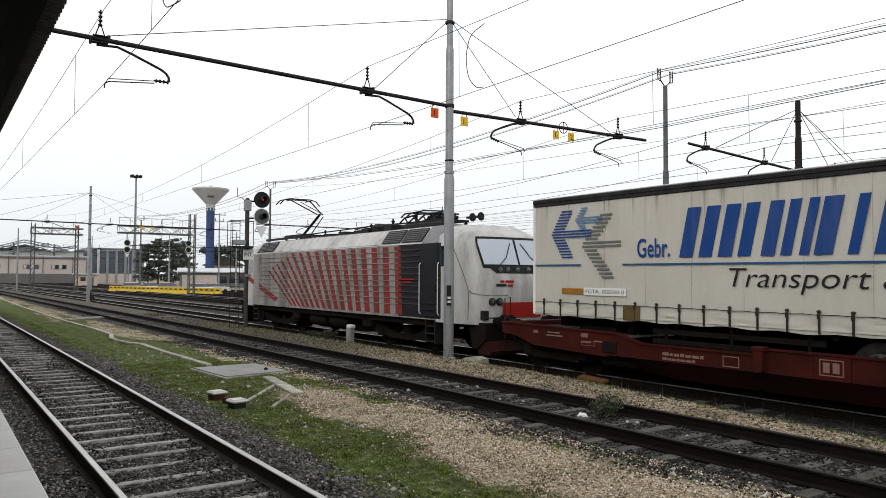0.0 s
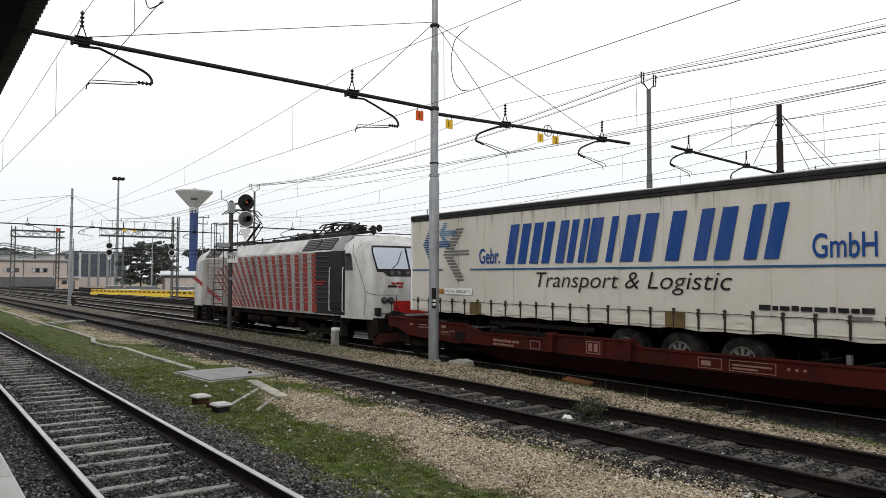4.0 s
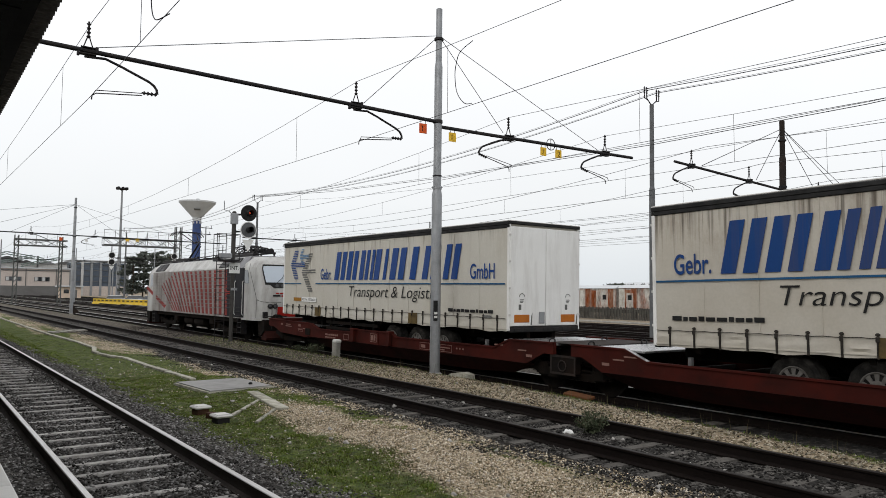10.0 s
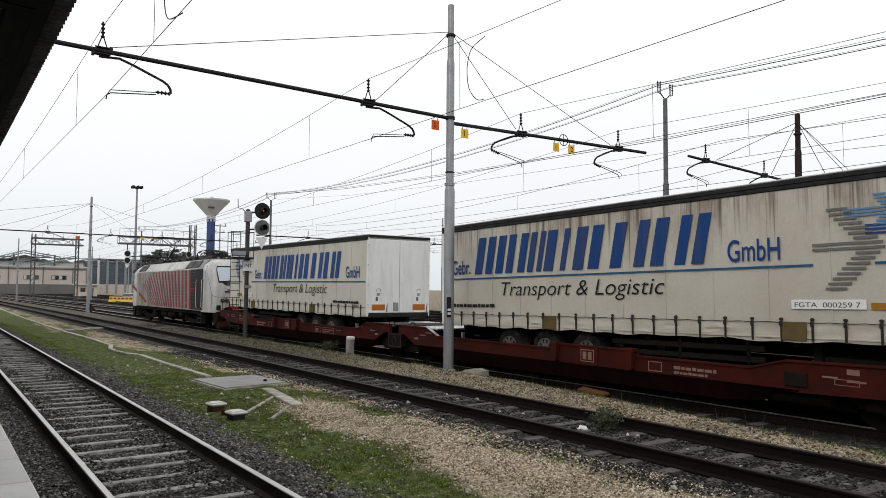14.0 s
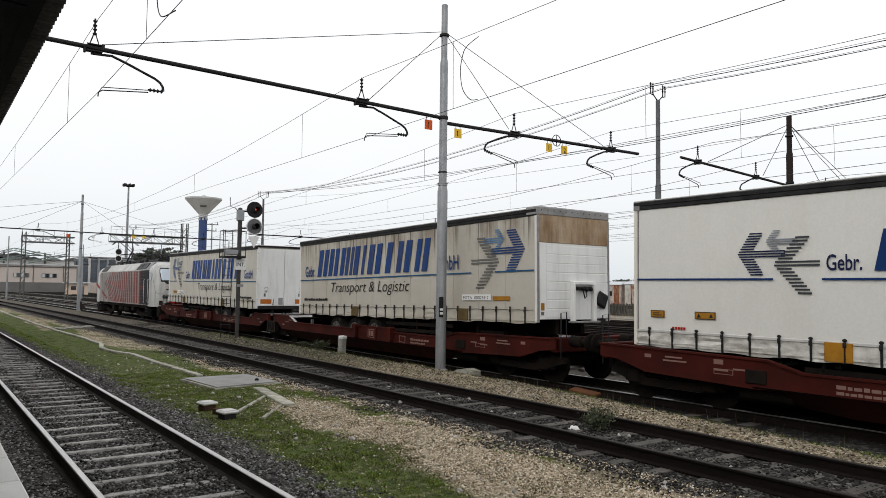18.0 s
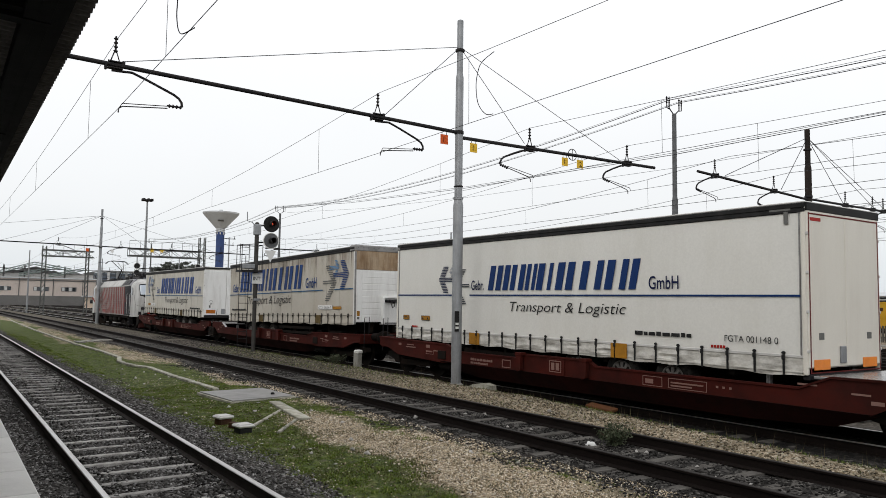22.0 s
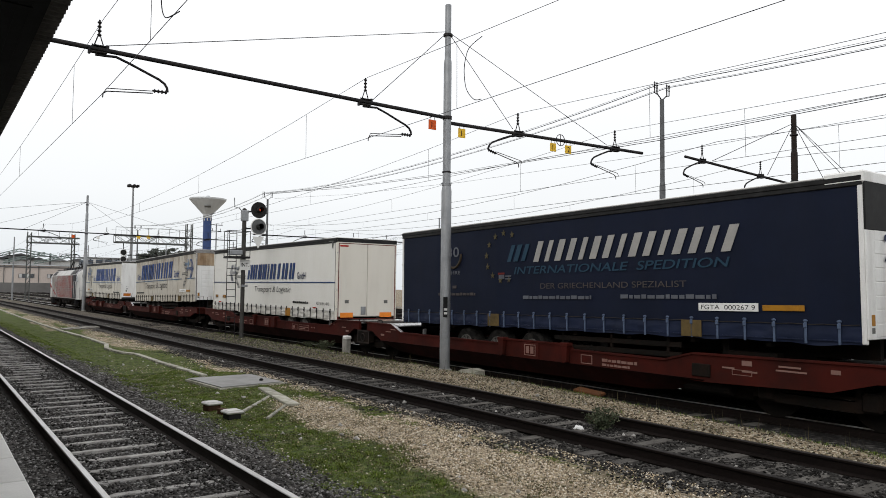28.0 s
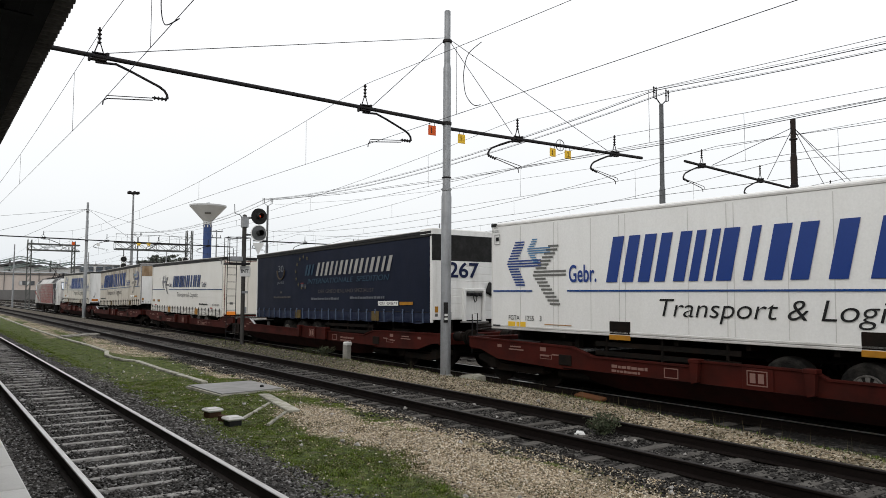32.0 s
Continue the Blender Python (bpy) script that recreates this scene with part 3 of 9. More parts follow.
        for i in range(len(prof) - 1):
            fs += [(i * n + k, i * n + (k + 1) % n, (i + 1) * n + (k + 1) % n, (i + 1) * n + k) for k in range(n)]
        if caps:
            fs += [tuple(range(n - 1, -1, -1)), tuple(range((len(prof) - 1) * n, len(prof) * n))]
        return self.add(vs, fs)

    def mesh(self, name, material, smooth=True):
        me = bpy.data.meshes.new(name)
        me.from_pydata(self.v, [], self.f)
        if material:
            me.materials.append(material)
        me.validate()
        bm = bmesh.new()
        bm.from_mesh(me)
        bmesh.ops.recalc_face_normals(bm, faces=bm.faces)
        bm.to_mesh(me)
        bm.free()
        if smooth:
            me.shade_smooth()
            me.set_sharp_from_angle(angle=radians(32))
        return me


def part(name, shape, material, parent=None, label="", smooth=True):
    ob = new(name, shape.mesh(name, material, smooth) if isinstance(shape, Shape) else shape)
    if parent is not None:
        ob.parent = parent
    if label:
        ob["label"] = label
    return ob


def thing(name, label, category, at=None, group="", kind=""):
    ob = new(name)
    ob.empty_display_size = 0.2
    if at is not None:
        ob.matrix_basis = at
    return tagged(ob, label, category, group, kind)


def lettering(name, words, material, parent, at, height=None, width=None, shear=0.0, label="", bold=0.0):
    """Words in the built-in font, scaled to a height and width, at the pose of their lower left corner."""
    cu = bpy.data.curves.new(name, "FONT")
    cu.body, cu.shear, cu.offset = words, shear, bold
    tmp = bpy.data.objects.new(name, cu)
    scene.collection.objects.link(tmp)
    bpy.context.view_layer.update()
    me = bpy.data.meshes.new_from_object(tmp.evaluated_get(bpy.context.evaluated_depsgraph_get()))
    bpy.data.objects.remove(tmp)
    bpy.data.curves.remove(cu)
    xs, ys = [v.co.x for v in me.vertices], [v.co.y for v in me.vertices]
    x0, y0 = min(xs), min(ys)
    sy = (height or 1) / (max(ys) - y0)
    sx = sy if width is None else width / (max(xs) - x0)
    # one mesh for each word: a new word begins after a wide gap
    runs = []
    for f in sorted(me.polygons, key=lambda f: min(me.vertices[k].co.x for k in f.vertices)):
        fx = [me.vertices[k].co.x for k in f.vertices]
        if not runs or min(fx) > runs[-1][0] + 0.2:
            runs.append([max(fx), []])
        runs[-1][0] = max(runs[-1][0], max(fx))
        runs[-1][1].append(tuple(f.vertices))
    for _, faces in runs:
        ids = sorted({k for f in faces for k in f})
        at_id = {k: n for n, k in enumerate(ids)}
        wm = bpy.data.meshes.new(name)
        wm.from_pydata([((me.vertices[k].co.x - x0) * sx, (me.vertices[k].co.y - y0) * sy, 0) for k in ids], [], [tuple(at_id[k] for k in f) for f in faces])
        wm.materials.append(material)
        part(name, wm, None, parent, label).matrix_basis = at
    bpy.data.meshes.remove(me)


def facing_side(x, y, z):
    return pose(x, y, z, 90, 0, 0)


def facing_end(x, y, z):
    return pose(x, y, z, 90, 0, 90)


def along(x, q, z=0.0, turn=0.0):
    """The pose of a thing beside the line at x, q metres across."""
    return pose(x, q + bend(x), z, 0, 0, math.degrees(slope(x)) + turn)


# ---- ground ----
def step(a, b, x):
    t = min(1.0, max(0.0, (x - a) / (b - a)))
    return t * t * (3 - 2 * t)


def brink(x):
    """Where the bank beside the train's line breaks off: it narrows towards the near end."""
    return max(9.75, 11.15 - 0.135 * max(0.0, x + 12.5))


def bed(q, x=-20.0):
    """Height of the ground across the lines."""
    e = brink(x)
    keys = [(-4000, -0.3), (-3, -0.3), (0.2, -0.34), (0.6, -0.20), (0.9, -0.152), (1.42, -0.156), (1.62, -0.186), (2.92, -0.186), (3.12, -0.156), (3.55, -0.152), (4.3, -0.22), (5.2, -0.19), (6.3, -0.15), (7.0, -0.19), (7.5, -0.182), (9.3, -0.182), (9.3 + 0.4 * (e - 9.3), -0.10),
            (e, -0.05), (e + 0.3, -0.16), (e + 0.95, -0.385), (15.2, -0.385), (16.2, -0.47), (20, -0.44), (30, -0.44), (48, -0.42), (54, -0.3), (60, -0.3), (4000, -0.3)]
    for (a, u), (b, w) in zip(keys, keys[1:]):
        if q <= b:
            return u + (w - u) * (q - a) / (b - a)
    return -0.3


def worn(x, q):
    """A trodden gravel path from the cover slab along the dull track."""
    mid = 5.90 + 0.22 * noise.noise(Vector((x * 0.5, 0.0, 14.0)))
    wide = 0.22 + 0.05 * max(0.0, x + 13) + 0.30 * noise.noise(Vector((x * 1.3, q, 15.0)))
    return (1 - step(wide, wide + 0.5, abs(q - mid))) * step(-14.2, -12.8, x)


def grassy(x, q):
    """Where grass grows between the two near lines, in tufts with bare gaps."""
    n = noise.noise(Vector((x * 0.55, q * 0.9, 3.1))) * 0.6 + noise.noise(Vector((x * 1.9, q * 2.3, 7.7))) * 0.45
    edge = 7.0 if x < -15 else 5.35 + 1.65 * step(-5, -15, x)
    g = step(3.55, 3.95, q + 0.3 * n) * (1 - step(edge - 1.0, edge + 0.7, q + 0.9 * n))
    if x < -19:
        g *= 1 - 0.9 * step(0.02, 0.35, 0.7 * noise.noise(Vector((x * 0.16, q * 0.8, 1.7))) + 0.42 * (q - 5.75))
    tuft = noise.noise(Vector((x * 2.6, q * 3.0, 12.0))) * 0.55 + noise.noise(Vector((x * 6.5, q * 7.0, 2.0))) * 0.45
    g = step(0.20, 0.56, g + 0.6 * tuft) * min(1.0, 3 * g)
    fringe = step(6.0, 6.4, q + 0.3 * n) * (1 - step(6.8, 7.2, q + 0.3 * n)) * step(-5.0, -8.0, x)
    g = max(g, 0.85 * fringe * step(-0.1, 0.22, tuft + 0.5 * n))
    spill = step(4.1, 4.4, q) * (1 - step(6.4, 7.0, q)) * step(-3.5, -5.5, x)
    g = max(g, 0.7 * spill * step(0.06, 0.30, tuft + 0.6 * n))
    g *= 1 - worn(x, q)
    e = brink(x)
    if 9.0 < q < 12.3:
        g = max(g, 0.8 * step(e - 0.15, e + 0.15, q + 0.4 * n) * (1 - step(e + 0.4, e + 0.8, q)))
    return g


def build_ground():
    xs = [4000, 1200, 300, 100, 40, 20, 10, 5] + [2 - 0.3 * i for i in range(140)] + [-40 - i * 1.2 for i in range(60)] + [-116 - 6 * i for i in range(20)] + [-240, -320, -450, -700, -1400, -4000]
    qs = [-4000, -1000, -200, -40, -10, -3, -1, 0.2] + [0.5 + 0.17 * i for i in range(72)] + [12.9 + 0.6 * i for i in range(14)] + [22 + 2 * i for i in range(20)] + [70, 100, 200, 500, 1500, 4000]
    vs, gr, st, so = [], [], [], []
    for x in xs:
        b = bend(max(-260, min(60, x)))
        for q in qs:
            near = 1.0 if -45 < x < 6 and 0 < q < 13 else 0.3
            h = bed(q, x) + near * (0.035 * noise.noise(Vector((x * 1.1, q * 1.3, 0))) + 0.016 * noise.noise(Vector((x * 4.1, q * 4.3, 5))))
            vs.append((x, q + b, h))
            gr.append(grassy(x, q) if -130 < x < 20 and 3 < q < 13 else 0.0)
            dark = max(1 - step(3.5, 4.3, q) if q > 0 else 0.0, step(6.7, 7.3, q + 0.6 * noise.noise(Vector((x * 0.8, q * 0.9, 21.0)))) * (1 - step(9.25, 9.6, q)), step(brink(x) + 0.25, brink(x) + 0.6, q) * (1 - 0.12 * step(15, 16.5, q)))
            if 9.3 < q < 12:
                dark = max(dark, 0.12 + 0.68 * step(-15, -23, x))
            st.append(dark if q < 50 else 0.25)
            # shade beneath the train, as a weight along its line
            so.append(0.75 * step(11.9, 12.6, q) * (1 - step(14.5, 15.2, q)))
    n = len(qs)
    fs = [(i * n + j, i * n + j + 1, (i + 1) * n + j + 1, (i + 1) * n + j) for i in range(len(xs) - 1) for j in range(n - 1)]
    me = bpy.data.meshes.new("ground")
    me.from_pydata(vs, [], fs)
    for key, vals in (("grass", gr), ("ballast", st), ("train_shade", so)):
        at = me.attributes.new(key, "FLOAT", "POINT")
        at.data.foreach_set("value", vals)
    me.shade_smooth()
    m = bpy.data.materials.new("ground_gravel_and_grass")
    m.use_nodes = True
    nt = m.node_tree
    b = nt.nodes["Principled BSDF"]
    co = nt.nodes.new("ShaderNodeTexCoord").outputs["Object"]

    def tex(kind, scale, detail=4):
        t = nt.nodes.new(kind)
        t.inputs["Scale"].default_value = scale
        if kind == "ShaderNodeTexNoise":
            t.inputs["Detail"].default_value = detail
        nt.links.new(co, t.inputs["Vector"])
        return t

    def ramp(src, cols):
        r = nt.nodes.new("ShaderNodeValToRGB")
        for i in range(len(cols) - 2):
            r.color_ramp.elements.new(0.5)
        for i, (p, c) in enumerate(cols):
            r.color_ramp.elements[i].position = p
        for i, (p, c) in enumerate(cols):
            r.color_ramp.elements[i].color = (*c, 1)
        nt.links.new(src, r.inputs[0])
        return r.outputs[0]

    def mix(f, a, c, kind="MIX"):
        x = nt.nodes.new("ShaderNodeMixRGB")
        x.blend_type = kind
        for k, s in ((0, f), (1, a), (2, c)):
            socket(nt, x, k, s)
        return x.outputs[0]

    cell = tex("ShaderNodeTexVoronoi", 34)
    cell2 = tex("ShaderNodeTexVoronoi", 17)
    sep = nt.nodes.new("ShaderNodeSeparateColor")
    nt.links.new(cell.outputs["Color"], sep.inputs[0])
    sep2 = nt.nodes.new("ShaderNodeSeparateColor")
    nt.links.new(cell2.outputs["Color"], sep2.inputs[0])
    tan = ramp(sep.outputs[0], [(0.0, (0.135, 0.102, 0.068)), (0.4, (0.29, 0.23, 0.155)), (0.8, (0.38, 0.31, 0.215)), (1.0, (0.58, 0.52, 0.41))])
    soil = ramp(tex("ShaderNodeTexNoise", 1.3, 8).outputs["Fac"], [(0.35, (0.07, 0.058, 0.038)), (0.65, (0.21, 0.178, 0.125))])
    patch = nt.nodes.new("ShaderNodeMapRange")
    patch.inputs["From Min"].default_value, patch.inputs["From Max"].default_value = 0.46, 0.72
    nt.links.new(tex("ShaderNodeTexNoise", 0.9, 9).outputs["Fac"], patch.inputs["Value"])
    tan = mix(patch.outputs[0], tan, soil)
    dark = ramp(sep2.outputs[0], [(0.0, (0.008, 0.007, 0.006)), (0.5, (0.027, 0.025, 0.023)), (0.85, (0.066, 0.061, 0.056)), (1.0, (0.15, 0.14, 0.13))])
    green = ramp(tex("ShaderNodeTexNoise", 9, 6).outputs["Fac"], [(0.3, (0.020, 0.028, 0.008)), (0.5, (0.058, 0.080, 0.018)), (0.62, (0.105, 0.132, 0.030)), (0.75, (0.18, 0.165, 0.075))])
    ga, ba = nt.nodes.new("ShaderNodeAttribute"), nt.nodes.new("ShaderNodeAttribute")
    ga.attribute_name, ba.attribute_name = "grass", "ballast"
    col = mix(ba.outputs["Fac"], tan, dark)
    # the shade below the train is painted into the ground colour
    train_shade = nt.nodes.new("ShaderNodeAttribute")
    train_shade.attribute_name = "train_shade"
    col = mix(train_shade.outputs["Fac"], col, (0.007, 0.0062, 0.0055, 1))
    gm = nt.nodes.new("ShaderNodeMath")
    gm.operation = "MULTIPLY_ADD"
    nt.links.new(tex("ShaderNodeTexNoise", 6, 8).outputs["Fac"], gm.inputs[0])
    gm.inputs[1].default_value = 1.6
    gm.inputs[2].default_value = -0.8
    ad = nt.nodes.new("ShaderNodeMath")
    ad.operation, ad.use_clamp = "ADD", True
    nt.links.new(gm.outputs[0], ad.inputs[0])
    nt.links.new(ga.outputs["Fac"], ad.inputs[1])
    gate = nt.nodes.new("ShaderNodeMath")
    gate.operation, gate.use_clamp = "MULTIPLY", True
    nt.links.new(ad.outputs[0], gate.inputs[0])
    g2 = nt.nodes.new("ShaderNodeMath")
    g2.operation, g2.use_clamp = "MULTIPLY", True
    nt.links.new(ga.outputs["Fac"], g2.inputs[0])
    g2.inputs[1].default_value = 3.0
    nt.links.new(g2.outputs[0], gate.inputs[1])
    col = mix(gate.outputs[0], col, green)
    nt.links.new(col, b.inputs["Base Color"])
    b.inputs["Roughness"].default_value, b.inputs["Specular IOR Level"].default_value = 0.95, 0.2
    bp = nt.nodes.new("ShaderNodeBump")
    bp.inputs["Strength"].default_value, bp.inputs["Distance"].default_value, bp.invert = 0.8, 0.025, True
    nt.links.new(cell.outputs["Distance"], bp.inputs["Height"])
    nt.links.new(bp.outputs[0], b.inputs["Normal"])
    me.materials.append(m)
    return tagged(new("ground", me), "gravel, dark ballast and patchy grass beside railway lines", "ground", kind="structure")


build_ground()


# ---- railway lines ----
def sweep(prof, xs, q, z):
    s = Shape()
    n = len(prof)
    vs = [(x, q + bend(x) + a, z + h) for x in xs for a, h in prof]
    fs = [(i * n + k, i * n + (k + 1) % n, (i + 1) * n + (k + 1) % n, (i + 1) * n + k) for i in range(len(xs) - 1) for k in range(n)]
    fs += [tuple(range(n)), tuple(range(len(vs) - n, len(vs)))]
    return s.add(vs, fs)


RAIL = [(-0.075, -0.172), (0.075, -0.172), (0.075, -0.16), (0.012, -0.14), (0.010, -0.045), (0.034, -0.03), (0.034, -0.008), (-0.034, -0.008), (-0.034, -0.03), (-0.010, -0.045), (-0.012, -0.14), (-0.075, -0.16)]
HEAD = [(-0.034, -0.012), (0.034, -0.012), (0.035, -0.006), (0.028, 0.0), (-0.028, 0.0), (-0.035, -0.006)]
RX = [30, 15] + [6 - 1.5 * i for i in range(90)] + [-134 - 6 * i for i in range(40)]
sleeper_shape = Shape()
sleeper_shape.prism([(-0.10, -0.20), (0.10, -0.20), (0.055, 0.0), (-0.055, 0.0)], -1.15, 1.15)
short_sleeper = Shape().prism([(-0.12, -0.20), (0.12, -0.20), (0.085, 0.0), (-0.085, 0.0)], -1.2, 1.2)
line_obs = {}
for k, (key, q) in enumerate(TRACKS.items()):
    z = 0.0 if key in "AB" else LOW
    tr = thing("railway_track", {"A": "ballasted track with worn shiny rails on concrete sleepers", "B": "little used track with dull brown rails and grey sleepers"}.get(key, "dark ballasted track with rusty rails in the yard"), "railway track", group="parallel railway tracks", kind="structure")
    line_obs[key] = tr
    for side in (-0.7525, 0.7525):
        r = part("rail", sweep(RAIL, RX, q + side, z), RAILSIDE if key == "A" else RAILRUST, tr, "rusty brown rail")
        part("rail_head", sweep(HEAD, RX, q + side, z + 0.001), RAILTOP if key in "ACDF" else RAILTOP_DULL, r, "worn running surface")

# ---- platform ----
platform = tagged(thing("platform", "pale slab platform edge beside the track", "platform"), kind="structure")
PE = 0.70
body = Shape()
for i in range(12):
    x0, x1 = 8 - 6 * i, 2 - 6 * i
    body.add([(x0, -9, -0.5), (x0, PE - 0.06 + bend(x0), -0.5), (x0, PE - 0.06 + bend(x0), 0.47), (x0, -9, 0.47), (x1, -9, -0.5), (x1, PE - 0.06 + bend(x1), -0.5), (x1, PE - 0.06 + bend(x1), 0.47), (x1, -9, 0.47)],
             [(1, 2, 6, 5), (2, 3, 7, 6)] + ([(0, 1, 2, 3)] if i == 0 else []) + ([(4, 7, 6, 5)] if i == 11 else []))
part("platform_wall", body, CONCRETE, platform, smooth=False)
slab_mesh = Shape().box(-0.445, 0.445, -0.55, 0, 0, 0.08, 0.012).mesh("edge_slab", PAVE)
slab_mesh2 = Shape().box(-0.445, 0.445, -0.55, 0, 0, 0.075, 0.010).mesh("paving_slab", PAVE)
for i in range(50):
    x = 7.55 - 0.9 * i
    ob = part("edge_slab", slab_mesh, None, platform)
    ob.matrix_basis = along(x, PE, 0.47)
    for j in range(2):
        ob = part("paving_slab", slab_mesh2, None, platform)
        ob.matrix_basis = along(x, PE - 0.56 - 0.555 * j, 0.47)
part("platform_floor", Shape().box(-65, 8, -9, -0.95, 0.40, 0.545), PAVE, platform)
kerb_cable = Shape().tube([(-4 - 0.5 * i, PE + 0.10 + bend(-4 - 0.5 * i) + 0.03 * math.sin(i * 0.9), -0.02 + 0.05 * math.sin(i * 1.3) if i < 16 else -0.15) for i in range(30)], 0.012)
tagged(part("cable", kerb_cable, BLACKBOX), "loose black cable hanging along the platform edge", "cable")
tagged(part("wall_south", Shape().box(-66, 12, -9.4, -9.0, -0.5, 4.6), WALLBEIGE), "plain rendered station wall", "wall", kind="structure")

# ---- canopy ----
canopy = tagged(thing("canopy", "dark corrugated platform canopy seen from below", "canopy"), kind="structure")
CE, CZ = 0.78, 4.02
sheet = Shape()
n = 0
cols = [6 - 0.026 * i for i in range(2500)]
vs, fs = [], []
for i, x in enumerate(cols):
    h = 0.022 if (i // 2) % 2 else -0.012
    y = CE + bend(x)
    vs += [(x, y, CZ + h), (x, -9.3, CZ + 0.55 + h), (x, y, CZ + h + 0.004), (x, -9.3, CZ + 0.555 + h)]
for i in range(len(cols) - 1):
    a, c = 4 * i, 4 * i + 4
    fs += [(a, c, c + 1, a + 1), (a + 2, a + 3, c + 3, c + 2), (a, a + 2, c + 2, c)]
part("roof_sheet", sheet.add(vs, fs), CANOPY, canopy, smooth=False)
for y0 in (0.36, 0.44, 0.52, -0.9, -2.0, -3.2, -4.6):
    prl = Shape()
    for i in range(12):
        x0, x1 = 6 - 6 * i, -6 * i
        z = CZ - 0.04 + (CE - y0) * 0.056
        prl.add([(x0, y0 + bend(x0), z), (x0, y0 + 0.09 + bend(x0), z), (x0, y0 + 0.09 + bend(x0), z - 0.13), (x0, y0 + bend(x0), z - 0.13),
                 (x1, y0 + bend(x1), z), (x1, y0 + 0.09 + bend(x1), z), (x1, y0 + 0.09 + bend(x1), z - 0.13), (x1, y0 + bend(x1), z - 0.13)],
                [(0, 1, 5, 4), (1, 2, 6, 5), (2, 3, 7, 6), (3, 0, 4, 7)])
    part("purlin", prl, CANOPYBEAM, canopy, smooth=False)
for i in range(16):
    x = 2.6 - 4.1 * i
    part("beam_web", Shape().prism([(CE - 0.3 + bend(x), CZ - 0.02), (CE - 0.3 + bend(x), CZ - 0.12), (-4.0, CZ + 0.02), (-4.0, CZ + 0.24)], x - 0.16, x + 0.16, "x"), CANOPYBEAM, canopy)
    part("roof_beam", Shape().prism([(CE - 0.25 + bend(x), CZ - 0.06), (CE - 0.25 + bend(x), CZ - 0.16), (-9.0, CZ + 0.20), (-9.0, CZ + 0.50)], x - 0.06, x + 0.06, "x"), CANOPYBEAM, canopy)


# ---- masts, beams and overhead lines ----
def steel_mast(x, y, z0, h, material, label, r=0.135, collars=True):
    m = thing("overhead_line_mast", label, "mast", pose(x, y, z0))
    part("foundation", Shape().lathe([(0.19, -0.35), (0.19, -0.03), (0.15, 0.0)], (0, 0, 0), 14), CONCRETE if material is STEEL else material, m)
    a, b = h * 0.485, h * 0.84
    part("lower_tube", Shape().lathe([(r, 0.0), (r, a - 0.05), (r * 0.78, a + 0.12)], (0, 0, 0), 14), material, m)
    part("middle_tube", Shape().lathe([(r * 0.78, a + 0.1), (r * 0.78, b - 0.04), (r * 0.62, b + 0.08)], (0, 0, 0), 14), material, m)
    part("upper_tube", Shape().lathe([(r * 0.62, b + 0.06), (r * 0.62, h - 0.02), (r * 0.4, h)], (0, 0, 0), 14), material, m)
    if collars:
        for z, hh, mt in ((a + 0.14, 0.035, material), (a + 0.46, 0.012, DARKSTEEL), (6.60 - z0, 0.04, DARKSTEEL), (h - 0.85, 0.03, DARKSTEEL)):
            part("collar", Shape().lathe([(r * 0.80, z - hh - 0.01), (r * 0.94, z - hh), (r * 0.94, z + hh), (r * 0.80, z + hh + 0.01)], (0, 0, 0), 12), mt, m)
        for k in range(8):
            an = k * math.pi / 4
            part("bolt", Shape().cyl((r * 0.7 * math.cos(an), r * 0.7 * math.sin(an), a + 0.14), (r * 1.12 * math.cos(an), r * 1.12 * math.sin(an), a + 0.16), 0.012, 5), material, m)
    return m


def insulator(shape, y, z0, z1, x=0.0, r=0.055, n=5):
    prof = []
    for i in range(n):
        z = z0 + (z1 - z0) * i / n
        d = (z1 - z0) / n
        prof += [(r * 0.45, z), (r, z + d * 0.35), (r * 0.9, z + d * 0.5), (r * 0.45, z + d * 0.6)]
    prof.append((r * 0.4, z1))
    return shape.lathe(prof, (x, y, 0), 8)


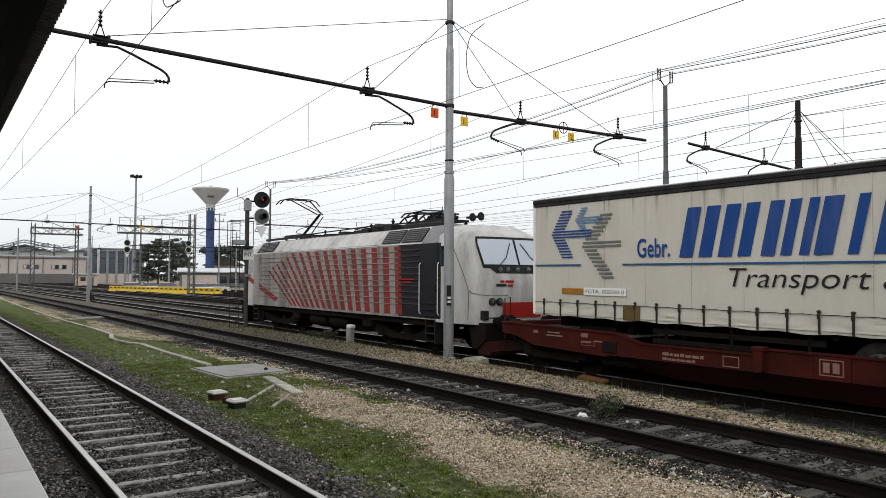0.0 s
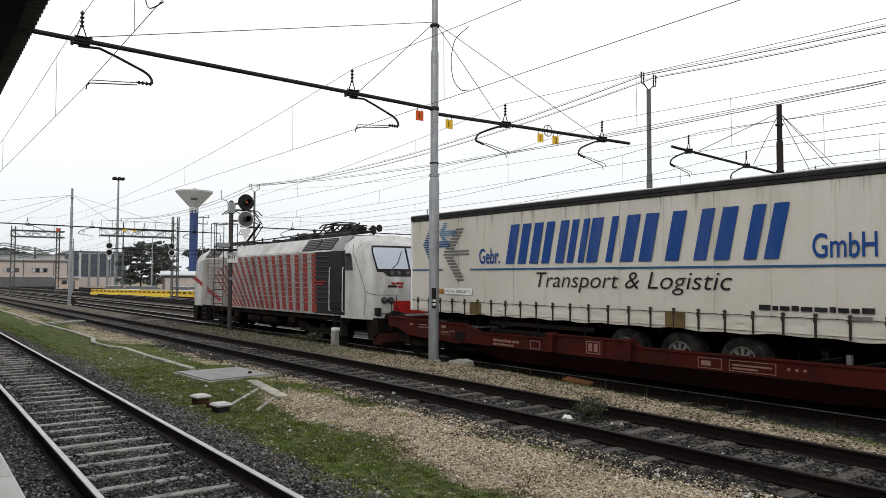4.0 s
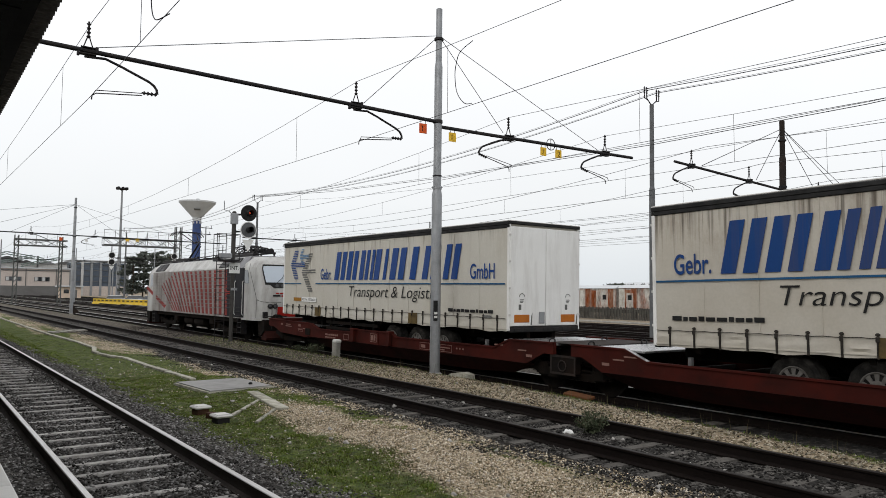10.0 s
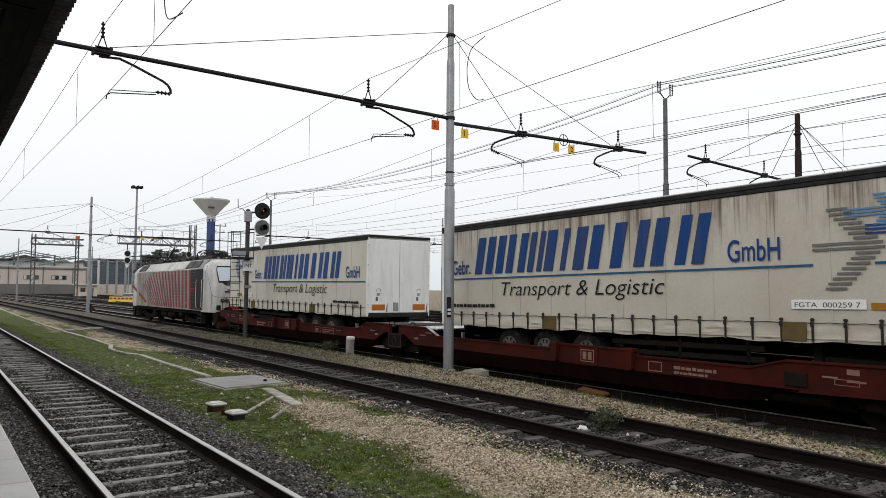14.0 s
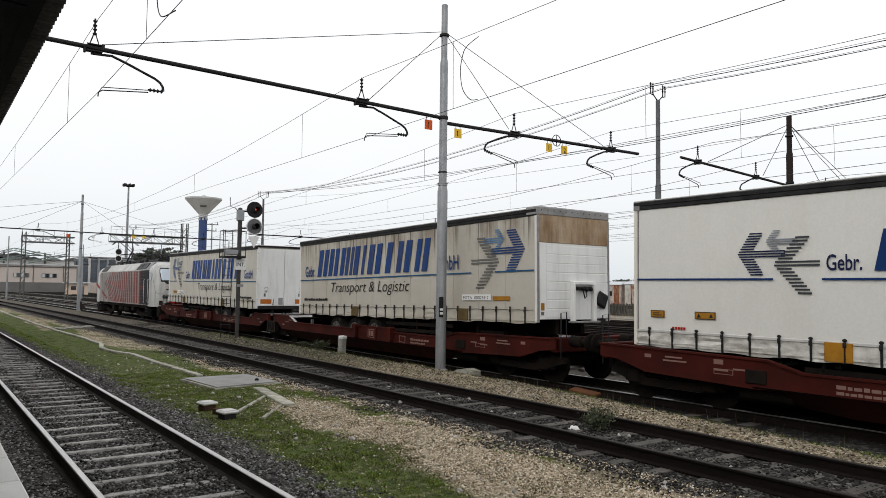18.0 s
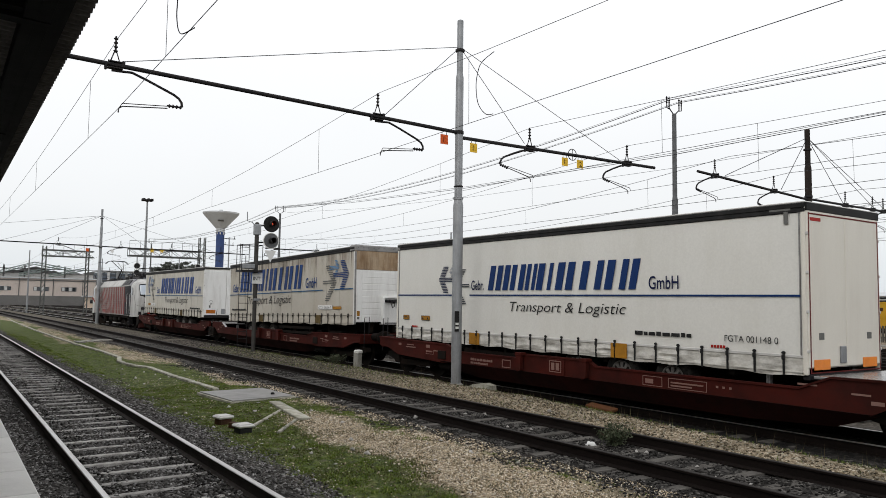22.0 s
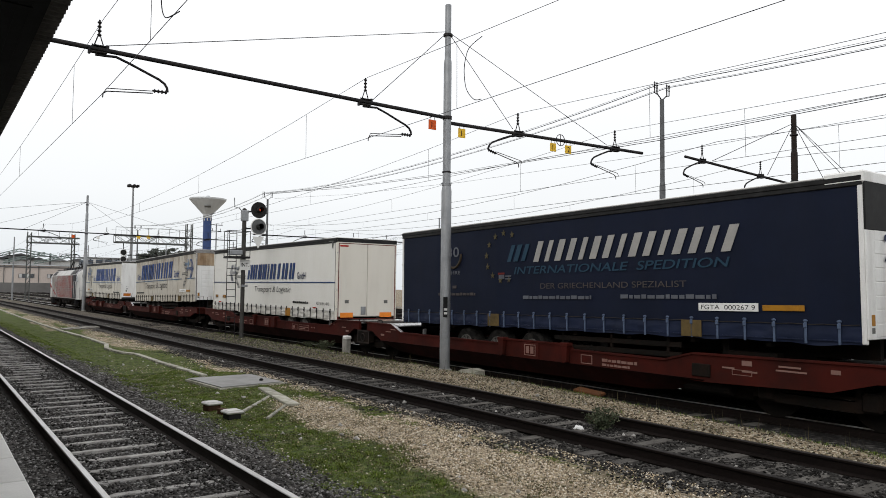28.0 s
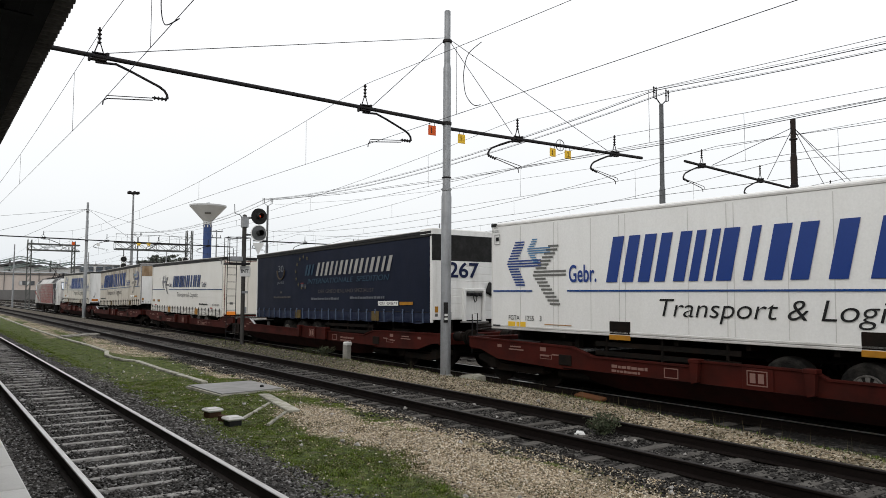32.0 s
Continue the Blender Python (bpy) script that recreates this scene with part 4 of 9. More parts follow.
def cross_beam(x, nodes, arms, label, bare=()):
    """Tubes across the lines, bent at the mast, with a support and a steady arm above each track. nodes: place across, height; arms: place across, side."""
    bm = thing("catenary_beam", label, "catenary beam", pose(x, 0, 0))
    for a, b in zip(nodes[::2], nodes[1::2]):
        part("boom", Shape().cyl((0, *a), (0, *b), 0.048, 10), DARKSTEEL, bm)

    def height(y):
        for (ya, za), (yb, zb) in zip(nodes[::2], nodes[1::2]):
            if y <= yb:
                return za + (zb - za) * (y - ya) / (yb - ya)
        return nodes[-1][1]

    for y, side in list(arms) + [(y, 0) for y in bare]:
        z = height(y)
        br = Shape()
        br.box(-0.07, 0.07, y - 0.15, y + 0.15, z - 0.085, z - 0.058, 0.008).box(-0.06, 0.06, y - 0.11, y + 0.12, z + 0.05, z + 0.075, 0.008).box(-0.05, 0.05, y + 0.13, y + 0.19, z - 0.04, z + 0.10, 0.01).box(-0.04, 0.04, y - 0.20, y - 0.15, z - 0.12, z + 0.02, 0.01)
        for s in (-1, 1):
            br.cyl((0, y + 0.09 * s, z + 0.06), (0, y + 0.022 * s, z + 0.27), 0.013, 6)
            br.cyl((0, y + 0.12 * s, z - 0.09), (0, y + 0.12 * s, z + 0.09), 0.016, 6)
        bk = part("bracket", br, DARKSTEEL, bm)
        part("insulator", insulator(Shape(), y, z + 0.26, z + 0.60, 0.0, 0.045, 4), DARKSTEEL, bk, "stacked brown insulator")
        if not side:
            continue
        if side > 0:
            reach, drop, tip_y = 1.36, 0.66, 0.10
            pts = [(-0.06, -0.12), (0.10, -0.115), (0.33, -0.10), (0.62, -0.20), (1.18, -0.42), (1.29, -0.49), (1.345, -0.57), (reach, -drop)]
        else:
            reach, drop, tip_y = 1.08, 0.58, -0.04
            pts = [(-0.06, -0.07), (0.10, -0.075), (0.30, -0.11), (0.62, -0.23), (0.94, -0.37), (1.02, -0.44), (1.06, -0.51), (reach, -drop)]
        arm = part("steady_arm", Shape().tube([(0, y + a * side, z + b) for a, b in pts], 0.027, 8), DARKSTEEL, bm)
        part("arm_insulator", insulator(Shape(), 0, 0, 0.3, 0, 0.045, 4), DARKSTEEL, arm).matrix_basis = pose(0, y + (reach - 0.01) * side, z - drop - 0.01, (91 if side > 0 else 104) * side, 0, 0)
        fall = 0.10 if side > 0 else 0.17
        ends = (reach - 0.30, drop + 0.03 + (0.04 if side > 0 else 0.05))
        tip = Shape().tube([(0, y + ends[0] * side, z - ends[1]), (0, y + (tip_y + 0.08) * side, z - ends[1] - fall), (0, y + (tip_y + 0.01) * side, z - ends[1] - fall - 0.05), (0, y + tip_y * side, z - ends[1] - fall - 0.14)], 0.013, 6)
        o = 0.12 if side < 0 else 0.03
        tip.tube([(0, y + ends[0] * side, z - ends[1] + 0.045), (0, y + (tip_y + 0.04) * side + o, z - ends[1] - fall + 0.06), (0, y + tip_y * side + o, z - ends[1] - fall - 0.02)], 0.010, 6)
        part("registration_arm", tip, DARKSTEEL, arm)
    return bm


def wire(parent, name, pts, r=0.007):
    return part(name, Shape().tube(pts, r, 5), WIRE, parent)


def overhead_line(q_at, z, rise=1.46, label="thin overhead contact line hung over the track", r=0.0062, drop=True, sags=(0.5, 1.15), drops=()):
    """Contact and messenger wires from support to support, with droppers. q_at: (x, y) at each support."""
    ln = thing("overhead_line", label, "overhead wire", group="overhead lines")
    con, mes = [], []
    for span, ((xa, ya), (xb, yb)) in enumerate(zip(q_at, q_at[1:])):
        sag = sags[min(span, 1)]
        for i in range(12):
            t = i / 12
            x, y = xa + (xb - xa) * t, ya + (yb - ya) * t
            con.append((x, y, z))
            mes.append((x, y, z + rise - sag * 4 * t * (1 - t)))
        if drop:
            for x in drops or [xa + (xb - xa) * (i - 0.5) / 6 for i in range(1, 7)]:
                if xb < x <= xa:
                    t = (x - xa) / (xb - xa)
                    y, top = ya + (yb - ya) * t, z + rise - sag * 4 * t * (1 - t)
                    wire(ln, "dropper", [(x, y, z), (x - 0.02, y, top)], 0.005)
    con.append((*q_at[-1], z))
    mes.append((*q_at[-1], z + rise))
    wire(ln, "contact_wire", con, r)
    wire(ln, "messenger_wire", mes, r)
    return ln


PX, PY = -16.0, 11.15
near_mast = steel_mast(PX, PY, -0.05, 9.75, STEEL, "tall galvanised tubular mast between two tracks")
part("number_plate", Shape().box(-0.16, -0.135, -0.17, -0.04, 1.35, 1.88, 0.005), BLACKTRIM, near_mast).matrix_basis = pose(0.30, 0.0, 0)
plate = Shape().box(0.146, 0.15, -0.16, -0.05, 1.62, 1.84)
part("plate_field", plate, WHITEPLATE, near_mast)
for z in (1.42, 1.52):
    part("plate_bar", Shape().box(0.166, 0.169, -0.155, -0.055, z, z + 0.06), WHITEPLATE, near_mast)
tagged(part("foundation_block", Shape().prism([(-0.24, -0.30), (0.44, -0.30), (0.42, -0.03), (0.20, 0.02), (-0.05, -0.01), (-0.20, -0.08)], -0.20, 0.18), MOSSYSTONE), "rough concrete block beside the mast", "concrete block").matrix_basis = pose(PX + 0.55, PY + 0.35, -0.02, 0, 0, 12)
beam_one = cross_beam(PX, [(1.3, 6.81), (11.12, 6.60), (11.18, 6.475), (18.95, 6.545)], [(2.57, 1), (8.66, 1), (13.62, -1), (17.65, -1)], "black tubular boom across four tracks with steady arms")
stays = thing("stay_wires", "thin stay wires from mast top to the boom", "stay wire")
for y, zz in ((2.73, 6.88), (8.88, 6.74), (13.43, 6.61), (17.29, 6.61)):
    wire(stays, "stay", [(PX, PY, 8.95), (PX, y, zz)], 0.009)


def number_sign(y, words, material, ink, w, h, z):
    sg = thing("track_sign", ("orange-red" if material is SIGNRED else "yellow") + " numbered sign hung under the boom", "sign", pose(PX + 0.02, y, z))
    part("panel", Shape().box(-0.006, 0.006, -w / 2, w / 2, -h, 0, 0.004), material, sg)
    for e in (-0.3, 0.3):
        part("hanger", Shape().cyl((0, e * w, 0), (0, e * w, (6.63 if y < PY else 6.50) - z), 0.008, 6), DARKSTEEL, sg)
    lettering("figure", words, ink, sg, facing_end(0.009, -w * 0.12, -h * 0.8), h * 0.6)
    return sg


number_sign(10.66, "1", SIGNRED, INKBLACK, 0.24, 0.26, 6.48)
number_sign(11.62, "1", SIGNYEL, INKBLACK, 0.24, 0.25, 6.37)
number_sign(14.97, "1", SIGNYEL, INKBLACK, 0.24, 0.25, 6.39)
number_sign(15.585, "2", SIGNYEL, INKBLACK, 0.26, 0.25, 6.39)
ring = Shape().tube([(0, 0.17 * math.cos(a * math.pi / 8), 0.17 * math.sin(a * math.pi / 8)) for a in range(17)], 0.012)
ring.cyl((0, -0.17, 0), (0, 0.17, 0), 0.01, 6).cyl((0, 0, -0.17), (0, 0, 0.17), 0.01, 6)
tagged(part("ring_marker", ring, DARKSTEEL), "small steel ring with a cross on the boom", "ring").matrix_basis = pose(PX, 15.29, 6.52)
def rounded(pts, n=5):
    """A smooth curve through the points."""
    p = [Vector(pts[0])] + [Vector(v) for v in pts] + [Vector(pts[-1])]
    out = []
    for i in range(1, len(p) - 2):
        for k in range(n):
            u = k / n
            out.append(0.5 * (2 * p[i] + (p[i + 1] - p[i - 1]) * u + (2 * p[i - 1] - 5 * p[i] + 4 * p[i + 1] - p[i + 2]) * u * u + (3 * p[i] - p[i - 1] - 3 * p[i + 1] + p[i + 2]) * u ** 3))
    return out + [p[-1]]


jump = Shape().tube(rounded([(-11.31, 8.7, 7.0), (-11.72, 8.7, 6.89), (-11.86, 8.7, 6.68), (-11.90, 8.7, 6.42), (-11.82, 8.7, 6.06), (-11.57, 8.7, 5.80), (-11.33, 8.7, 5.75)]), 0.0085)
tagged(part("jumper_cable", jump, WIRE), "loose curved jumper cable beside the mast", "cable")
jump = Shape().tube(rounded([(-10.4, 2.65, 7.03), (-10.75, 2.55, 6.7), (-10.9, 2.55, 6.3), (-10.88, 2.55, 6.08), (-10.75, 2.55, 5.88), (-10.5, 2.55, 5.76), (-10.27, 2.65, 5.80)]), 0.0085)
tagged(part("jumper_cable", jump, WIRE), "loose curved jumper cable under the wire", "cable")

# the second row of the same portal
far_mast = steel_mast(-16.6, 29.05, -0.45, 9.85, RUSTMAST, "dark rusty tubular mast among the yard tracks", 0.17)
cross_beam(-16.6, [(21.95, 6.86), (29.0, 6.475), (29.1, 6.51), (40.0, 6.48)], [(22.93, -1), (26.61, -1), (31.89, 1), (35.15, -1), (38.6, 1)], "black tubular boom over the yard tracks", (34.2,))
stays = thing("stay_wires", "thin stay wires from the dark mast to its boom", "stay wire")
for y, z in ((23.55, 6.88), (27.1, 6.70), (31.69, 6.59), (34.28, 6.6), (35.25, 6.6)):
    wire(stays, "stay", [(-16.6, 29.05, 9.05), (-16.6, y, z)], 0.013)
for y, z in ((28.75, 6.35), (29.4, 6.3)):
    tagged(part("track_sign", Shape().box(-0.01, 0.01, -0.11, 0.11, -0.3, 0, 0.004), SIGNYEL), "small yellow sign on the dark boom", "sign").matrix_basis = pose(-16.58, y, z)

# the next portals down the line
PX2 = -71.0
m2 = steel_mast(PX2, 10.95, -0.1, 10.1, STEEL, "grey tubular mast far down the line", 0.15)
part("guard", Shape().prism([(0.0, 0.0), (0.7, 0.0), (0.0, 0.9)], -0.1, 0.1, "x"), RUSTMAST, m2)
cross_beam(PX2, [(-7, 6.8), (24, 6.6)], [(0.9, 1), (7.6, 1), (12.6, -1), (17.0, -1), (21.6, -1)], "dark boom across the lines far away")
stays = thing("stay_wires", "thin stay wires of the far mast", "stay wire")
for y in (-6.4, 3.0, 6.0, 15.0, 21.0):
    wire(stays, "stay", [(PX2, 10.95, 9.4), (PX2, y, 6.68)], 0.012)
for y, mt in ((9.9, SIGNRED), (11.9, WHITEPLATE)):
    tagged(part("track_sign", Shape().box(-0.01, 0.01, -0.12, 0.12, -0.27, 0, 0.004), mt), "small sign hung under the far boom", "sign").matrix_basis = pose(PX2 + 0.05, y, 6.45)
PX3 = -124.0
steel_mast(PX3 - 4, 9.9, -0.3, 9.6, STEEL, "slender grey mast in the distance", 0.13, False)
cross_beam(PX3 - 4, [(-12, 6.5), (46, 6.5)], [(0.5, 1), (6.6, 1), (11.9, -1), (16.1, -1), (21.2, -1), (25, -1)], "thin boom in the distance")
for x, y in ((-60, 41.0), (-112, 38.0), (-128, 32.0), (-150, 30.0), (-176, 36.0), (-140, 22.0)):
    steel_mast(x, y, -0.4, 9.5, STEEL, "slender grey mast in the yard", 0.12, False)
for x in (-60, -112):
    cross_beam(x, [(22, 6.5), (48, 6.5)], [(23.0, -1), (26.7, -1), (31.5, 1), (35.0, -1), (40, -1)], "thin boom over the yard")

DROPS = {"A": (-11.9, -19.2, -29.7, -40, -50, -60, -80, -95, -110), "B": (-2, -12.2, -19.5, -29.3, -38.7, -48, -58, -80, -95, -110)}
SUP = [38, PX, PX2, PX3 - 4, -180, -236]
for key, y_near, z, rise in (("A", 2.63, 5.84, 1.56), ("B", 8.72, 5.74, 1.54), ("C", 13.66, 5.67, 1.43), ("D", 17.69, 5.65, 1.46)):
    overhead_line([(x, y_near if x == PX else 16.6 if x == 38 and key == "C" else (TRACKS[key] + bend(x) + (-0.2 if i % 2 else 0.2))) for i, x in enumerate(SUP)], z, rise, sags=(0.6, 0.65) if key == "A" else (0.5, 1.15), drops=DROPS.get(key, ()))
for key, y_near, z, rise in (("E", 22.95, 5.91, 1.51), ("F", 26.65, 5.75, 1.49), ("G", 31.95, 5.65, 1.46), ("H", 35.0, 5.55, 1.41), ("I", 40.0, 5.6, 1.46)):
    overhead_line([(x, y_near if x == PX else (TRACKS[key] + bend(x) + (0.2 if i % 2 else -0.2))) for i, x in enumerate([36, PX, -60, -112, -170])], z, rise, r=0.009, drop=key in "EF")


# ---- feeder line on T-headed masts ----
def t_mast(x, y, z):
    m = thing("feeder_mast", "slender grey mast with a forked head carrying feeder wires", "mast", pose(x, y, -0.4), group="feeder masts")
    part("lower_tube", Shape().lathe([(0.165, -0.2), (0.165, z * 0.62), (0.125, z * 0.64)], (0, 0, 0), 12), MASTGREY, m)
    part("upper_tube", Shape().lathe([(0.13, z * 0.63), (0.12, z - 0.2), (0.05, z - 0.15)], (0, 0, 0), 12), MASTGREY, m)
    head = Shape().tube([(0, -0.42, z + 0.55), (0, -0.42, z + 0.10), (0, 0, z - 0.25), (0, 0.42, z + 0.10), (0, 0.42, z + 0.55)], 0.035, 6)
    head.tube([(0, -0.62, z + 0.40), (0, -0.62, z + 0.1), (0, -0.42, z + 0.05)], 0.03, 6).tube([(0, 0.62, z + 0.40), (0, 0.62, z + 0.1), (0, 0.42, z + 0.05)], 0.03, 6)
    part("fork", head, DARKSTEEL, m)
    for s in (-0.42, 0.42, -0.62, 0.62):
        part("insulator", insulator(Shape(), s, z + 0.35, z + 0.75, 0, 0.06, 3), DARKSTEEL, m)
    return m


t_mast(-26.7, 33.3, 13.4)
t_mast(-86.0, 33.3, 13.4)
t_mast(-147.0, 31.5, 13.2)
feed = thing("feeder_wires", "black feeder wires sagging from mast to mast", "feeder wire")
for o, lift, thick in ((-0.44, 0.0, 0.022), (-0.40, 0.10, 0.010), (0.44, 0.0, 0.020), (0.40, 0.05, 0.009)):
    for xa, xb, sag in ((36, -26.7, 1.2), (-26.7, -86.0, 1.2), (-86.0, -147.0, 1.3)):
        pts = [(xa + (xb - xa) * t, 33.3 + o - (1.8 * step(-86, -147, xa + (xb - xa) * t)), 13.55 + lift - sag * 4 * t * (1 - t)) for t in [i / 14 for i in range(15)]]
        wire(feed, "feeder", pts, thick)
for dz, dy, thick in ((0, 0, 0.019), (0.22, 0.5, 0.013), (-0.5, 1.2, 0.010)):
    wire(feed, "feeder", [(-86, 33 + dy, 13.5 + dz), (-66, 33 + dy, 12.0 + dz), (-47, 33 + dy, 11.05 + dz), (-26.6, 33 + dy, 10.45 + dz), (-15, 33 + dy, 10.4 + dz), (10, 33 + dy, 11.2 + dz)], thick)
for y, z in ((40.5, 7.4), (43.0, 6.9), (46.5, 6.2), (47.5, 7.9), (52, 8.6)):
    wire(feed, "far_wire", [(40, y + 0.5, z + 0.6), (10, y, z), (-60, y - 1, z + 0.2), (-140, y - 4, z)], 0.010)


# ---- the train ----
def disc_wheel(shape, x, y, r, w):
    return shape.lathe([(0.08, -w), (r - 0.07, -w * 0.6), (r - 0.06, -w), (r, -w), (r + 0.0, w * 0.7), (r + 0.03, w * 0.75), (r + 0.03, w), (0.08, w)], (x, y, 0), 20, "y")


ROLLING = []  # (wheelset, its place on its vehicle, radius)


def wheelset(parent, x, r=0.46):
    s = Shape()
    for y in (-0.75, 0.75):
        disc_wheel(s, 0, y, r, 0.065 if y > 0 else -0.065)
    s.cyl((0, -1.0, 0), (0, 1.0, 0), 0.08, 10)
    ob = part("wheelset", s, WAGONDARK, parent)
    ob.matrix_basis = pose(x, 0, r)
    ROLLING.append((ob, x, r))
    return ob


def bogie(parent, x, wb=1.8, r=0.46, length=3.1):
    """The parts of one bogie, with its wheelsets on the vehicle."""
    fr = Shape()
    for y in (-1.05, 1.05):
        fr.prism([(x - length / 2, 0.62), (x - wb / 2 - 0.25, 0.72), (x - 0.6, 0.45), (x + 0.6, 0.45), (x + wb / 2 + 0.25, 0.72), (x + length / 2, 0.62), (x + length / 2, 0.5), (x + 0.7, 0.28), (x - 0.7, 0.28), (x - length / 2, 0.5)], y - 0.09, y + 0.09)
        for d in (-wb / 2, wb / 2):
            fr.box(x + d - 0.16, x + d + 0.16, y - 0.14, y + 0.14, 0.3, 0.62, 0.04)
            for e in (-0.24, 0.24):
                fr.cyl((x + d + e, y, 0.34), (x + d + e, y, 0.66), 0.07, 8)
    fr.box(x - 0.2, x + 0.2, -1.0, 1.0, 0.4, 0.65, 0.03)
    part("bogie_frame", fr, WAGONDARK, parent)
    for d in (-wb / 2, wb / 2):
        wheelset(parent, x + d, r)


def buffers(parent, x, d, z=1.03, material=None):
    for y in (-0.875, 0.875):
        b = Shape().lathe([(0.13, 0), (0.13, 0.34 * d), (0.08, 0.35 * d), (0.08, 0.56 * d), (0.21, 0.57 * d), (0.225, 0.6 * d), (0.19, 0.635 * d)], (x, y, z), 14, "x")
        part("buffer", b, material or WAGONDARK, parent)
    part("coupling", Shape().tube([(x, 0, z), (x + 0.25 * d, 0, z - 0.05), (x + 0.45 * d, 0, z - 0.25), (x + 0.6 * d, 0, z - 0.3)], 0.05, 6).cyl((x + 0.3 * d, 0.35, z - 0.15), (x + 0.45 * d, 0.4, z - 0.6), 0.03, 6), WAGONDARK, parent)


def vehicle(name, label, category, group=""):
    return thing(name, label, category, group=group)


def bars(parent, name, rects, y, material, thick=0.004):
    """Unreadable marks as plain bars on the near side at y: x, z, width, height."""
    for x, z, w, h in rects:
        part(name, Shape().box(x, x + w, y - thick, y + 0.002, z, z + h), material, parent)


def word_bars(parent, name, x, z, w, h, y, material):
    """A line of small writing as a row of plain bars."""
    at, k = 0.0, 0
    while at < w - 0.02:
        wd = min((0.34, 0.16, 0.27, 0.20, 0.31)[k % 5] * h * 6, w - at)
        part(name, Shape().box(x + at, x + at + wd, y - 0.004, y + 0.002, z, z + h * (0.72 if k % 3 else 0.85)), material, parent)
        at += wd + 0.35 * h
        k += 1


def outline(parent, name, x, z, w, h, y, material, t=0.025):
    s = Shape()
    s.box(x, x + w, y - 0.004, y + 0.002, z, z + t).box(x, x + w, y - 0.004, y + 0.002, z + h - t, z + h).box(x, x + t, y - 0.004, y + 0.002, z + t, z + h - t).box(x + w - t, x + w, y - 0.004, y + 0.002, z + t, z + h - t)
    part(name, s, material, parent)


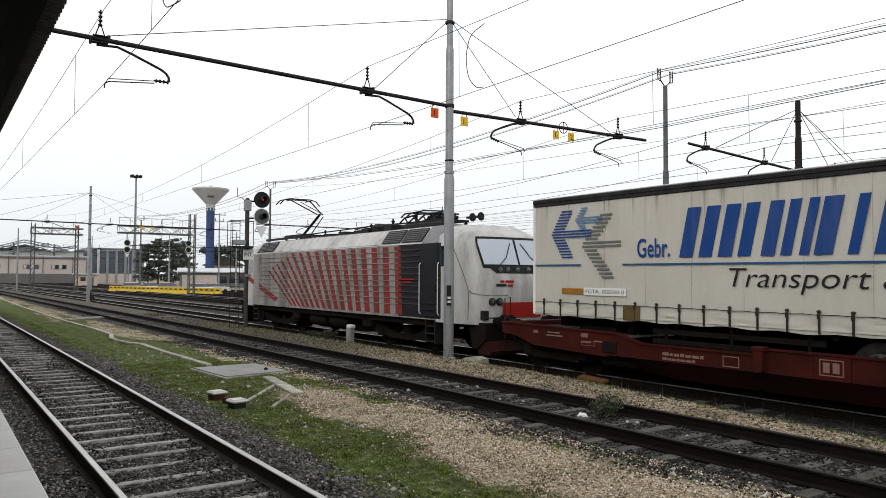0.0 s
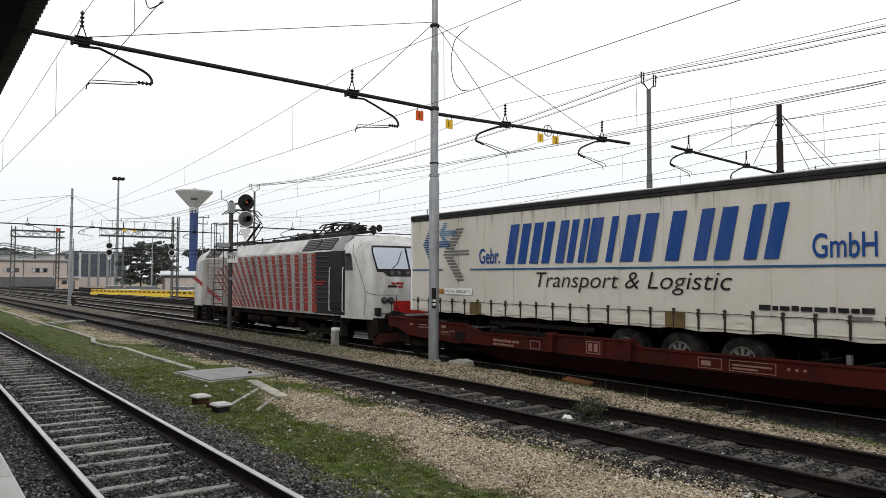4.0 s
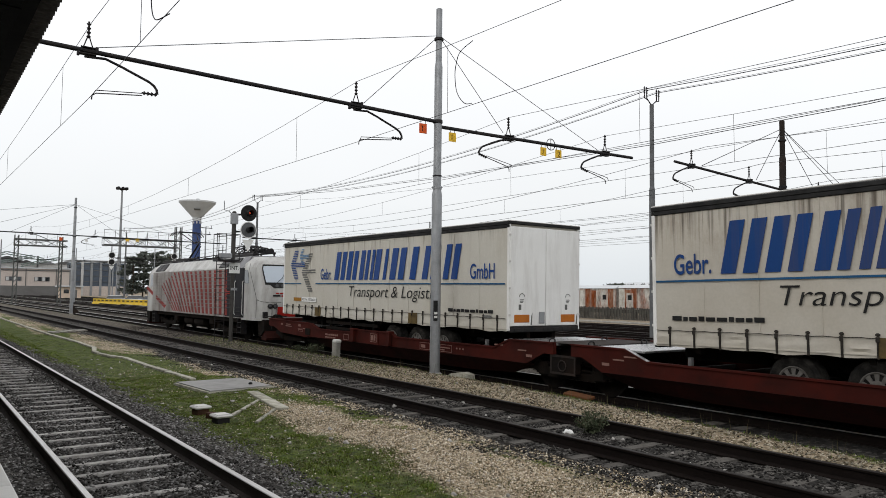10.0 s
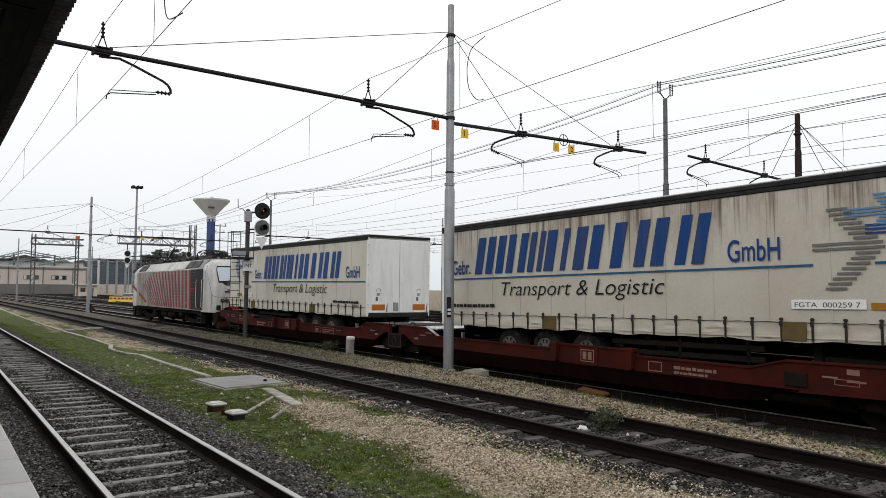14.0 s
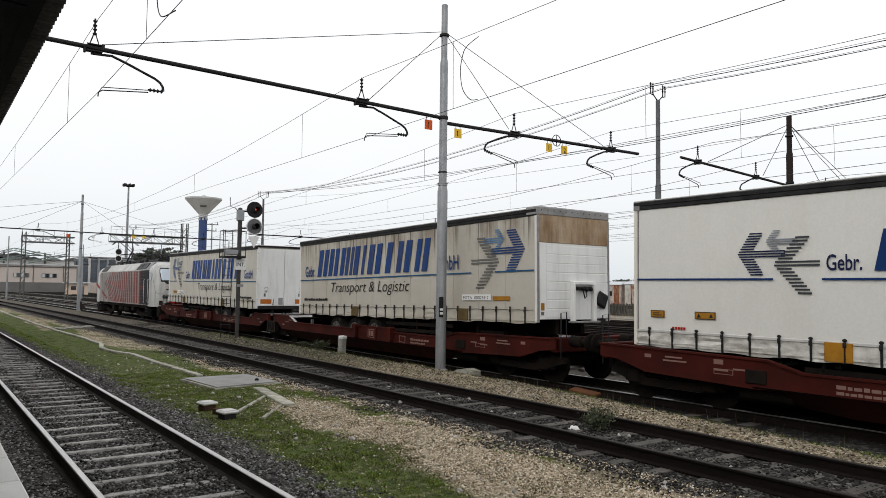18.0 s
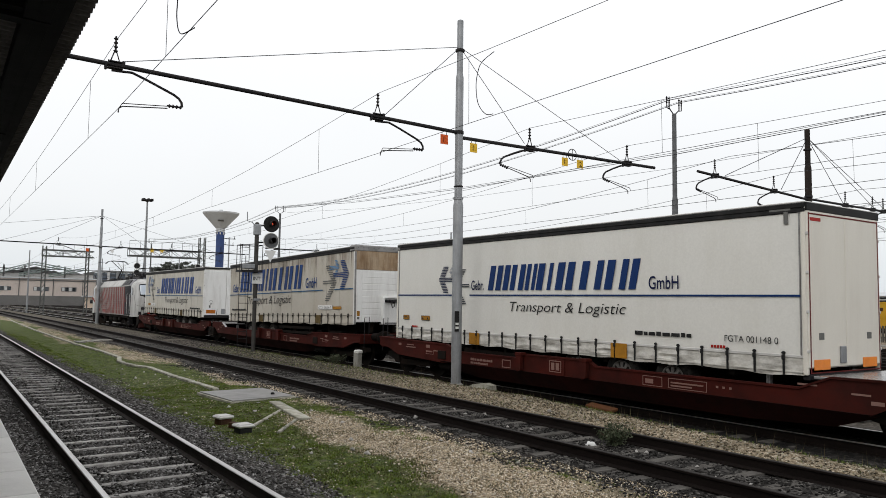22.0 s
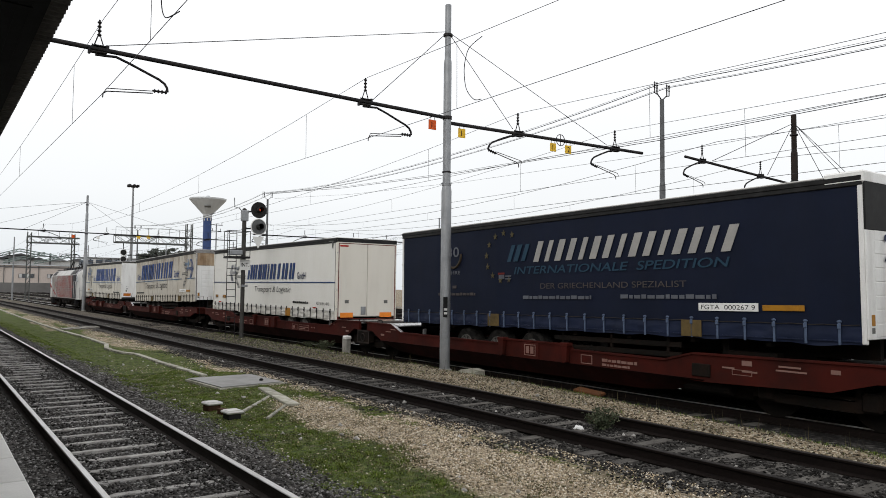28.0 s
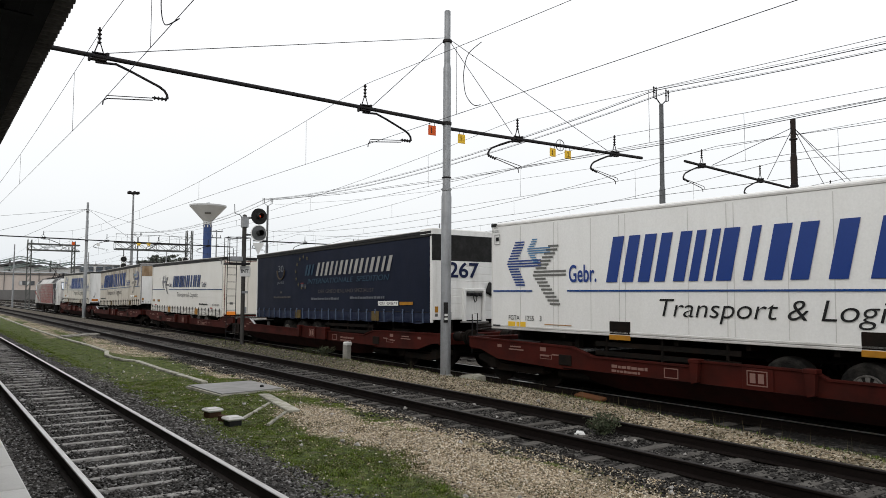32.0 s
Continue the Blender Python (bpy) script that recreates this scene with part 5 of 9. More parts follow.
def pocket_wagon():
    w = vehicle("pocket_wagon", "dusty red twin pocket wagon carrying semi-trailers", "wagon", "twin pocket wagons")
    S = 1.43
    # side frame: upper beam, ledge and belly of each half
    for m in (-1, 1):
        X = lambda a: a * m
        top = [(16.8, 1.12), (12.95, 1.06), (12.3, 0.89), (9.72, 0.89), (9.62, 1.0), (7.35, 1.0), (7.1, 0.88), (2.38, 0.89), (1.82, 1.11), (0.28, 1.12)]
        low = [(0.28, 0.84), (0.62, 0.84), (1.2, 0.56), (2.4, 0.56), (12.4, 0.56), (13.2, 0.52), (15.6, 0.60), (16.3, 0.80), (16.8, 0.84)]
        for y in (-1, 1):
            part("side_beam", Shape().prism([(X(a), b) for a, b in top + low], S * y, (S - 0.10) * y), WAGONRED, w, "dusty red side beam")
            lip = Shape()
            for (a, b), (c, d) in zip(top, top[1:]):
                lip.prism([(X(a), b + 0.002), (X(c), d + 0.002), (X(c), d - 0.035), (X(a), b - 0.035)], (S + 0.03) * y, (S - 0.02) * y)
            part("top_flange", lip, WAGONRED, w)
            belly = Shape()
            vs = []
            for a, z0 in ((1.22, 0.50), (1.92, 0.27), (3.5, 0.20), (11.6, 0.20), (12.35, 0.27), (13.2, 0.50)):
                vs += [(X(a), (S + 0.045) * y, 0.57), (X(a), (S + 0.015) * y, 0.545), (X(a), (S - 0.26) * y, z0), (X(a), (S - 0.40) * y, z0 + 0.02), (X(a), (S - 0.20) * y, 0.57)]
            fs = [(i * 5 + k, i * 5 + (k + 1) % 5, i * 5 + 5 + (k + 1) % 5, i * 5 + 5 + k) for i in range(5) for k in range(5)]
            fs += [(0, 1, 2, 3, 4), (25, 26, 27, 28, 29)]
            part("belly_beam", belly.add(vs, fs), WAGONRED_SHADED, w, "grimy dark red lower side beam, shade put into its colour")
            for a in (9.6, 7.35):
                br = Shape().prism([(X(a) - 0.10, 0.99), (X(a) + 0.10, 0.99), (X(a) + 0.08, 0.60), (X(a) - 0.05, 0.56)], (S + 0.03) * y, (S + 0.13) * y)
                br.box(X(a) - 0.12, X(a) + 0.12, (S - 0.05) * y, (S + 0.14) * y, 0.95, 1.03, 0.012)
                part("stop_bracket", br, WAGONRED, w)
        pocket = Shape().box(X(2.5), X(12.2), -0.8, 0.8, 0.26, 0.34)
        for k in range(6):
            pocket.box(X(3.5 + 1.6 * k) - 0.1, X(3.5 + 1.6 * k) + 0.1, -0.85, 0.85, 0.34, 0.42)
        part("pocket_floor", pocket, WAGONDARK, w)
        part("brake_gear", Shape().box(X(12.3), X(13.9), -0.95, 0.95, 0.22, 0.78, 0.04).box(X(13.9), X(16.3), -0.6, 0.6, 0.5, 0.9, 0.03).cyl((X(12.6), -1.1, 0.42), (X(13.6), -1.1, 0.42), 0.14, 10), WAGONDARK, w)
        deck = Shape().box(X(15.0), X(16.75), -1.30, 1.30, 0.92, 1.0, 0.01)
        part("end_deck", deck, WAGONDARK, w)
        part("hitch_deck", Shape().box(X(12.9), X(15.0), -1.30, 1.30, 0.93, 0.99, 0.01), DECKPLATE, w, "wet pale deck plate under the hitch")
        part("end_beam", Shape().box(X(16.6), X(16.8), -1.4, 1.4, 0.78, 1.12, 0.02), WAGONRED, w)
        hitch = Shape().prism([(X(12.9), 1.0), (X(13.3), 1.22), (X(14.6), 1.22), (X(15.0), 1.0)], -0.5, 0.5)
        hitch.box(X(13.4), X(14.4), -0.95, -0.75, 1.0, 1.12).box(X(13.4), X(14.4), 0.75, 0.95, 1.0, 1.12)
        part("kingpin_hitch", hitch, WAGONDARK, w)
        slope_plate = Shape().prism([(X(2.38), 0.895), (X(1.82), 1.116), (X(1.82), 1.10), (X(2.38), 0.88)], -S, -S + 0.11)
        part("slope_plate", slope_plate, DECKPLATE, w, "wet bare steel edge")
        for k in range(3):
            part("cross_member", Shape().box(X(2.6 + 0.9 * k) - 0.05, X(2.6 + 0.9 * k) + 0.05, -1.3, 1.3, 0.62, 0.74, 0.01), WAGONDARK, w)
        part("support_strut", Shape().box(X(3.15) - 0.04, X(3.15) + 0.04, -1.1, -1.0, 0.7, 1.02, 0.01), DECKPLATE, w)
        mid = Shape().box(X(0.30), X(2.2), -1.28, 1.28, 1.03, 1.08, 0.01)
        part("deck_plate", mid, DECKPLATE, w, "wet pale steel deck plate")
        for y in (-1.22, 0.6):
            hoop = [(X(0.62), y + 0.0, 1.06), (X(0.62), y, 1.15), (X(0.62), y + 0.05, 1.18), (X(0.62), y + 0.13, 1.18), (X(0.62), y + 0.18, 1.15), (X(0.62), y + 0.18, 1.06)]
            part("hand_hoop", Shape().tube(hoop, 0.017, 6), BLACKTRIM, w)
        part("step_rail", Shape().tube([(X(16.85), -1.30, 0.65), (X(16.85), -1.30, 1.70), (X(16.85), -1.12, 1.73), (X(16.85), -1.12, 1.1)], 0.014, 6), DARKSTEEL, w)
        part("brake_box", Shape().box(X(12.95), X(13.35), -1.46, -1.42, 0.62, 0.86, 0.01), WAGONDARK, w)
        buffers(w, X(16.8), m)
        bogie(w, X(15.2))
        # marks
        y = -S - 0.002
        word_bars(w, "marking", X(11.2) - 0.55, 0.69, 1.0, 0.075, y, INKFADED)
        word_bars(w, "marking", X(11.2) - 0.55, 0.60, 0.8, 0.06, y, INKFADED)
        outline(w, "marking_frame", X(10.2) - 0.18, 0.60, 0.34, 0.2, y, INKFADED, 0.018)
        board = part("logo_board", Shape().box(X(8.35) - 0.30, X(8.35) + 0.30, y - 0.03, y, 0.56, 0.95, 0.01), WAGONRED, w)
        outline(w, "logo_frame", X(8.35) - 0.20, 0.64, 0.40, 0.27, y - 0.031, INKFADED, 0.018)
        bars(w, "logo_bar", [(X(8.35) - 0.14, 0.69, 0.11, 0.17), (X(8.35) + 0.02, 0.69, 0.11, 0.17)], y - 0.031, INKFADED)
        if m < 0:
            outline(w, "marking_frame", X(5.2) - 0.55, 0.60, 0.5, 0.2, y, INKFADED, 0.012)
            outline(w, "marking_frame", X(5.2) + 0.1, 0.60, 0.9, 0.2, y, INKFADED, 0.012)
            bars(w, "marking", [(X(5.2) + 0.16, 0.64, 0.5, 0.03), (X(5.2) + 0.16, 0.70, 0.76, 0.03), (X(5.2) - 0.48, 0.65, 0.2, 0.09)], y, INKFADED)
            bars(w, "marking", [(X(5.2) + 1.2 + 0.14 * k, 0.71, 0.05, 0.04) for k in range(3)], y, INKFADED)
        bars(w, "marking", [(X(14.9) - 0.2, 0.93, 0.4, 0.03), (X(14.9) - 0.25, 0.86, 0.55, 0.03), (X(14.0), 0.9, 0.2, 0.09), (X(14.0), 0.78, 0.3, 0.03), (X(13.6), 0.82, 0.25, 0.03), (X(15.6), 0.9, 0.16, 0.07)], y, INKFADED)
        outline(w, "marking_frame", X(13.9) - 0.1, 0.72, 0.4, 0.1, y, INKFADED, 0.01)
        bars(w, "marking", [(X(2.1) - 0.3, 0.93, 0.34, 0.03), (X(1.5), 0.85, 0.3, 0.03), (X(1.2), 0.72, 0.2, 0.06)], y, INKFADED)
    part("joint_box", Shape().box(-0.38, 0.38, -1.40, -1.20, 0.42, 0.80, 0.02), WAGONDARK, w)
    outline(w, "joint_frame", -0.40, 0.40, 0.80, 0.44, -1.41, RUSTMAST, 0.05)
    part("joint_ring", Shape().tube([(0.12 * math.cos(a * math.pi / 6), -1.43, 0.6 + 0.12 * math.sin(a * math.pi / 6)) for a in range(13)], 0.015, 6), RUSTMAST, w)
    part("joint_plate", Shape().box(-0.72, 0.62, -1.24, 1.24, 1.083, 1.10, 0.005), RUSTMAST, w, "dark steel plate over the joint")
    part("joint_beam", Shape().box(-0.6, 0.6, -0.9, 0.9, 0.55, 1.0, 0.03), WAGONDARK, w)
    bogie(w, 0.0)
    pipes = Shape()
    for y in (-1.1, -0.6, 0.5, 1.1):
        pipes.cyl((-16, y, 0.50), (16, y, 0.50), 0.03, 6)
    part("brake_pipe", pipes, WAGONDARK, w)
    return w


# where the upright strokes of the long name stand along it, and how heavy they are
NAME_STROKES = [(0.030, 1.05), (0.089, 1.0), (0.146, 1.0), (0.200, 0.9), (0.262, 0.9), (0.308, 0.7), (0.352, 0.6), (0.396, 1.1), (0.462, 0.6), (0.528, 1.15), (0.592, 1.1), (0.680, 1.1), (0.766, 0.95), (0.828, 1.1), (0.905, 0.85), (0.960, 0.95)]


def slanted_strokes(parent, x, z, w, h, strokes, material, lean=0.22, thick=0.036):
    """A company name as plain slanted strokes; no letters."""
    y = -1.283
    for u, g in strokes:
        t = w * thick * g
        p0 = x + w * u - t / 2
        part("name_stroke", Shape().prism([(p0, z), (p0 + t, z), (p0 + t + lean * h, z + h), (p0 + lean * h, z + h)], y - 0.003, y + 0.004), material, parent)


def striped_arrows(parent, x, z, w, h, flip=1, mats=None):
    """Three arrows cut into level stripes: tip, mid height, half height, sweep, arm width, shaft end, shaft half width, pitch."""
    mats = mats or (INKBLUE, INKSKY, INKGREY)
    y = -1.283
    for tip, mid, half, sweep, arm, end, shaft, pitch, mt in ((0.0, 0.635, 0.345, 0.17, 0.175, 0.60, 0.055, 0.041, mats[0]), (0.36, 0.825, 0.19, 0.11, 0.095, 0.75, 0.045, 0.034, mats[1]), (0.455, 0.46, 0.455, 0.30, 0.175, 1.0, 0.065, 0.053, mats[2])):
        s = Shape()
        zz = mid - half
        while zz < mid + half - 0.3 * pitch:
            dv = abs(zz + 0.27 * pitch - mid)
            u0 = tip + sweep * dv / half
            u1 = end if dv < shaft else u0 + arm * (0.92 if dv > half - 1.2 * pitch else 1.0)
            xa, xb = (u0, u1) if flip > 0 else (1 - u1, 1 - u0)
            s.box(x + xa * w, x + xb * w, y - 0.002, y + 0.003, z + zz * h, z + (zz + pitch * 0.54) * h)
            zz += pitch
        part("arrow_stripes", s, mt, parent)


def trailer(kind, label, L, reverse, end_kind, straps=True):
    """A semi-trailer, centred; near side at y = -1.275; the rail top is z = 0. reverse: its nose points along +x."""
    t = vehicle("semi_trailer", label, "semi-trailer", "semi-trailers on the train")
    h0, h1 = 1.30, 4.14
    if kind == "white":
        h0, h1 = 1.08, 4.11
    if kind == "stained":
        h0, h1 = 1.30, 4.15
    if kind == "navy":
        h0, h1 = 1.30, 4.09
    if kind == "panel":
        h0, h1 = 1.33, 4.12
    f = -1 if reverse else 1  # +1: nose at -x
    a, b = -L / 2, L / 2
    cm = CURTAIN[kind]
    S = 1.275
    if kind != "panel":
        # curtains, slightly bellied between posts
        for sy in (-1, 1):
            n, mrows = 48, 8
            vs, fs = [], []
            for i in range(n + 1):
                x = a + 0.07 + (L - 0.14) * i / n
                for j in range(mrows + 1):
                    z = h0 + 0.30 + (h1 - 0.20 - h0 - 0.30) * j / mrows
                    by = 0.010 * math.sin(i * 2.2) * math.sin(math.pi * j / mrows) + 0.006 * noise.noise(Vector((x * 1.3, z * 1.7, L)))
                    vs.append((x, sy * (S - 0.015 + min(by, 0.010)), z))
            for i in range(n):
                for j in range(mrows):
                    k = i * (mrows + 1) + j
                    fs.append((k, k + 1, k + mrows + 2, k + mrows + 1))
            part("curtain", Shape().add(vs, fs), cm, t, "side curtain")
            # skirt with creases
            vs, fs = [], []
            n, rows = 192, 7
            deep = 0.046 if kind == "white" else 0.026
            for i in range(n + 1):
                x = a + 0.07 + (L - 0.14) * i / n
                hem = 0.012 * math.sin(i * 0.44) + 0.03 * noise.noise(Vector((x * 0.9, 5, L)))
                pull = abs(math.sin(math.pi * 24 * i / n))
                for j in range(rows):
                    v = j / (rows - 1)
                    crease = noise.noise(Vector((x * 1.5, v * 5.0 + 0.8 * noise.noise(Vector((x * 2.0, 9, L))), L))) + 0.5 * noise.noise(Vector((x * 5.0, v * 4.0, L + 7)))
                    vs.append((x, sy * (S - 0.012 + math.sin(math.pi * min(1.0, v * 1.25) * 0.8) * (0.018 * pull + deep * crease)), h0 + 0.305 + (hem - 0.305) * v))
            for i in range(n):
                for j in range(rows - 1):
                    k = i * rows + j
                    fs.append((k, k + 1, k + rows + 1, k + rows))
            part("skirt", Shape().add(vs, fs), SKIRT[kind], t, "creased lower hem of the curtain")
        for i in range(2, 24 if kind in ("cream", "stained") else 1, 2):
            xs_ = a + 0.07 + (L - 0.14) * i / 24
            part("curtain_seam", Shape().box(xs_ - 0.010, xs_ + 0.010, -S + 0.002, -S + 0.02, h0 + 0.31, h1 - 0.20), cm, t)
        part("core", Shape().box(a + 0.05, b - 0.05, -S + 0.06, S - 0.06, h0 + 0.12, h1 - 0.08), cm, t)
        for sy in (-1, 1):
            part("roof_rail", Shape().box(a, b, sy * (S - 0.06), sy * (S + 0.012), h1 - 0.20, h1 - 0.115, 0.012).box(a, b, sy * (S - 0.06), sy * (S + 0.022), h1 - 0.12, h1 - 0.032, 0.012), BLACKTRIM, t, "black stepped upper rail")
            part("roof_edge", Shape().box(a, b, sy * (S - 0.05), sy * (S + 0.008), h1 - 0.031, h1 - 0.002, 0.010), ROOFEDGE, t, "pale aluminium roof edge")
        part("roof", Shape().box(a - 0.01, b + 0.01, -S + 0.02, S - 0.02, h1 - 0.06, h1, 0.02), ROOFEDGE, t)
        for x in (a, b - 0.08):
            for sy in (-1, 1):
                part("corner_post", Shape().box(x, x + 0.08, sy * (S - 0.07), sy * (S + 0.006), h0 + 0.02, h1 - 0.04, 0.012), DOORWHITE if kind != "white" else DOORCREAM, t)
        if kind == "white":
            part("tension_rail", Shape().box(a + 0.08, b - 0.08, -S - 0.006, -S + 0.02, h0 + 0.305, h0 + 0.355, 0.006), ROOFEDGE, t, "grey ribbed tension rail")
            for k, xp in enumerate((a + 0.10, b - 0.12)):
                part("corner_seam", Shape().box(xp, xp + 0.02, -S - 0.004, -S + 0.02, h0 + 0.31, h1 - 0.21), CAPGREY, t, "grey edge profile")
            part("corner_cap", Shape().box(a - 0.006, a + 0.16, -S - 0.020, -S + 0.05, h1 - 0.21, h1 - 0.01, 0.012), CAPGREY, t, "grey corner casting")
        if kind != "white":
            part("customs_cord", Shape().tube([(a + 0.1 + (L - 0.2) * i / 72, -S - 0.020 - 0.004 * math.sin(i * 1.7), h0 + 0.335 - 0.012 * abs(math.sin(i * math.pi / 3))) for i in range(73)], 0.0075, 5), STRAP, t)
        part("hem_band", Shape().box(a + 0.08, b - 0.08, -S - 0.016, -S + 0.02, h0 + 0.055, h0 + 0.075), SKIRT[kind], t)
        if straps:
            n = 24
            sm = STRAPBLUE if kind == "navy" else (BLACKTRIM if kind == "white" else STRAP)
            strap = Shape().box(-0.02, 0.02, -0.022, 0.0, -0.02, 0.39, 0.004)
            strap.box(-0.032, 0.032, -0.038, -0.018, 0.24, 0.33, 0.010).box(-0.038, 0.038, -0.028, 0.0, 0.345, 0.38, 0.008)
            me = strap.mesh("strap", sm)
            for i in range(n):
                o = part("strap", me, None, t)
                o.matrix_basis = pose(a + 0.42 + (L - 0.84) * i / (n - 1), -S - 0.008, h0 + 0.02)
        for x in ((4.0, 9.25) if kind == "white" else (2.9, 9.2)) if not reverse else (4.3, 10.4):
            part("code_plate", Shape().box(a + x, a + x + 0.46, -S - 0.030, -S - 0.012, h0 + 0.02, h0 + 0.34, 0.004), PLATEBROWN if kind in ("cream", "stained", "navy") else PLATEYEL, t, "worn ochre plate")
    else:
        part("insulated_body", Shape().box(a, b, -S + 0.01, S - 0.01, h0 + 0.05, h1, 0.03), cm, t)
        x = a + 1.0
        for k, x in enumerate((0.05, 1.15, 2.35, 2.5, 3.55, 4.38, 4.55, 6.14, 7.0, 7.15, 8.2, 9.0, 10.2, 11.4, 12.4, 13.3)):
            part("panel_joint", Shape().box(a + x, a + x + 0.012, -S + 0.004, -S + 0.014, h0 + 0.14, h1 - 0.14), ROOFEDGE, t)
        for z in (h0 + 0.02, h0 + 0.075, h1 - 0.10):
            part("side_rail", Shape().box(a + 0.01, b - 0.01, -S - 0.004, -S + 0.03, z, z + 0.05, 0.01), ROOFEDGE, t)
        part("corner_cap", Shape().box(a - 0.01, a + 0.22, -S - 0.006, -S + 0.05, h1 - 0.10, h1 - 0.01, 0.01), BLACKTRIM, t)
        for x in (4.1, 9.4):
            part("corner_block", Shape().box(a + x, a + x + 0.58, -S - 0.004, -S + 0.04, h0 + 0.05, h0 + 0.34, 0.01), WAGONDARK, t, "grey lifting block")
            part("lifting_mark", Shape().box(a + x, a + x + 0.58, -S - 0.012, -S + 0.02, h0 - 0.06, h0 + 0.05, 0.008), PLATEYEL, t)
    # ends
    for x, s in ((a, -1), (b, 1)):
        nose = (s == -1) != reverse
        X = lambda d: x + s * d
        if nose:
            wallm = DOORWHITE
            part("front_wall", Shape().box(X(-0.03), X(0.02), -S + 0.02, S - 0.02, h0 + 0.1, h1 - 0.08, 0.01), wallm, t, "white front wall")
            if end_kind == "nose":
                top = BROWNED if kind == "stained" else BLACKTRIM
                part("upper_panel", Shape().box(X(0.0), X(0.035), -S + 0.01, S - 0.01, h1 - (0.86 if kind == "stained" else 0.92), h1 - 0.03, 0.01), top, t, "rust-brown stained upper panel" if kind == "stained" else "black upper panel")
                for k in range(8):
                    part("wall_board", Shape().box(X(0.0), X(0.027), -S + 0.30, S - 0.05, h0 + 0.14 + 0.225 * k, h0 + 0.135 + 0.225 * (k + 1) - 0.012, 0.006), wallm, t)
                part("corner_panel", Shape().box(X(0.0), X(0.034), -S + 0.005, -S + 0.27, h0 + 0.1, h1 - (0.87 if kind == "stained" else 0.93), 0.01), wallm, t)
                bx = part("connector_box", Shape().box(X(0.02), X(0.06), -0.05, 0.56, h0 + 0.08, h0 + 0.98, 0.012), DOORWHITE, t, "white connector plate with air hose couplings")
                fr = Shape()
                for yy in (-0.13, 0.62):
                    fr.box(X(0.02), X(0.15), yy - 0.045, yy + 0.045, h0 + 0.02, h0 + 1.0, 0.012).box(X(0.03), X(0.17), yy - 0.02, yy + 0.02, h0 + 0.06, h0 + 0.96)
                fr.box(X(0.02), X(0.14), -0.17, 0.66, h0 + 0.96, h0 + 1.05, 0.015)
                part("connector_frame", fr, DOORWHITE, bx, "scuffed white frame")
                part("coupling_bar", Shape().box(X(0.06), X(0.11), -0.06, 0.56, h0 + 0.82, h0 + 0.92, 0.012), BLACKTRIM, bx)
                for yy, rr in ((0.02, 0.045), (0.16, 0.035), (0.30, 0.055), (0.46, 0.045)):
                    part("hose_coupling", Shape().lathe([(rr, 0.0), (rr * 1.15, 0.02), (rr * 1.1, 0.06), (rr * 0.5, 0.09)], (X(0.11), yy, h0 + 0.87 - 0.02 * (yy > 0.2)), 10, "x"), DARKSTEEL, bx)
                part("hose", Shape().tube([(X(0.14), 0.16, h0 + 0.86), (X(0.18), 0.17, h0 + 0.72), (X(0.14), 0.24, h0 + 0.62), (X(0.12), 0.33, h0 + 0.68), (X(0.13), 0.31, h0 + 0.85)], 0.014, 6), BLACKTRIM, bx)
                part("foot_plate", Shape().box(X(0.03), X(0.20), -0.25, 0.75, h0 + 0.0, h0 + 0.05, 0.01), CAPGREY, bx)
                flap = part("document_box", Shape().box(-0.04, 0.05, -0.19, 0.19, -0.19, 0.19, 0.04).box(0.045, 0.06, -0.15, 0.15, -0.15, 0.15, 0.01), BLACKTRIM, t, "black plastic box hanging askew")
                flap.matrix_basis = pose(X(0.07), 0.94, h0 + (0.58 if kind == "stained" else 1.02), -24, 0, 0)
                part("sticker", Shape().box(X(0.034), X(0.039), -S + 0.10, -S + 0.21, h0 + 0.32, h0 + 0.50), PLATEYEL, t, "ochre sticker")
                part("sticker", Shape().box(X(0.034), X(0.039), -S + 0.10, -S + 0.20, h0 + 0.20, h0 + 0.29), INKGREY, t, "grey sticker")
            if kind == "stained":
                part("roof_cap", Shape().box(x - 0.40, x + 0.05, -S - 0.016, S + 0.016, h1 - 0.20, h1 + 0.035, 0.035), CAPGREY, t, "dented grey riveted roof cap")
                for k in range(12):
                    part("rivet", Shape().lathe([(0.016, 0.0), (0.012, 0.008)], (x + 0.05, -1.15 + 0.21 * k, h1 - 0.06), 6, "x"), BLACKTRIM, t)
                for sy in (-1, 1):
                    part("corner_rail", Shape().box(x + 0.005, x + 0.042, sy * (S - 0.06), sy * (S + 0.010), h0 + 0.02, h1 - 0.20, 0.012), CAPGREY, t, "grey aluminium corner rail")
            if kind == "navy":
                part("roof_cap", Shape().box(x - 0.62 if s > 0 else x, x + 0.04, -S - 0.014, S + 0.014, h1 - 0.16, h1 + 0.05, 0.03), DOORWHITE, t, "white riveted roof cap")
        else:
            dm = DOORCREAM if kind == "white" else DOORWHITE
            for y0, y1 in ((-S + 0.03, -0.008), (0.008, S - 0.03)):
                d = part("door", Shape().box(X(-0.03), X(0.022), y0, y1, h0 + 0.14, h1 - 0.16, 0.012), dm, t, "rear door leaf")
                for k in range(4):
                    yh = y0 if y0 < -0.5 else y1
                    part("hinge", Shape().box(X(-0.01), X(0.035), yh - 0.03, yh + 0.015, h0 + 0.4 + 0.68 * k, h0 + 0.45 + 0.68 * k, 0.008), ROOFEDGE, d)
                yc = (y0 + y1) / 2 + (0.18 if y0 > 0 else -0.22)
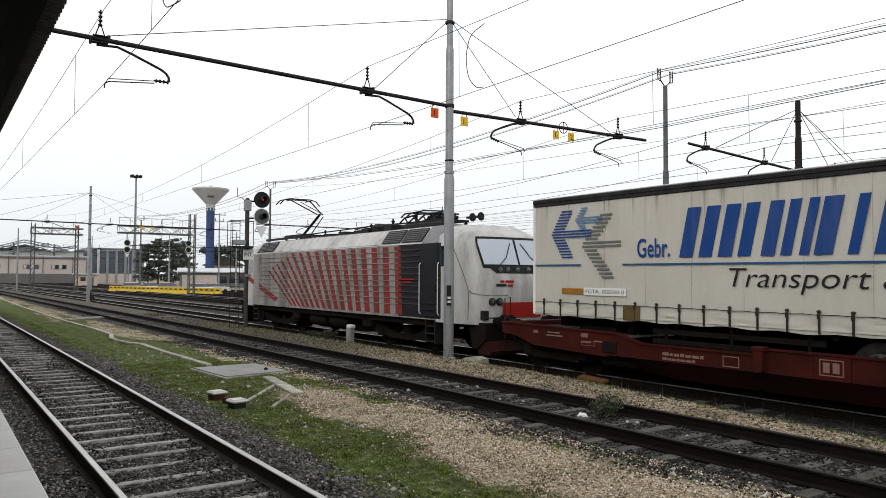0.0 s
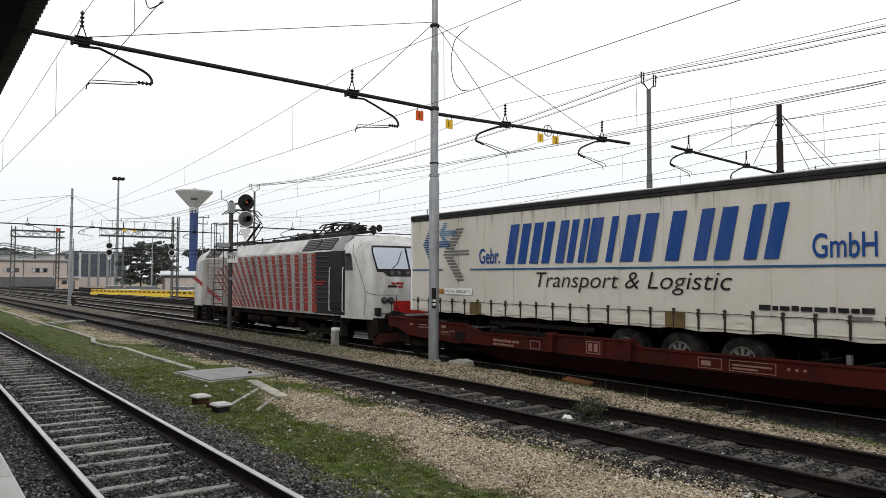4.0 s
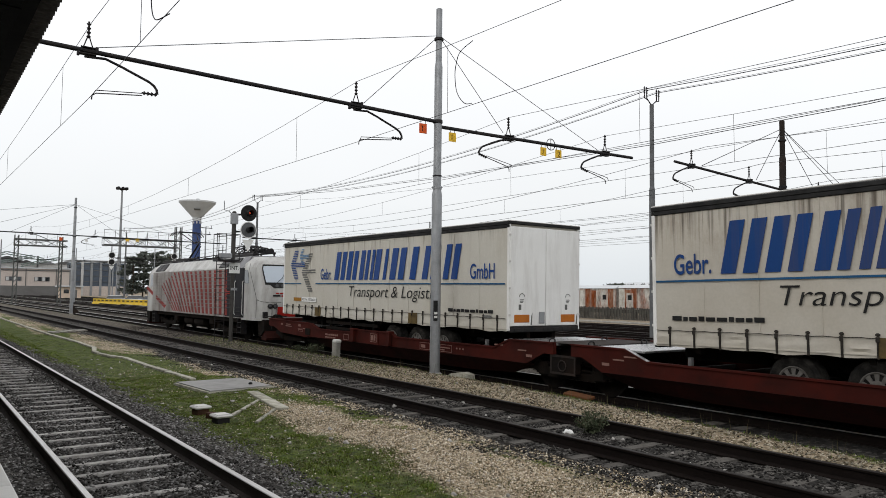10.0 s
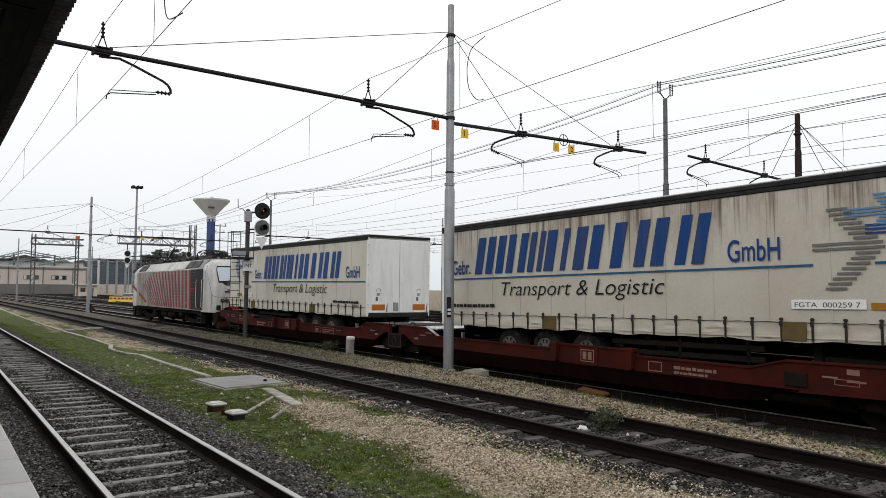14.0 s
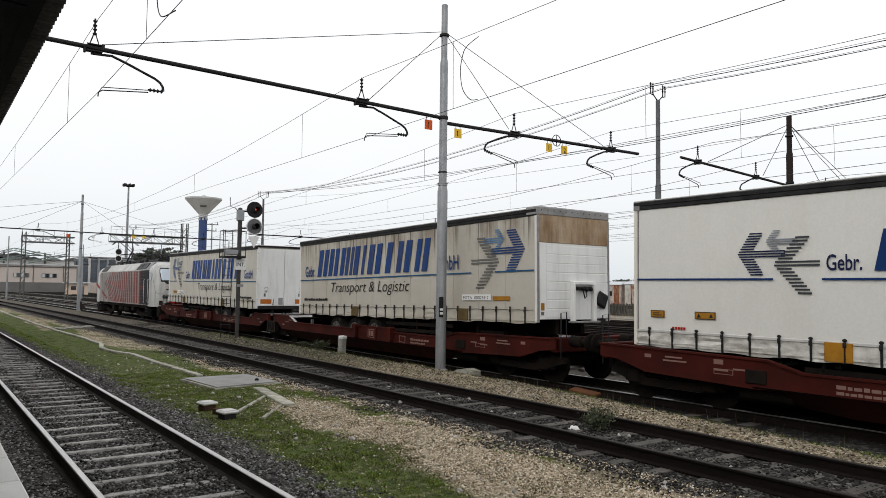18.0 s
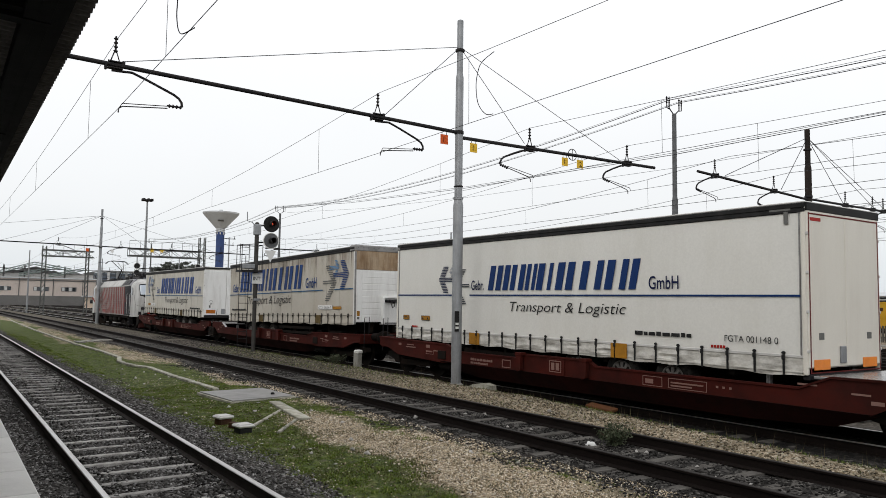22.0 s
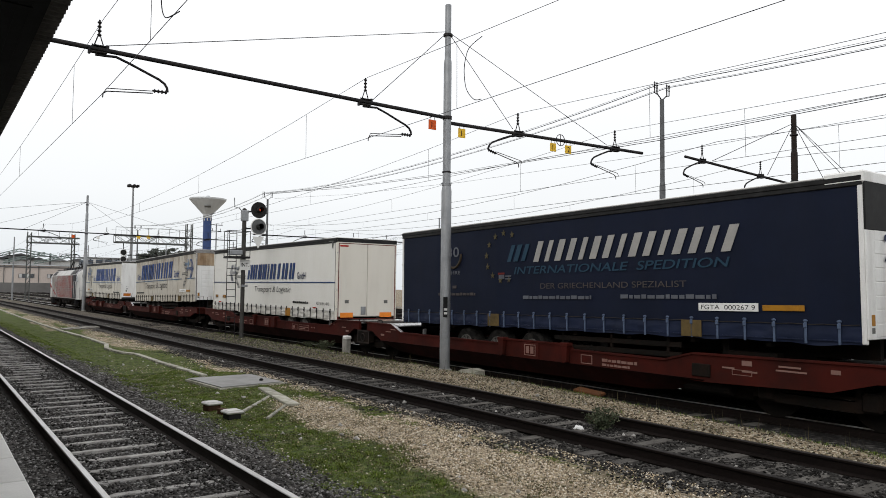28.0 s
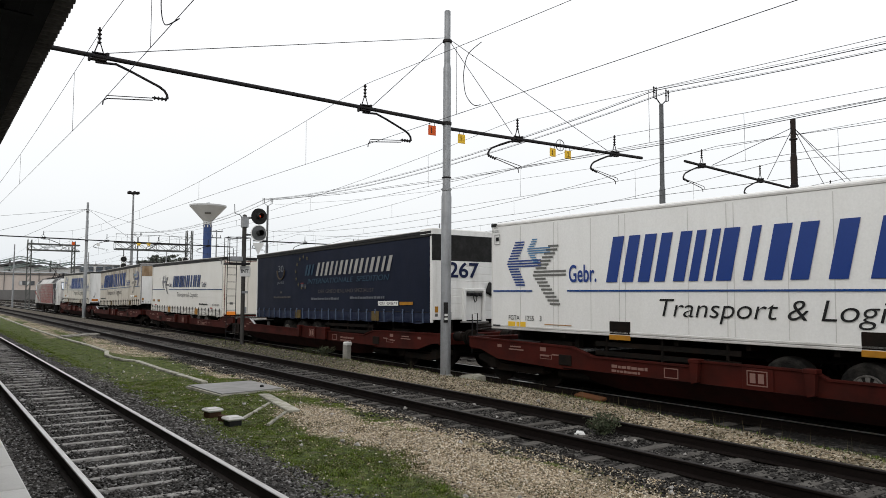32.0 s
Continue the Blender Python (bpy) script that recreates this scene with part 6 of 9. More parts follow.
                part("reflector", Shape().box(X(0.022), X(0.03), yc - 0.26, yc + 0.26, h0 + (0.10 if kind == "white" else 0.23), h0 + (0.28 if kind == "white" else 0.43), 0.004), ORANGEDULL if kind == "cream" else ORANGE, d, "orange reflective plate")
                if kind == "cream":
                    ring = [(X(0.026), yc + 0.085 * math.cos(0.16 * math.pi * k - 0.1), h0 + 0.90 + 0.07 * math.sin(0.16 * math.pi * k - 0.1)) for k in range(8)]
                    part("badge", Shape().tube(ring, 0.007, 5), INKBLACK, d, "faded black maker's badge")
                    for k in range(3):
                        part("badge_bar", Shape().box(X(0.022), X(0.026), yc - 0.07, yc + 0.07 - 0.02 * k, h0 + 0.80 - 0.035 * k, h0 + 0.82 - 0.035 * k), INKGREY, d)
                    part("sticker", Shape().box(X(0.022), X(0.027), yc - 0.11, yc - 0.02, h0 + 0.55, h0 + 0.69, 0.002), INKGREY, d)
                    part("scuff", Shape().prism([(yc + 0.30, h0 + 0.16), (yc + 0.36, h0 + 0.16), (yc + 0.37, h0 + 0.48), (yc + 0.33, h0 + 0.40)], X(0.022), X(0.024), "x"), INKGREY, d, "dark scuff")
                else:
                    part("sticker", Shape().box(X(0.022), X(0.027), yc - 0.08, yc + 0.08, h0 + 0.62, h0 + 0.74), INKGREY, d)
            part("latch", Shape().box(X(0.02), X(0.05), -0.26, -0.06, h0 + 0.20, h0 + 0.50, 0.01), STEEL, t)
            part("header", Shape().box(X(-0.03), X(0.03), -S + 0.01, S - 0.01, h1 - (0.17 if kind == "white" else 0.10), h1 - 0.02, 0.012), BLACKTRIM, t)
            if kind == "white":
                for s2 in (-1, 1):
                    part("red_border", Shape().box(X(0.022), X(0.026), s2 * (S - 0.095), s2 * (S - 0.062), h0 + 0.05, h1 - 0.2), BORDERRED, t)
                part("red_border", Shape().box(X(0.022), X(0.027), -S + 0.06, S - 0.06, h1 - 0.23, h1 - 0.205), BORDERRED, t)
                part("red_border", Shape().box(X(0.022), X(0.027), -S + 0.06, S - 0.06, h0 + 0.045, h0 + 0.065), BORDERRED, t)
                part("maker_bar", Shape().box(X(0.022), X(0.028), -S + 0.12, -S + 0.46, h1 - 0.34, h1 - 0.28), LOCORED, t)
            part("bumper", Shape().box(X(-0.12), X(0.02), -S + 0.05, S - 0.05, h0 - (0.08 if kind == "white" else 0.02), h0 + (0.03 if kind == "white" else 0.13), 0.02), DARKSTEEL, t)
            for k in range(7):
                part("rear_lamp", Shape().box(X(0.0), X(0.03), -1.1 + 0.34 * k, -0.88 + 0.34 * k, h0 - (0.06 if kind == "white" else 0.0), h0 + (0.02 if kind == "white" else 0.09), 0.01), BLACKTRIM, t)
    # running gear
    ch = Shape()
    for y in (-0.45, 0.45):
        ch.box(a + 0.2, b - 0.15, y - 0.06, y + 0.06, h0 - 0.28, h0 + 0.1)
    for k in range(8):
        ch.box(a + 0.9 + 1.6 * k, a + 1.0 + 1.6 * k, -1.15, 1.15, h0 - 0.1, h0 + 0.08)
    part("chassis", ch, WAGONDARK, t)
    zc = {"panel": 0.69, "stained": 0.81}.get(kind, 0.76)
    for k in range(3):
        xw = f * (a + (8.05 + 1.36 * k))
        for y in (-0.95, 0.95):
            tw = part("tyre", Shape().lathe([(0.27, -0.16), (0.42, -0.19), (0.475, -0.14), (0.49, 0.0), (0.475, 0.14), (0.42, 0.19), (0.27, 0.16)], (xw, y, zc), 24, "y"), TYRE, t)
            rm = Shape().lathe([(0.285, -0.150), (0.28, -0.192), (0.262, -0.190), (0.245, -0.164)], (xw, y, zc), 24, "y", False)
            rm.lathe([(0.145, -0.163), (0.135, -0.185), (0.085, -0.19), (0.08, -0.225), (0.02, -0.23)], (xw, y, zc), 16, "y", False)
            for j in range(10):
                an = j * math.pi / 5
                rm.prism([(xw + rr * math.sin(an + da), zc + rr * math.cos(an + da)) for rr, da in ((0.255, -0.17), (0.255, 0.17), (0.13, 0.19), (0.13, -0.19))], y - 0.176, y - 0.160)
            part("rim", rm, RIM, tw, "dull silver wheel rim")
        part("axle", Shape().cyl((xw, -1, zc), (xw, 1, zc), 0.07, 8), WAGONDARK, t)
    for y in (-1.18, 1.14):
        guard = Shape()
        for z in (h0 - 0.22, h0 - 0.42):
            guard.box(f * (a + 3.6), f * (a + 7.2), y, y + 0.04, z, z + 0.10)
        for x in (3.9, 5.4, 6.9):
            guard.box(f * (a + x), f * (a + x + 0.05), y, y + 0.05, h0 - 0.45, h0 + 0.05)
        part("side_guard", guard, WAGONDARK, t)
    for y in (-0.85, 0.85):
        part("landing_leg", Shape().box(f * (a + 2.7), f * (a + 2.84), y - 0.07, y + 0.07, h0 - 0.65, h0 + 0.05).box(f * (a + 2.6), f * (a + 2.94), y - 0.12, y + 0.12, h0 - 0.70, h0 - 0.64), WAGONDARK, t)
    tank = Shape().cyl((f * (a + 5.2), 0.75, h0 - 0.25), (f * (a + 6.6), 0.75, h0 - 0.25), 0.2, 12)
    part("air_tank", tank, WAGONDARK, t)
    return t, a, h0, h1


def carrier_marks(t, a, x_gebr, name, gmbh, trans, line_z, arrows, mats, letters_h, base_z, trans_z, flip=1, L=13.7, gap=None, word=None, arrow_mats=None):
    """The haulier's print on the near side; the company name itself as plain strokes."""
    y = -1.286
    ink, dark = mats
    lettering("print_word", "Gebr.", word or ink, t, facing_side(a + x_gebr[0], y, base_z + 0.01), 0.41 * letters_h, x_gebr[1] - x_gebr[0], 0.0, "blue word", 0.014)
    slanted_strokes(t, a + name[0], base_z, name[1] - name[0] - 0.22 * letters_h, letters_h, NAME_STROKES, ink, 0.22, 0.039)
    lettering("print_word", "GmbH", word or ink, t, facing_side(a + gmbh[0], y, base_z + 0.0), 0.42 * letters_h, gmbh[1] - gmbh[0], 0.0, "blue word", 0.010)
    lettering("print_word", "Transport & Logistic", INKBLACK, t, facing_side(a + trans[0], y, trans_z - 0.10), 0.47 * letters_h if letters_h > 0.8 else 0.32, trans[1] - trans[0], 0.22, "black word", -0.006)
    x0, x1 = 0.10, L - 0.10
    g0, g1 = gap or (arrows[0] + 0.45 * arrows[2], arrows[0] + arrows[2] * 1.02)
    for u, v in ((x0, g0), (g1, x1)):
        part("line_print", Shape().box(a + u, a + v, -1.287, -1.279, line_z + 0.006, line_z + 0.044), dark, t)
    striped_arrows(t, a + arrows[0], arrows[1], arrows[2], arrows[3], flip, arrow_mats or (ink, INKSKY, INKGREY))


# first trailer
T1, a1, h, _ = trailer("cream", "dirty cream curtain-side trailer with blue and black haulier print", 13.75, False, "doors")
carrier_marks(T1, a1, (3.28, 4.12), (4.27, 11.95), (12.17, 13.20), (5.46, 10.68), 2.485, (0.66, 2.20, 2.17, 1.64), (INKBLUE, INKLINE), 0.98, 2.64, 2.06)
word_bars(T1, "address_bar", a1 + 11.2, 1.74, 2.0, 0.105, -1.285, INKBLACK)
part("code_panel", Shape().box(a1 + 1.74, a1 + 2.98, -1.292, -1.28, 1.82, 1.99, 0.003), WHITEPLATE, T1)
lettering("unit_code", "FGTA  000260 0", INKBLACK, T1, facing_side(a1 + 1.8, -1.2935, 1.865), 0.085, 1.12, 0, "black code letters", 0.0)
part("ochre_label", Shape().box(a1 + 1.02, a1 + 1.70, -1.29, -1.28, 1.84, 1.97, 0.003), PLATEYEL, T1)
bars(T1, "small_mark", [(a1 + 12.75, 1.62, 0.36, 0.07)], -1.30, INKGREY)
# second trailer, its nose backwards
T2, a2, h, _ = trailer("stained", "cream curtain-side trailer with brown stains, faded blue print", 13.6, True, "nose")
carrier_marks(T2, a2, (0.54, 1.38), (1.5, 9.22), (9.38, 10.42), (2.72, 7.92), 2.58, (11.0, 2.17, 2.18, 1.55), (INKGRIMY, INKLINE), 0.98, 2.72, 2.12, -1, 13.6, (11.0, 12.0))
word_bars(T2, "address_bar", a2 + 0.48, 1.83, 1.95, 0.105, -1.285, INKBLACK)
part("code_panel", Shape().box(a2 + 10.6, a2 + 11.85, -1.292, -1.28, 1.86, 2.02, 0.003), WHITEPLATE, T2)
lettering("unit_code", "FGTA  000259 7", INKBLACK, T2, facing_side(a2 + 10.66, -1.2935, 1.89), 0.085, 1.1, 0, "black code letters", 0.0)
part("ochre_label", Shape().box(a2 + 11.92, a2 + 12.6, -1.29, -1.28, 1.86, 1.97, 0.003), PLATEYEL, T2)
# third trailer, new
T3, a3, h, _ = trailer("white", "clean ivory curtain-side trailer with dark blue haulier print", 13.7, False, "doors")
carrier_marks(T3, a3, (4.05, 4.62), (4.75, 10.2), (10.3, 11.06), (5.75, 9.68), 2.435, (2.42, 2.20, 1.52, 1.13), (INKDARK, INKDARK), 0.66, 2.59, 2.07, 1, 13.7, None, INKNAVY, (INKNAVY, INKPALEGREY, INKSLATE))
word_bars(T3, "address_bar", a3 + 9.93, 1.63, 1.42, 0.10, -1.285, INKBLACK)
lettering("unit_code", "FGTA 001148 0", INKBLACK, T3, facing_side(a3 + 12.1, -1.286, 1.6), 0.12, 1.08, 0, "black code letters", 0.0)
bars(T3, "maker_bar", [(a3 + u + 0.066 * k, 1.465, 0.048, 0.055) for u in (11.80, 0.97) for k in range(5)], -1.285, LOCORED)
bars(T3, "top_mark", [(a3 + 13.05, 3.96, 0.4, 0.05), (a3 + 13.32, 3.72, 0.08, 0.22)], -1.285, INKGREY)
for x, wd in ((0.45, 0.33), (1.5, 0.45)):
    part("ochre_label", Shape().box(a3 + x, a3 + x + wd, -1.288, -1.27, 1.695, 1.835, 0.003), PLATEYEL, T3)
    outline(T3, "label_border", a3 + x, 1.695, wd, 0.14, -1.289, BLACKTRIM if wd > 0.4 else INKBROWN, 0.012)
    if wd > 0.4:
        for u in (0.09, wd - 0.09):
            part("label_triangle", Shape().prism([(a3 + x + u - 0.045, 1.725), (a3 + x + u + 0.045, 1.725), (a3 + x + u, 1.80)], -1.293, -1.285), BLACKTRIM, T3)
    else:
        bars(T3, "label_mark", [(a3 + x + 0.05, 1.73, wd * 0.7, 0.02), (a3 + x + 0.05, 1.77, wd * 0.5, 0.02)], -1.289, INKBROWN)
# fourth trailer, navy
T4, a4, h, _ = trailer("navy", "navy curtain-side trailer with silver haulier print", 13.9, True, "nose")
slanted_strokes(T4, a4 + 6.0, 2.94, 5.55, 0.50, [(0.03 + 0.0675 * k, (1.0, 0.8, 1.1)[k % 3]) for k in range(15)], INKSILVER, 0.40, 0.033)
lettering("print_word", "INTERNATIONALE  SPEDITION", INKTEAL, T4, facing_side(a4 + 5.35, -1.286, 2.65), 0.19, 6.15, 0.2, "faded teal words", 0.01)
lettering("print_word", "DER GRIECHENLAND SPEZIALIST", INKSPEZ, T4, facing_side(a4 + 6.33, -1.286, 2.28), 0.13, 4.2, 0, "faded pale words")
word_bars(T4, "address_bar", a4 + 5.7, 2.03, 2.3, 0.10, -1.286, INKDIM)
word_bars(T4, "address_bar", a4 + 8.85, 2.05, 2.35, 0.10, -1.286, INKDIM)
word_bars(T4, "phone_bar", a4 + 2.0, 2.12, 1.75, 0.09, -1.286, INKSPEZ)
word_bars(T4, "phone_bar", a4 + 2.7, 2.32, 0.22, 0.09, -1.286, INKSPEZ)
lettering("print_word", "30", INKDIM, T4, facing_side(a4 + 2.45, -1.286, 3.2), 0.28, 0.55, 0, "silver figures", 0.01)
lettering("print_word", "JAHRE", INKDIM, T4, facing_side(a4 + 2.36, -1.286, 2.68), 0.125, 0.7, 0, "silver word", 0.01)
star = [(0.09 * (1 if k % 2 == 0 else 0.42) * math.sin(k * math.pi / 5), 0.09 * (1 if k % 2 == 0 else 0.42) * math.cos(k * math.pi / 5)) for k in range(10)]
for k in range(9):
    an = math.pi * (0.35 + 0.155 * k)
    part("star", Shape().prism([(a4 + 4.95 + 0.72 * math.cos(an) + u, 3.12 + 0.62 * math.sin(an) + v) for u, v in star], -1.288, -1.280), STARYEL, T4)
wreath = Shape().tube([(a4 + 2.72 + 0.38 * math.cos(math.pi * (1 + k / 14)), -1.284, 3.28 + 0.38 * math.sin(math.pi * (1 + k / 14))) for k in range(15)], 0.035, 5)
part("wreath", wreath, INKBROWN, T4)
bars(T4, "flag_stripe", [(a4 + 4.75, 2.55, 0.22, 0.10), (a4 + 5.0, 2.53, 0.24, 0.03), (a4 + 5.0, 2.60, 0.24, 0.03)], -1.286, INKDIM)
bars(T4, "flag_stripe", [(a4 + 4.72, 2.66, 0.26, 0.05)], -1.286, BORDERRED)
slanted_strokes(T4, a4 + 5.05, 2.98, 0.85, 0.42, [(0.12, 1.0), (0.42, 1.2), (0.75, 1.0)], INKTEAL, 0.45, 0.17)
part("code_panel", Shape().box(a4 + 10.8, a4 + 12.05, -1.292, -1.28, 1.82, 1.97, 0.003), WHITEPLATE, T4)
lettering("unit_code", "FGTA  000267 9", INKBLACK, T4, facing_side(a4 + 10.86, -1.2935, 1.85), 0.085, 1.13, 0, "black code letters", 0.0)
part("ochre_label", Shape().box(a4 + 12.13, a4 + 12.9, -1.29, -1.28, 1.84, 1.94, 0.003), PLATEYEL, T4)
lettering("fleet_number", "267", INKNAVY, T4, facing_end(-a4 + 0.045, -0.68, 2.66), 0.48, 1.15, 0, "dark blue figures", 0.02)
# fifth trailer, insulated
T5, a5, h, _ = trailer("panel", "white insulated box trailer with blue and black print", 13.65, False, "doors", False)
carrier_marks(T5, a5, (2.88, 3.74), (3.95, 11.7), (11.9, 12.95), (5.46, 10.7), 2.31, (0.64, 1.99, 2.14, 1.64), (INKROYAL, INKBLUE), 0.99, 2.52, 1.80, 1, 13.65)
lettering("unit_code", "FGTA    1255    3", INKBLACK, T5, facing_side(a5 + 0.72, -1.28, 1.6), 0.12, 1.22, 0, "black code letters", 0.0)
for x, wd in ((0.70, 0.26), (1.02, 0.10), (1.16, 0.20)):
    part("ochre_label", Shape().box(a5 + x, a5 + x + wd, -1.283, -1.27, 1.44, 1.56, 0.003), SIGNYEL, T5)
bars(T5, "lifting_line", [(a5 + 2.05, 1.52, 0.9, 0.015)], -1.278, PLATEYEL)
outline(T5, "emblem_frame", a5 + 0.14, 3.55, 0.22, 0.26, -1.276, INKGREY, 0.012)
bars(T5, "emblem", [(a5 + 0.19, 3.64, 0.12, 0.10), (a5 + 0.08, 1.42, 0.3, 0.04)], -1.278, INKBLACK)
lettering("approval_letters", "FRC", INKGREY, T5, facing_side(a5 + 0.06, -1.280, 3.98), 0.09, None, 0, "small grey letters")
lettering("approval_date", "02-2023", INKGREY, T5, facing_side(a5 + 0.05, -1.280, 3.87), 0.06, None, 0, "small grey figures")


def locomotive():
    l = vehicle("electric_locomotive", "grimy silver electric locomotive with red stripes and raised pantograph", "locomotive")
    W = 1.48
    E = 9.35

    def nose(u, z, off=0.0):
        """A point of the rounded cab front: u runs from the near side (-1) over the tip (0) to the far side."""
        side = 1 - (1 - abs(u)) ** 2
        tip = 9.36 - 0.10 * max(0, 1.5 - z) - max(0, z - 2.15) * 0.38 - 2.2 * max(0, z - 3.34) ** 1.5
        wy = W if z <= 3.2 else W - 0.55 * (z - 3.2) - 0.9 * max(0, z - 3.5)
        return 7.25 + (tip + off - 7.25) * max(0.0, 1 - side ** 4.2) ** 0.25, math.copysign((wy + off) * side, u)

    zs = [0.95, 1.08, 1.3, 1.6, 1.9, 2.15, 2.35, 2.6, 2.9, 3.2, 3.34, 3.46, 3.57, 3.66, 3.72, 3.75]
    for m in (-1, 1):
        c = Shape()
        us = [math.sin(math.pi / 2 * (-1 + k / 28)) for k in range(57)]
        vs = []
        for z in zs:
            for u in us:
                x, y = nose(u, z)
                vs.append((x * m, y, z))
        n = len(us)
        fs = [(i * n + k, i * n + k + 1, (i + 1) * n + k + 1, (i + 1) * n + k) for i in range(len(zs) - 1) for k in range(n - 1)]
        fs.append(tuple(range((len(zs) - 1) * n, len(zs) * n)))
        fs.append(tuple(range(n)))
        part("cab_shell", c.add(vs, fs), LOCOWHITE, l, "smooth white rounded cab nose")
        for sg in (-1, 1):
            pts = [(0.93 - 0.17 * (3.45 - z) / 1.55, z) for z in (3.45, 3.2, 2.9, 2.6, 2.3, 2.05, 1.9)] + [(0.72, 1.82), (0.62, 1.77), (0.50, 1.75), (0.36, 1.75), (0.20, 1.75)]
            part("shell_seam", Shape().tube([(nose(sg * u, z, 0.004)[0] * m, nose(sg * u, z, 0.004)[1], z) for u, z in pts], 0.011, 5), INKGREY, l)
            pts = [(0.755, z) for z in (1.86, 1.6, 1.3, 1.08)]
            part("shell_seam", Shape().tube([(nose(sg * u, z, 0.004)[0] * m, nose(sg * u, z, 0.004)[1], z) for u, z in pts], 0.009, 5), INKGREY, l)
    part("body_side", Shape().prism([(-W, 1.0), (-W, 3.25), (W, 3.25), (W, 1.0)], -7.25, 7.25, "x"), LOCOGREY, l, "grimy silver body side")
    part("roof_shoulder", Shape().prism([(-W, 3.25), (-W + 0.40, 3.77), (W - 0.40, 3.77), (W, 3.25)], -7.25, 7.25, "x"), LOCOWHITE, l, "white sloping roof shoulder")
    part("roof_deck", Shape().box(-7.4, 7.4, -0.9, 0.9, 3.75, 3.81, 0.01), LOCOROOF, l)
    # cab end of the near side in anthracite
    part("dark_panel", Shape().box(5.2, 7.5, -W - 0.004, -W + 0.02, 1.04, 3.24), LOCODARK, l, "anthracite panel behind the cab")
    part("dark_shoulder", Shape().prism([(-W - 0.004, 3.25), (-W + 0.398, 3.776), (-W + 0.45, 3.77), (-W + 0.05, 3.23)], 6.5, 7.3, "x"), LOCOROOF, l)
    for k in range(10):
        z = 1.40 + 0.182 * k
        part("rib", Shape().prism([(-W - 0.004, z), (-W - 0.030, z + 0.016), (-W - 0.004, z + 0.06)], 5.22, 6.40, "x"), LOCODARK, l)
        part("rib", Shape().box(-7.0, 5.18, -W - 0.024, -W + 0.004, z, z + 0.016), LOCORIB, l)
        # thin grey strip that draws the shadow line below the rib
        part("rib_groove", Shape().box(-7.0, 5.18, -W - 0.0095, -W + 0.004, z - 0.010, z - 0.001), INKGREY, l)
    for x in (6.46, 7.42):
        part("handrail", Shape().tube([(x, -W - 0.01, 1.15), (x, -W - 0.06, 1.2), (x, -W - 0.06, 2.62), (x, -W - 0.01, 2.67)], 0.014, 6), DOORWHITE, l)
    d = part("cab_door", Shape().box(6.54, 7.34, -W - 0.014, -W, 1.25, 3.2, 0.008), LOCODARK, l, "anthracite side door")
    part("door_handle", Shape().box(7.18, 7.24, -W - 0.04, -W - 0.01, 1.80, 2.05, 0.008), BLACKTRIM, d)
    for z in (1.44, 1.62, 1.80):
        part("door_step", Shape().box(6.62, 7.26, -W - 0.05, -W - 0.005, z - 0.34, z - 0.31, 0.006), DARKSTEEL, d)
    part("side_window", Shape().prism([(7.52, 2.56), (8.02, 2.56), (7.92, 3.06), (7.84, 3.14), (7.52, 3.14)], -W - 0.008, -W + 0.03), WINDOW, l, "dark cab side window")
    part("side_window", Shape().prism([(-7.85, 2.45), (-7.35, 2.45), (-7.35, 3.15), (-7.7, 3.15)], -W - 0.008, -W + 0.01), WINDOW, l, "dark cab side window")
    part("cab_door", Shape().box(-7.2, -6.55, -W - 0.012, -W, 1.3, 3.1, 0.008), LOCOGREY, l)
    # red fan of stripes
    for k in range(17):
        u = k / 16
        xt = 4.93 - 11.7 * u
        lean = 0.12 + 3.6 * u ** 1.7
        wd = 0.37 - 0.18 * u
        zt, zb = 3.20, 1.08
        x_t, x_b = xt - 0.0, xt + lean
        if x_t < -6.9:
            f = (-6.9 - x_t) / (x_b - x_t)
            zt, x_t = zt - (zt - zb) * f, -6.9
        if k > 11:
            zt -= 0.14 * (k - 11)
            x_t = x_b - (x_b - xt) * (zt - zb) / 2.14
        if k == 16 or x_t < -7.3:
            x_t = max(x_t, -7.3)
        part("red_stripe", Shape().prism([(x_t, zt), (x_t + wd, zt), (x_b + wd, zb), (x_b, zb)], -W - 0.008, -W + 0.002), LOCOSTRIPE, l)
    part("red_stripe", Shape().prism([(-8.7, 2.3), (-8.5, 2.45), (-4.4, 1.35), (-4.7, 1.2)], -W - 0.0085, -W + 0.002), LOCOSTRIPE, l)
    # roof details
    for x0, x1 in ((-5.0, -3.05), (-3.0, 0.3), (0.35, 4.0)):
        part("shoulder_panel", Shape().prism([(-W + 0.03, 3.285), (-W + 0.37, 3.735), (-W + 0.36, 3.75), (-W + 0.015, 3.295)], x0, x1, "x"), LOCOWHITE, l)
    for x0, x1 in ((4.1, 5.2), (5.3, 6.45), (-6.9, -6.05), (-5.98, -5.1)):
        g = part("grille", Shape().prism([(-W + 0.03, 3.31), (-W + 0.34, 3.72), (-W + 0.32, 3.74), (-W + 0.012, 3.325)], x0, x1, "x"), BLACKTRIM, l)
        for k in range(6):
            z = 3.35 + 0.065 * k
            yy = -W + 0.005 + (z - 3.31) * 0.76
            part("louvre", Shape().box(x0 + 0.03, x1 - 0.03, yy - 0.012, yy + 0.03, z, z + 0.02), LOCOROOF, g)
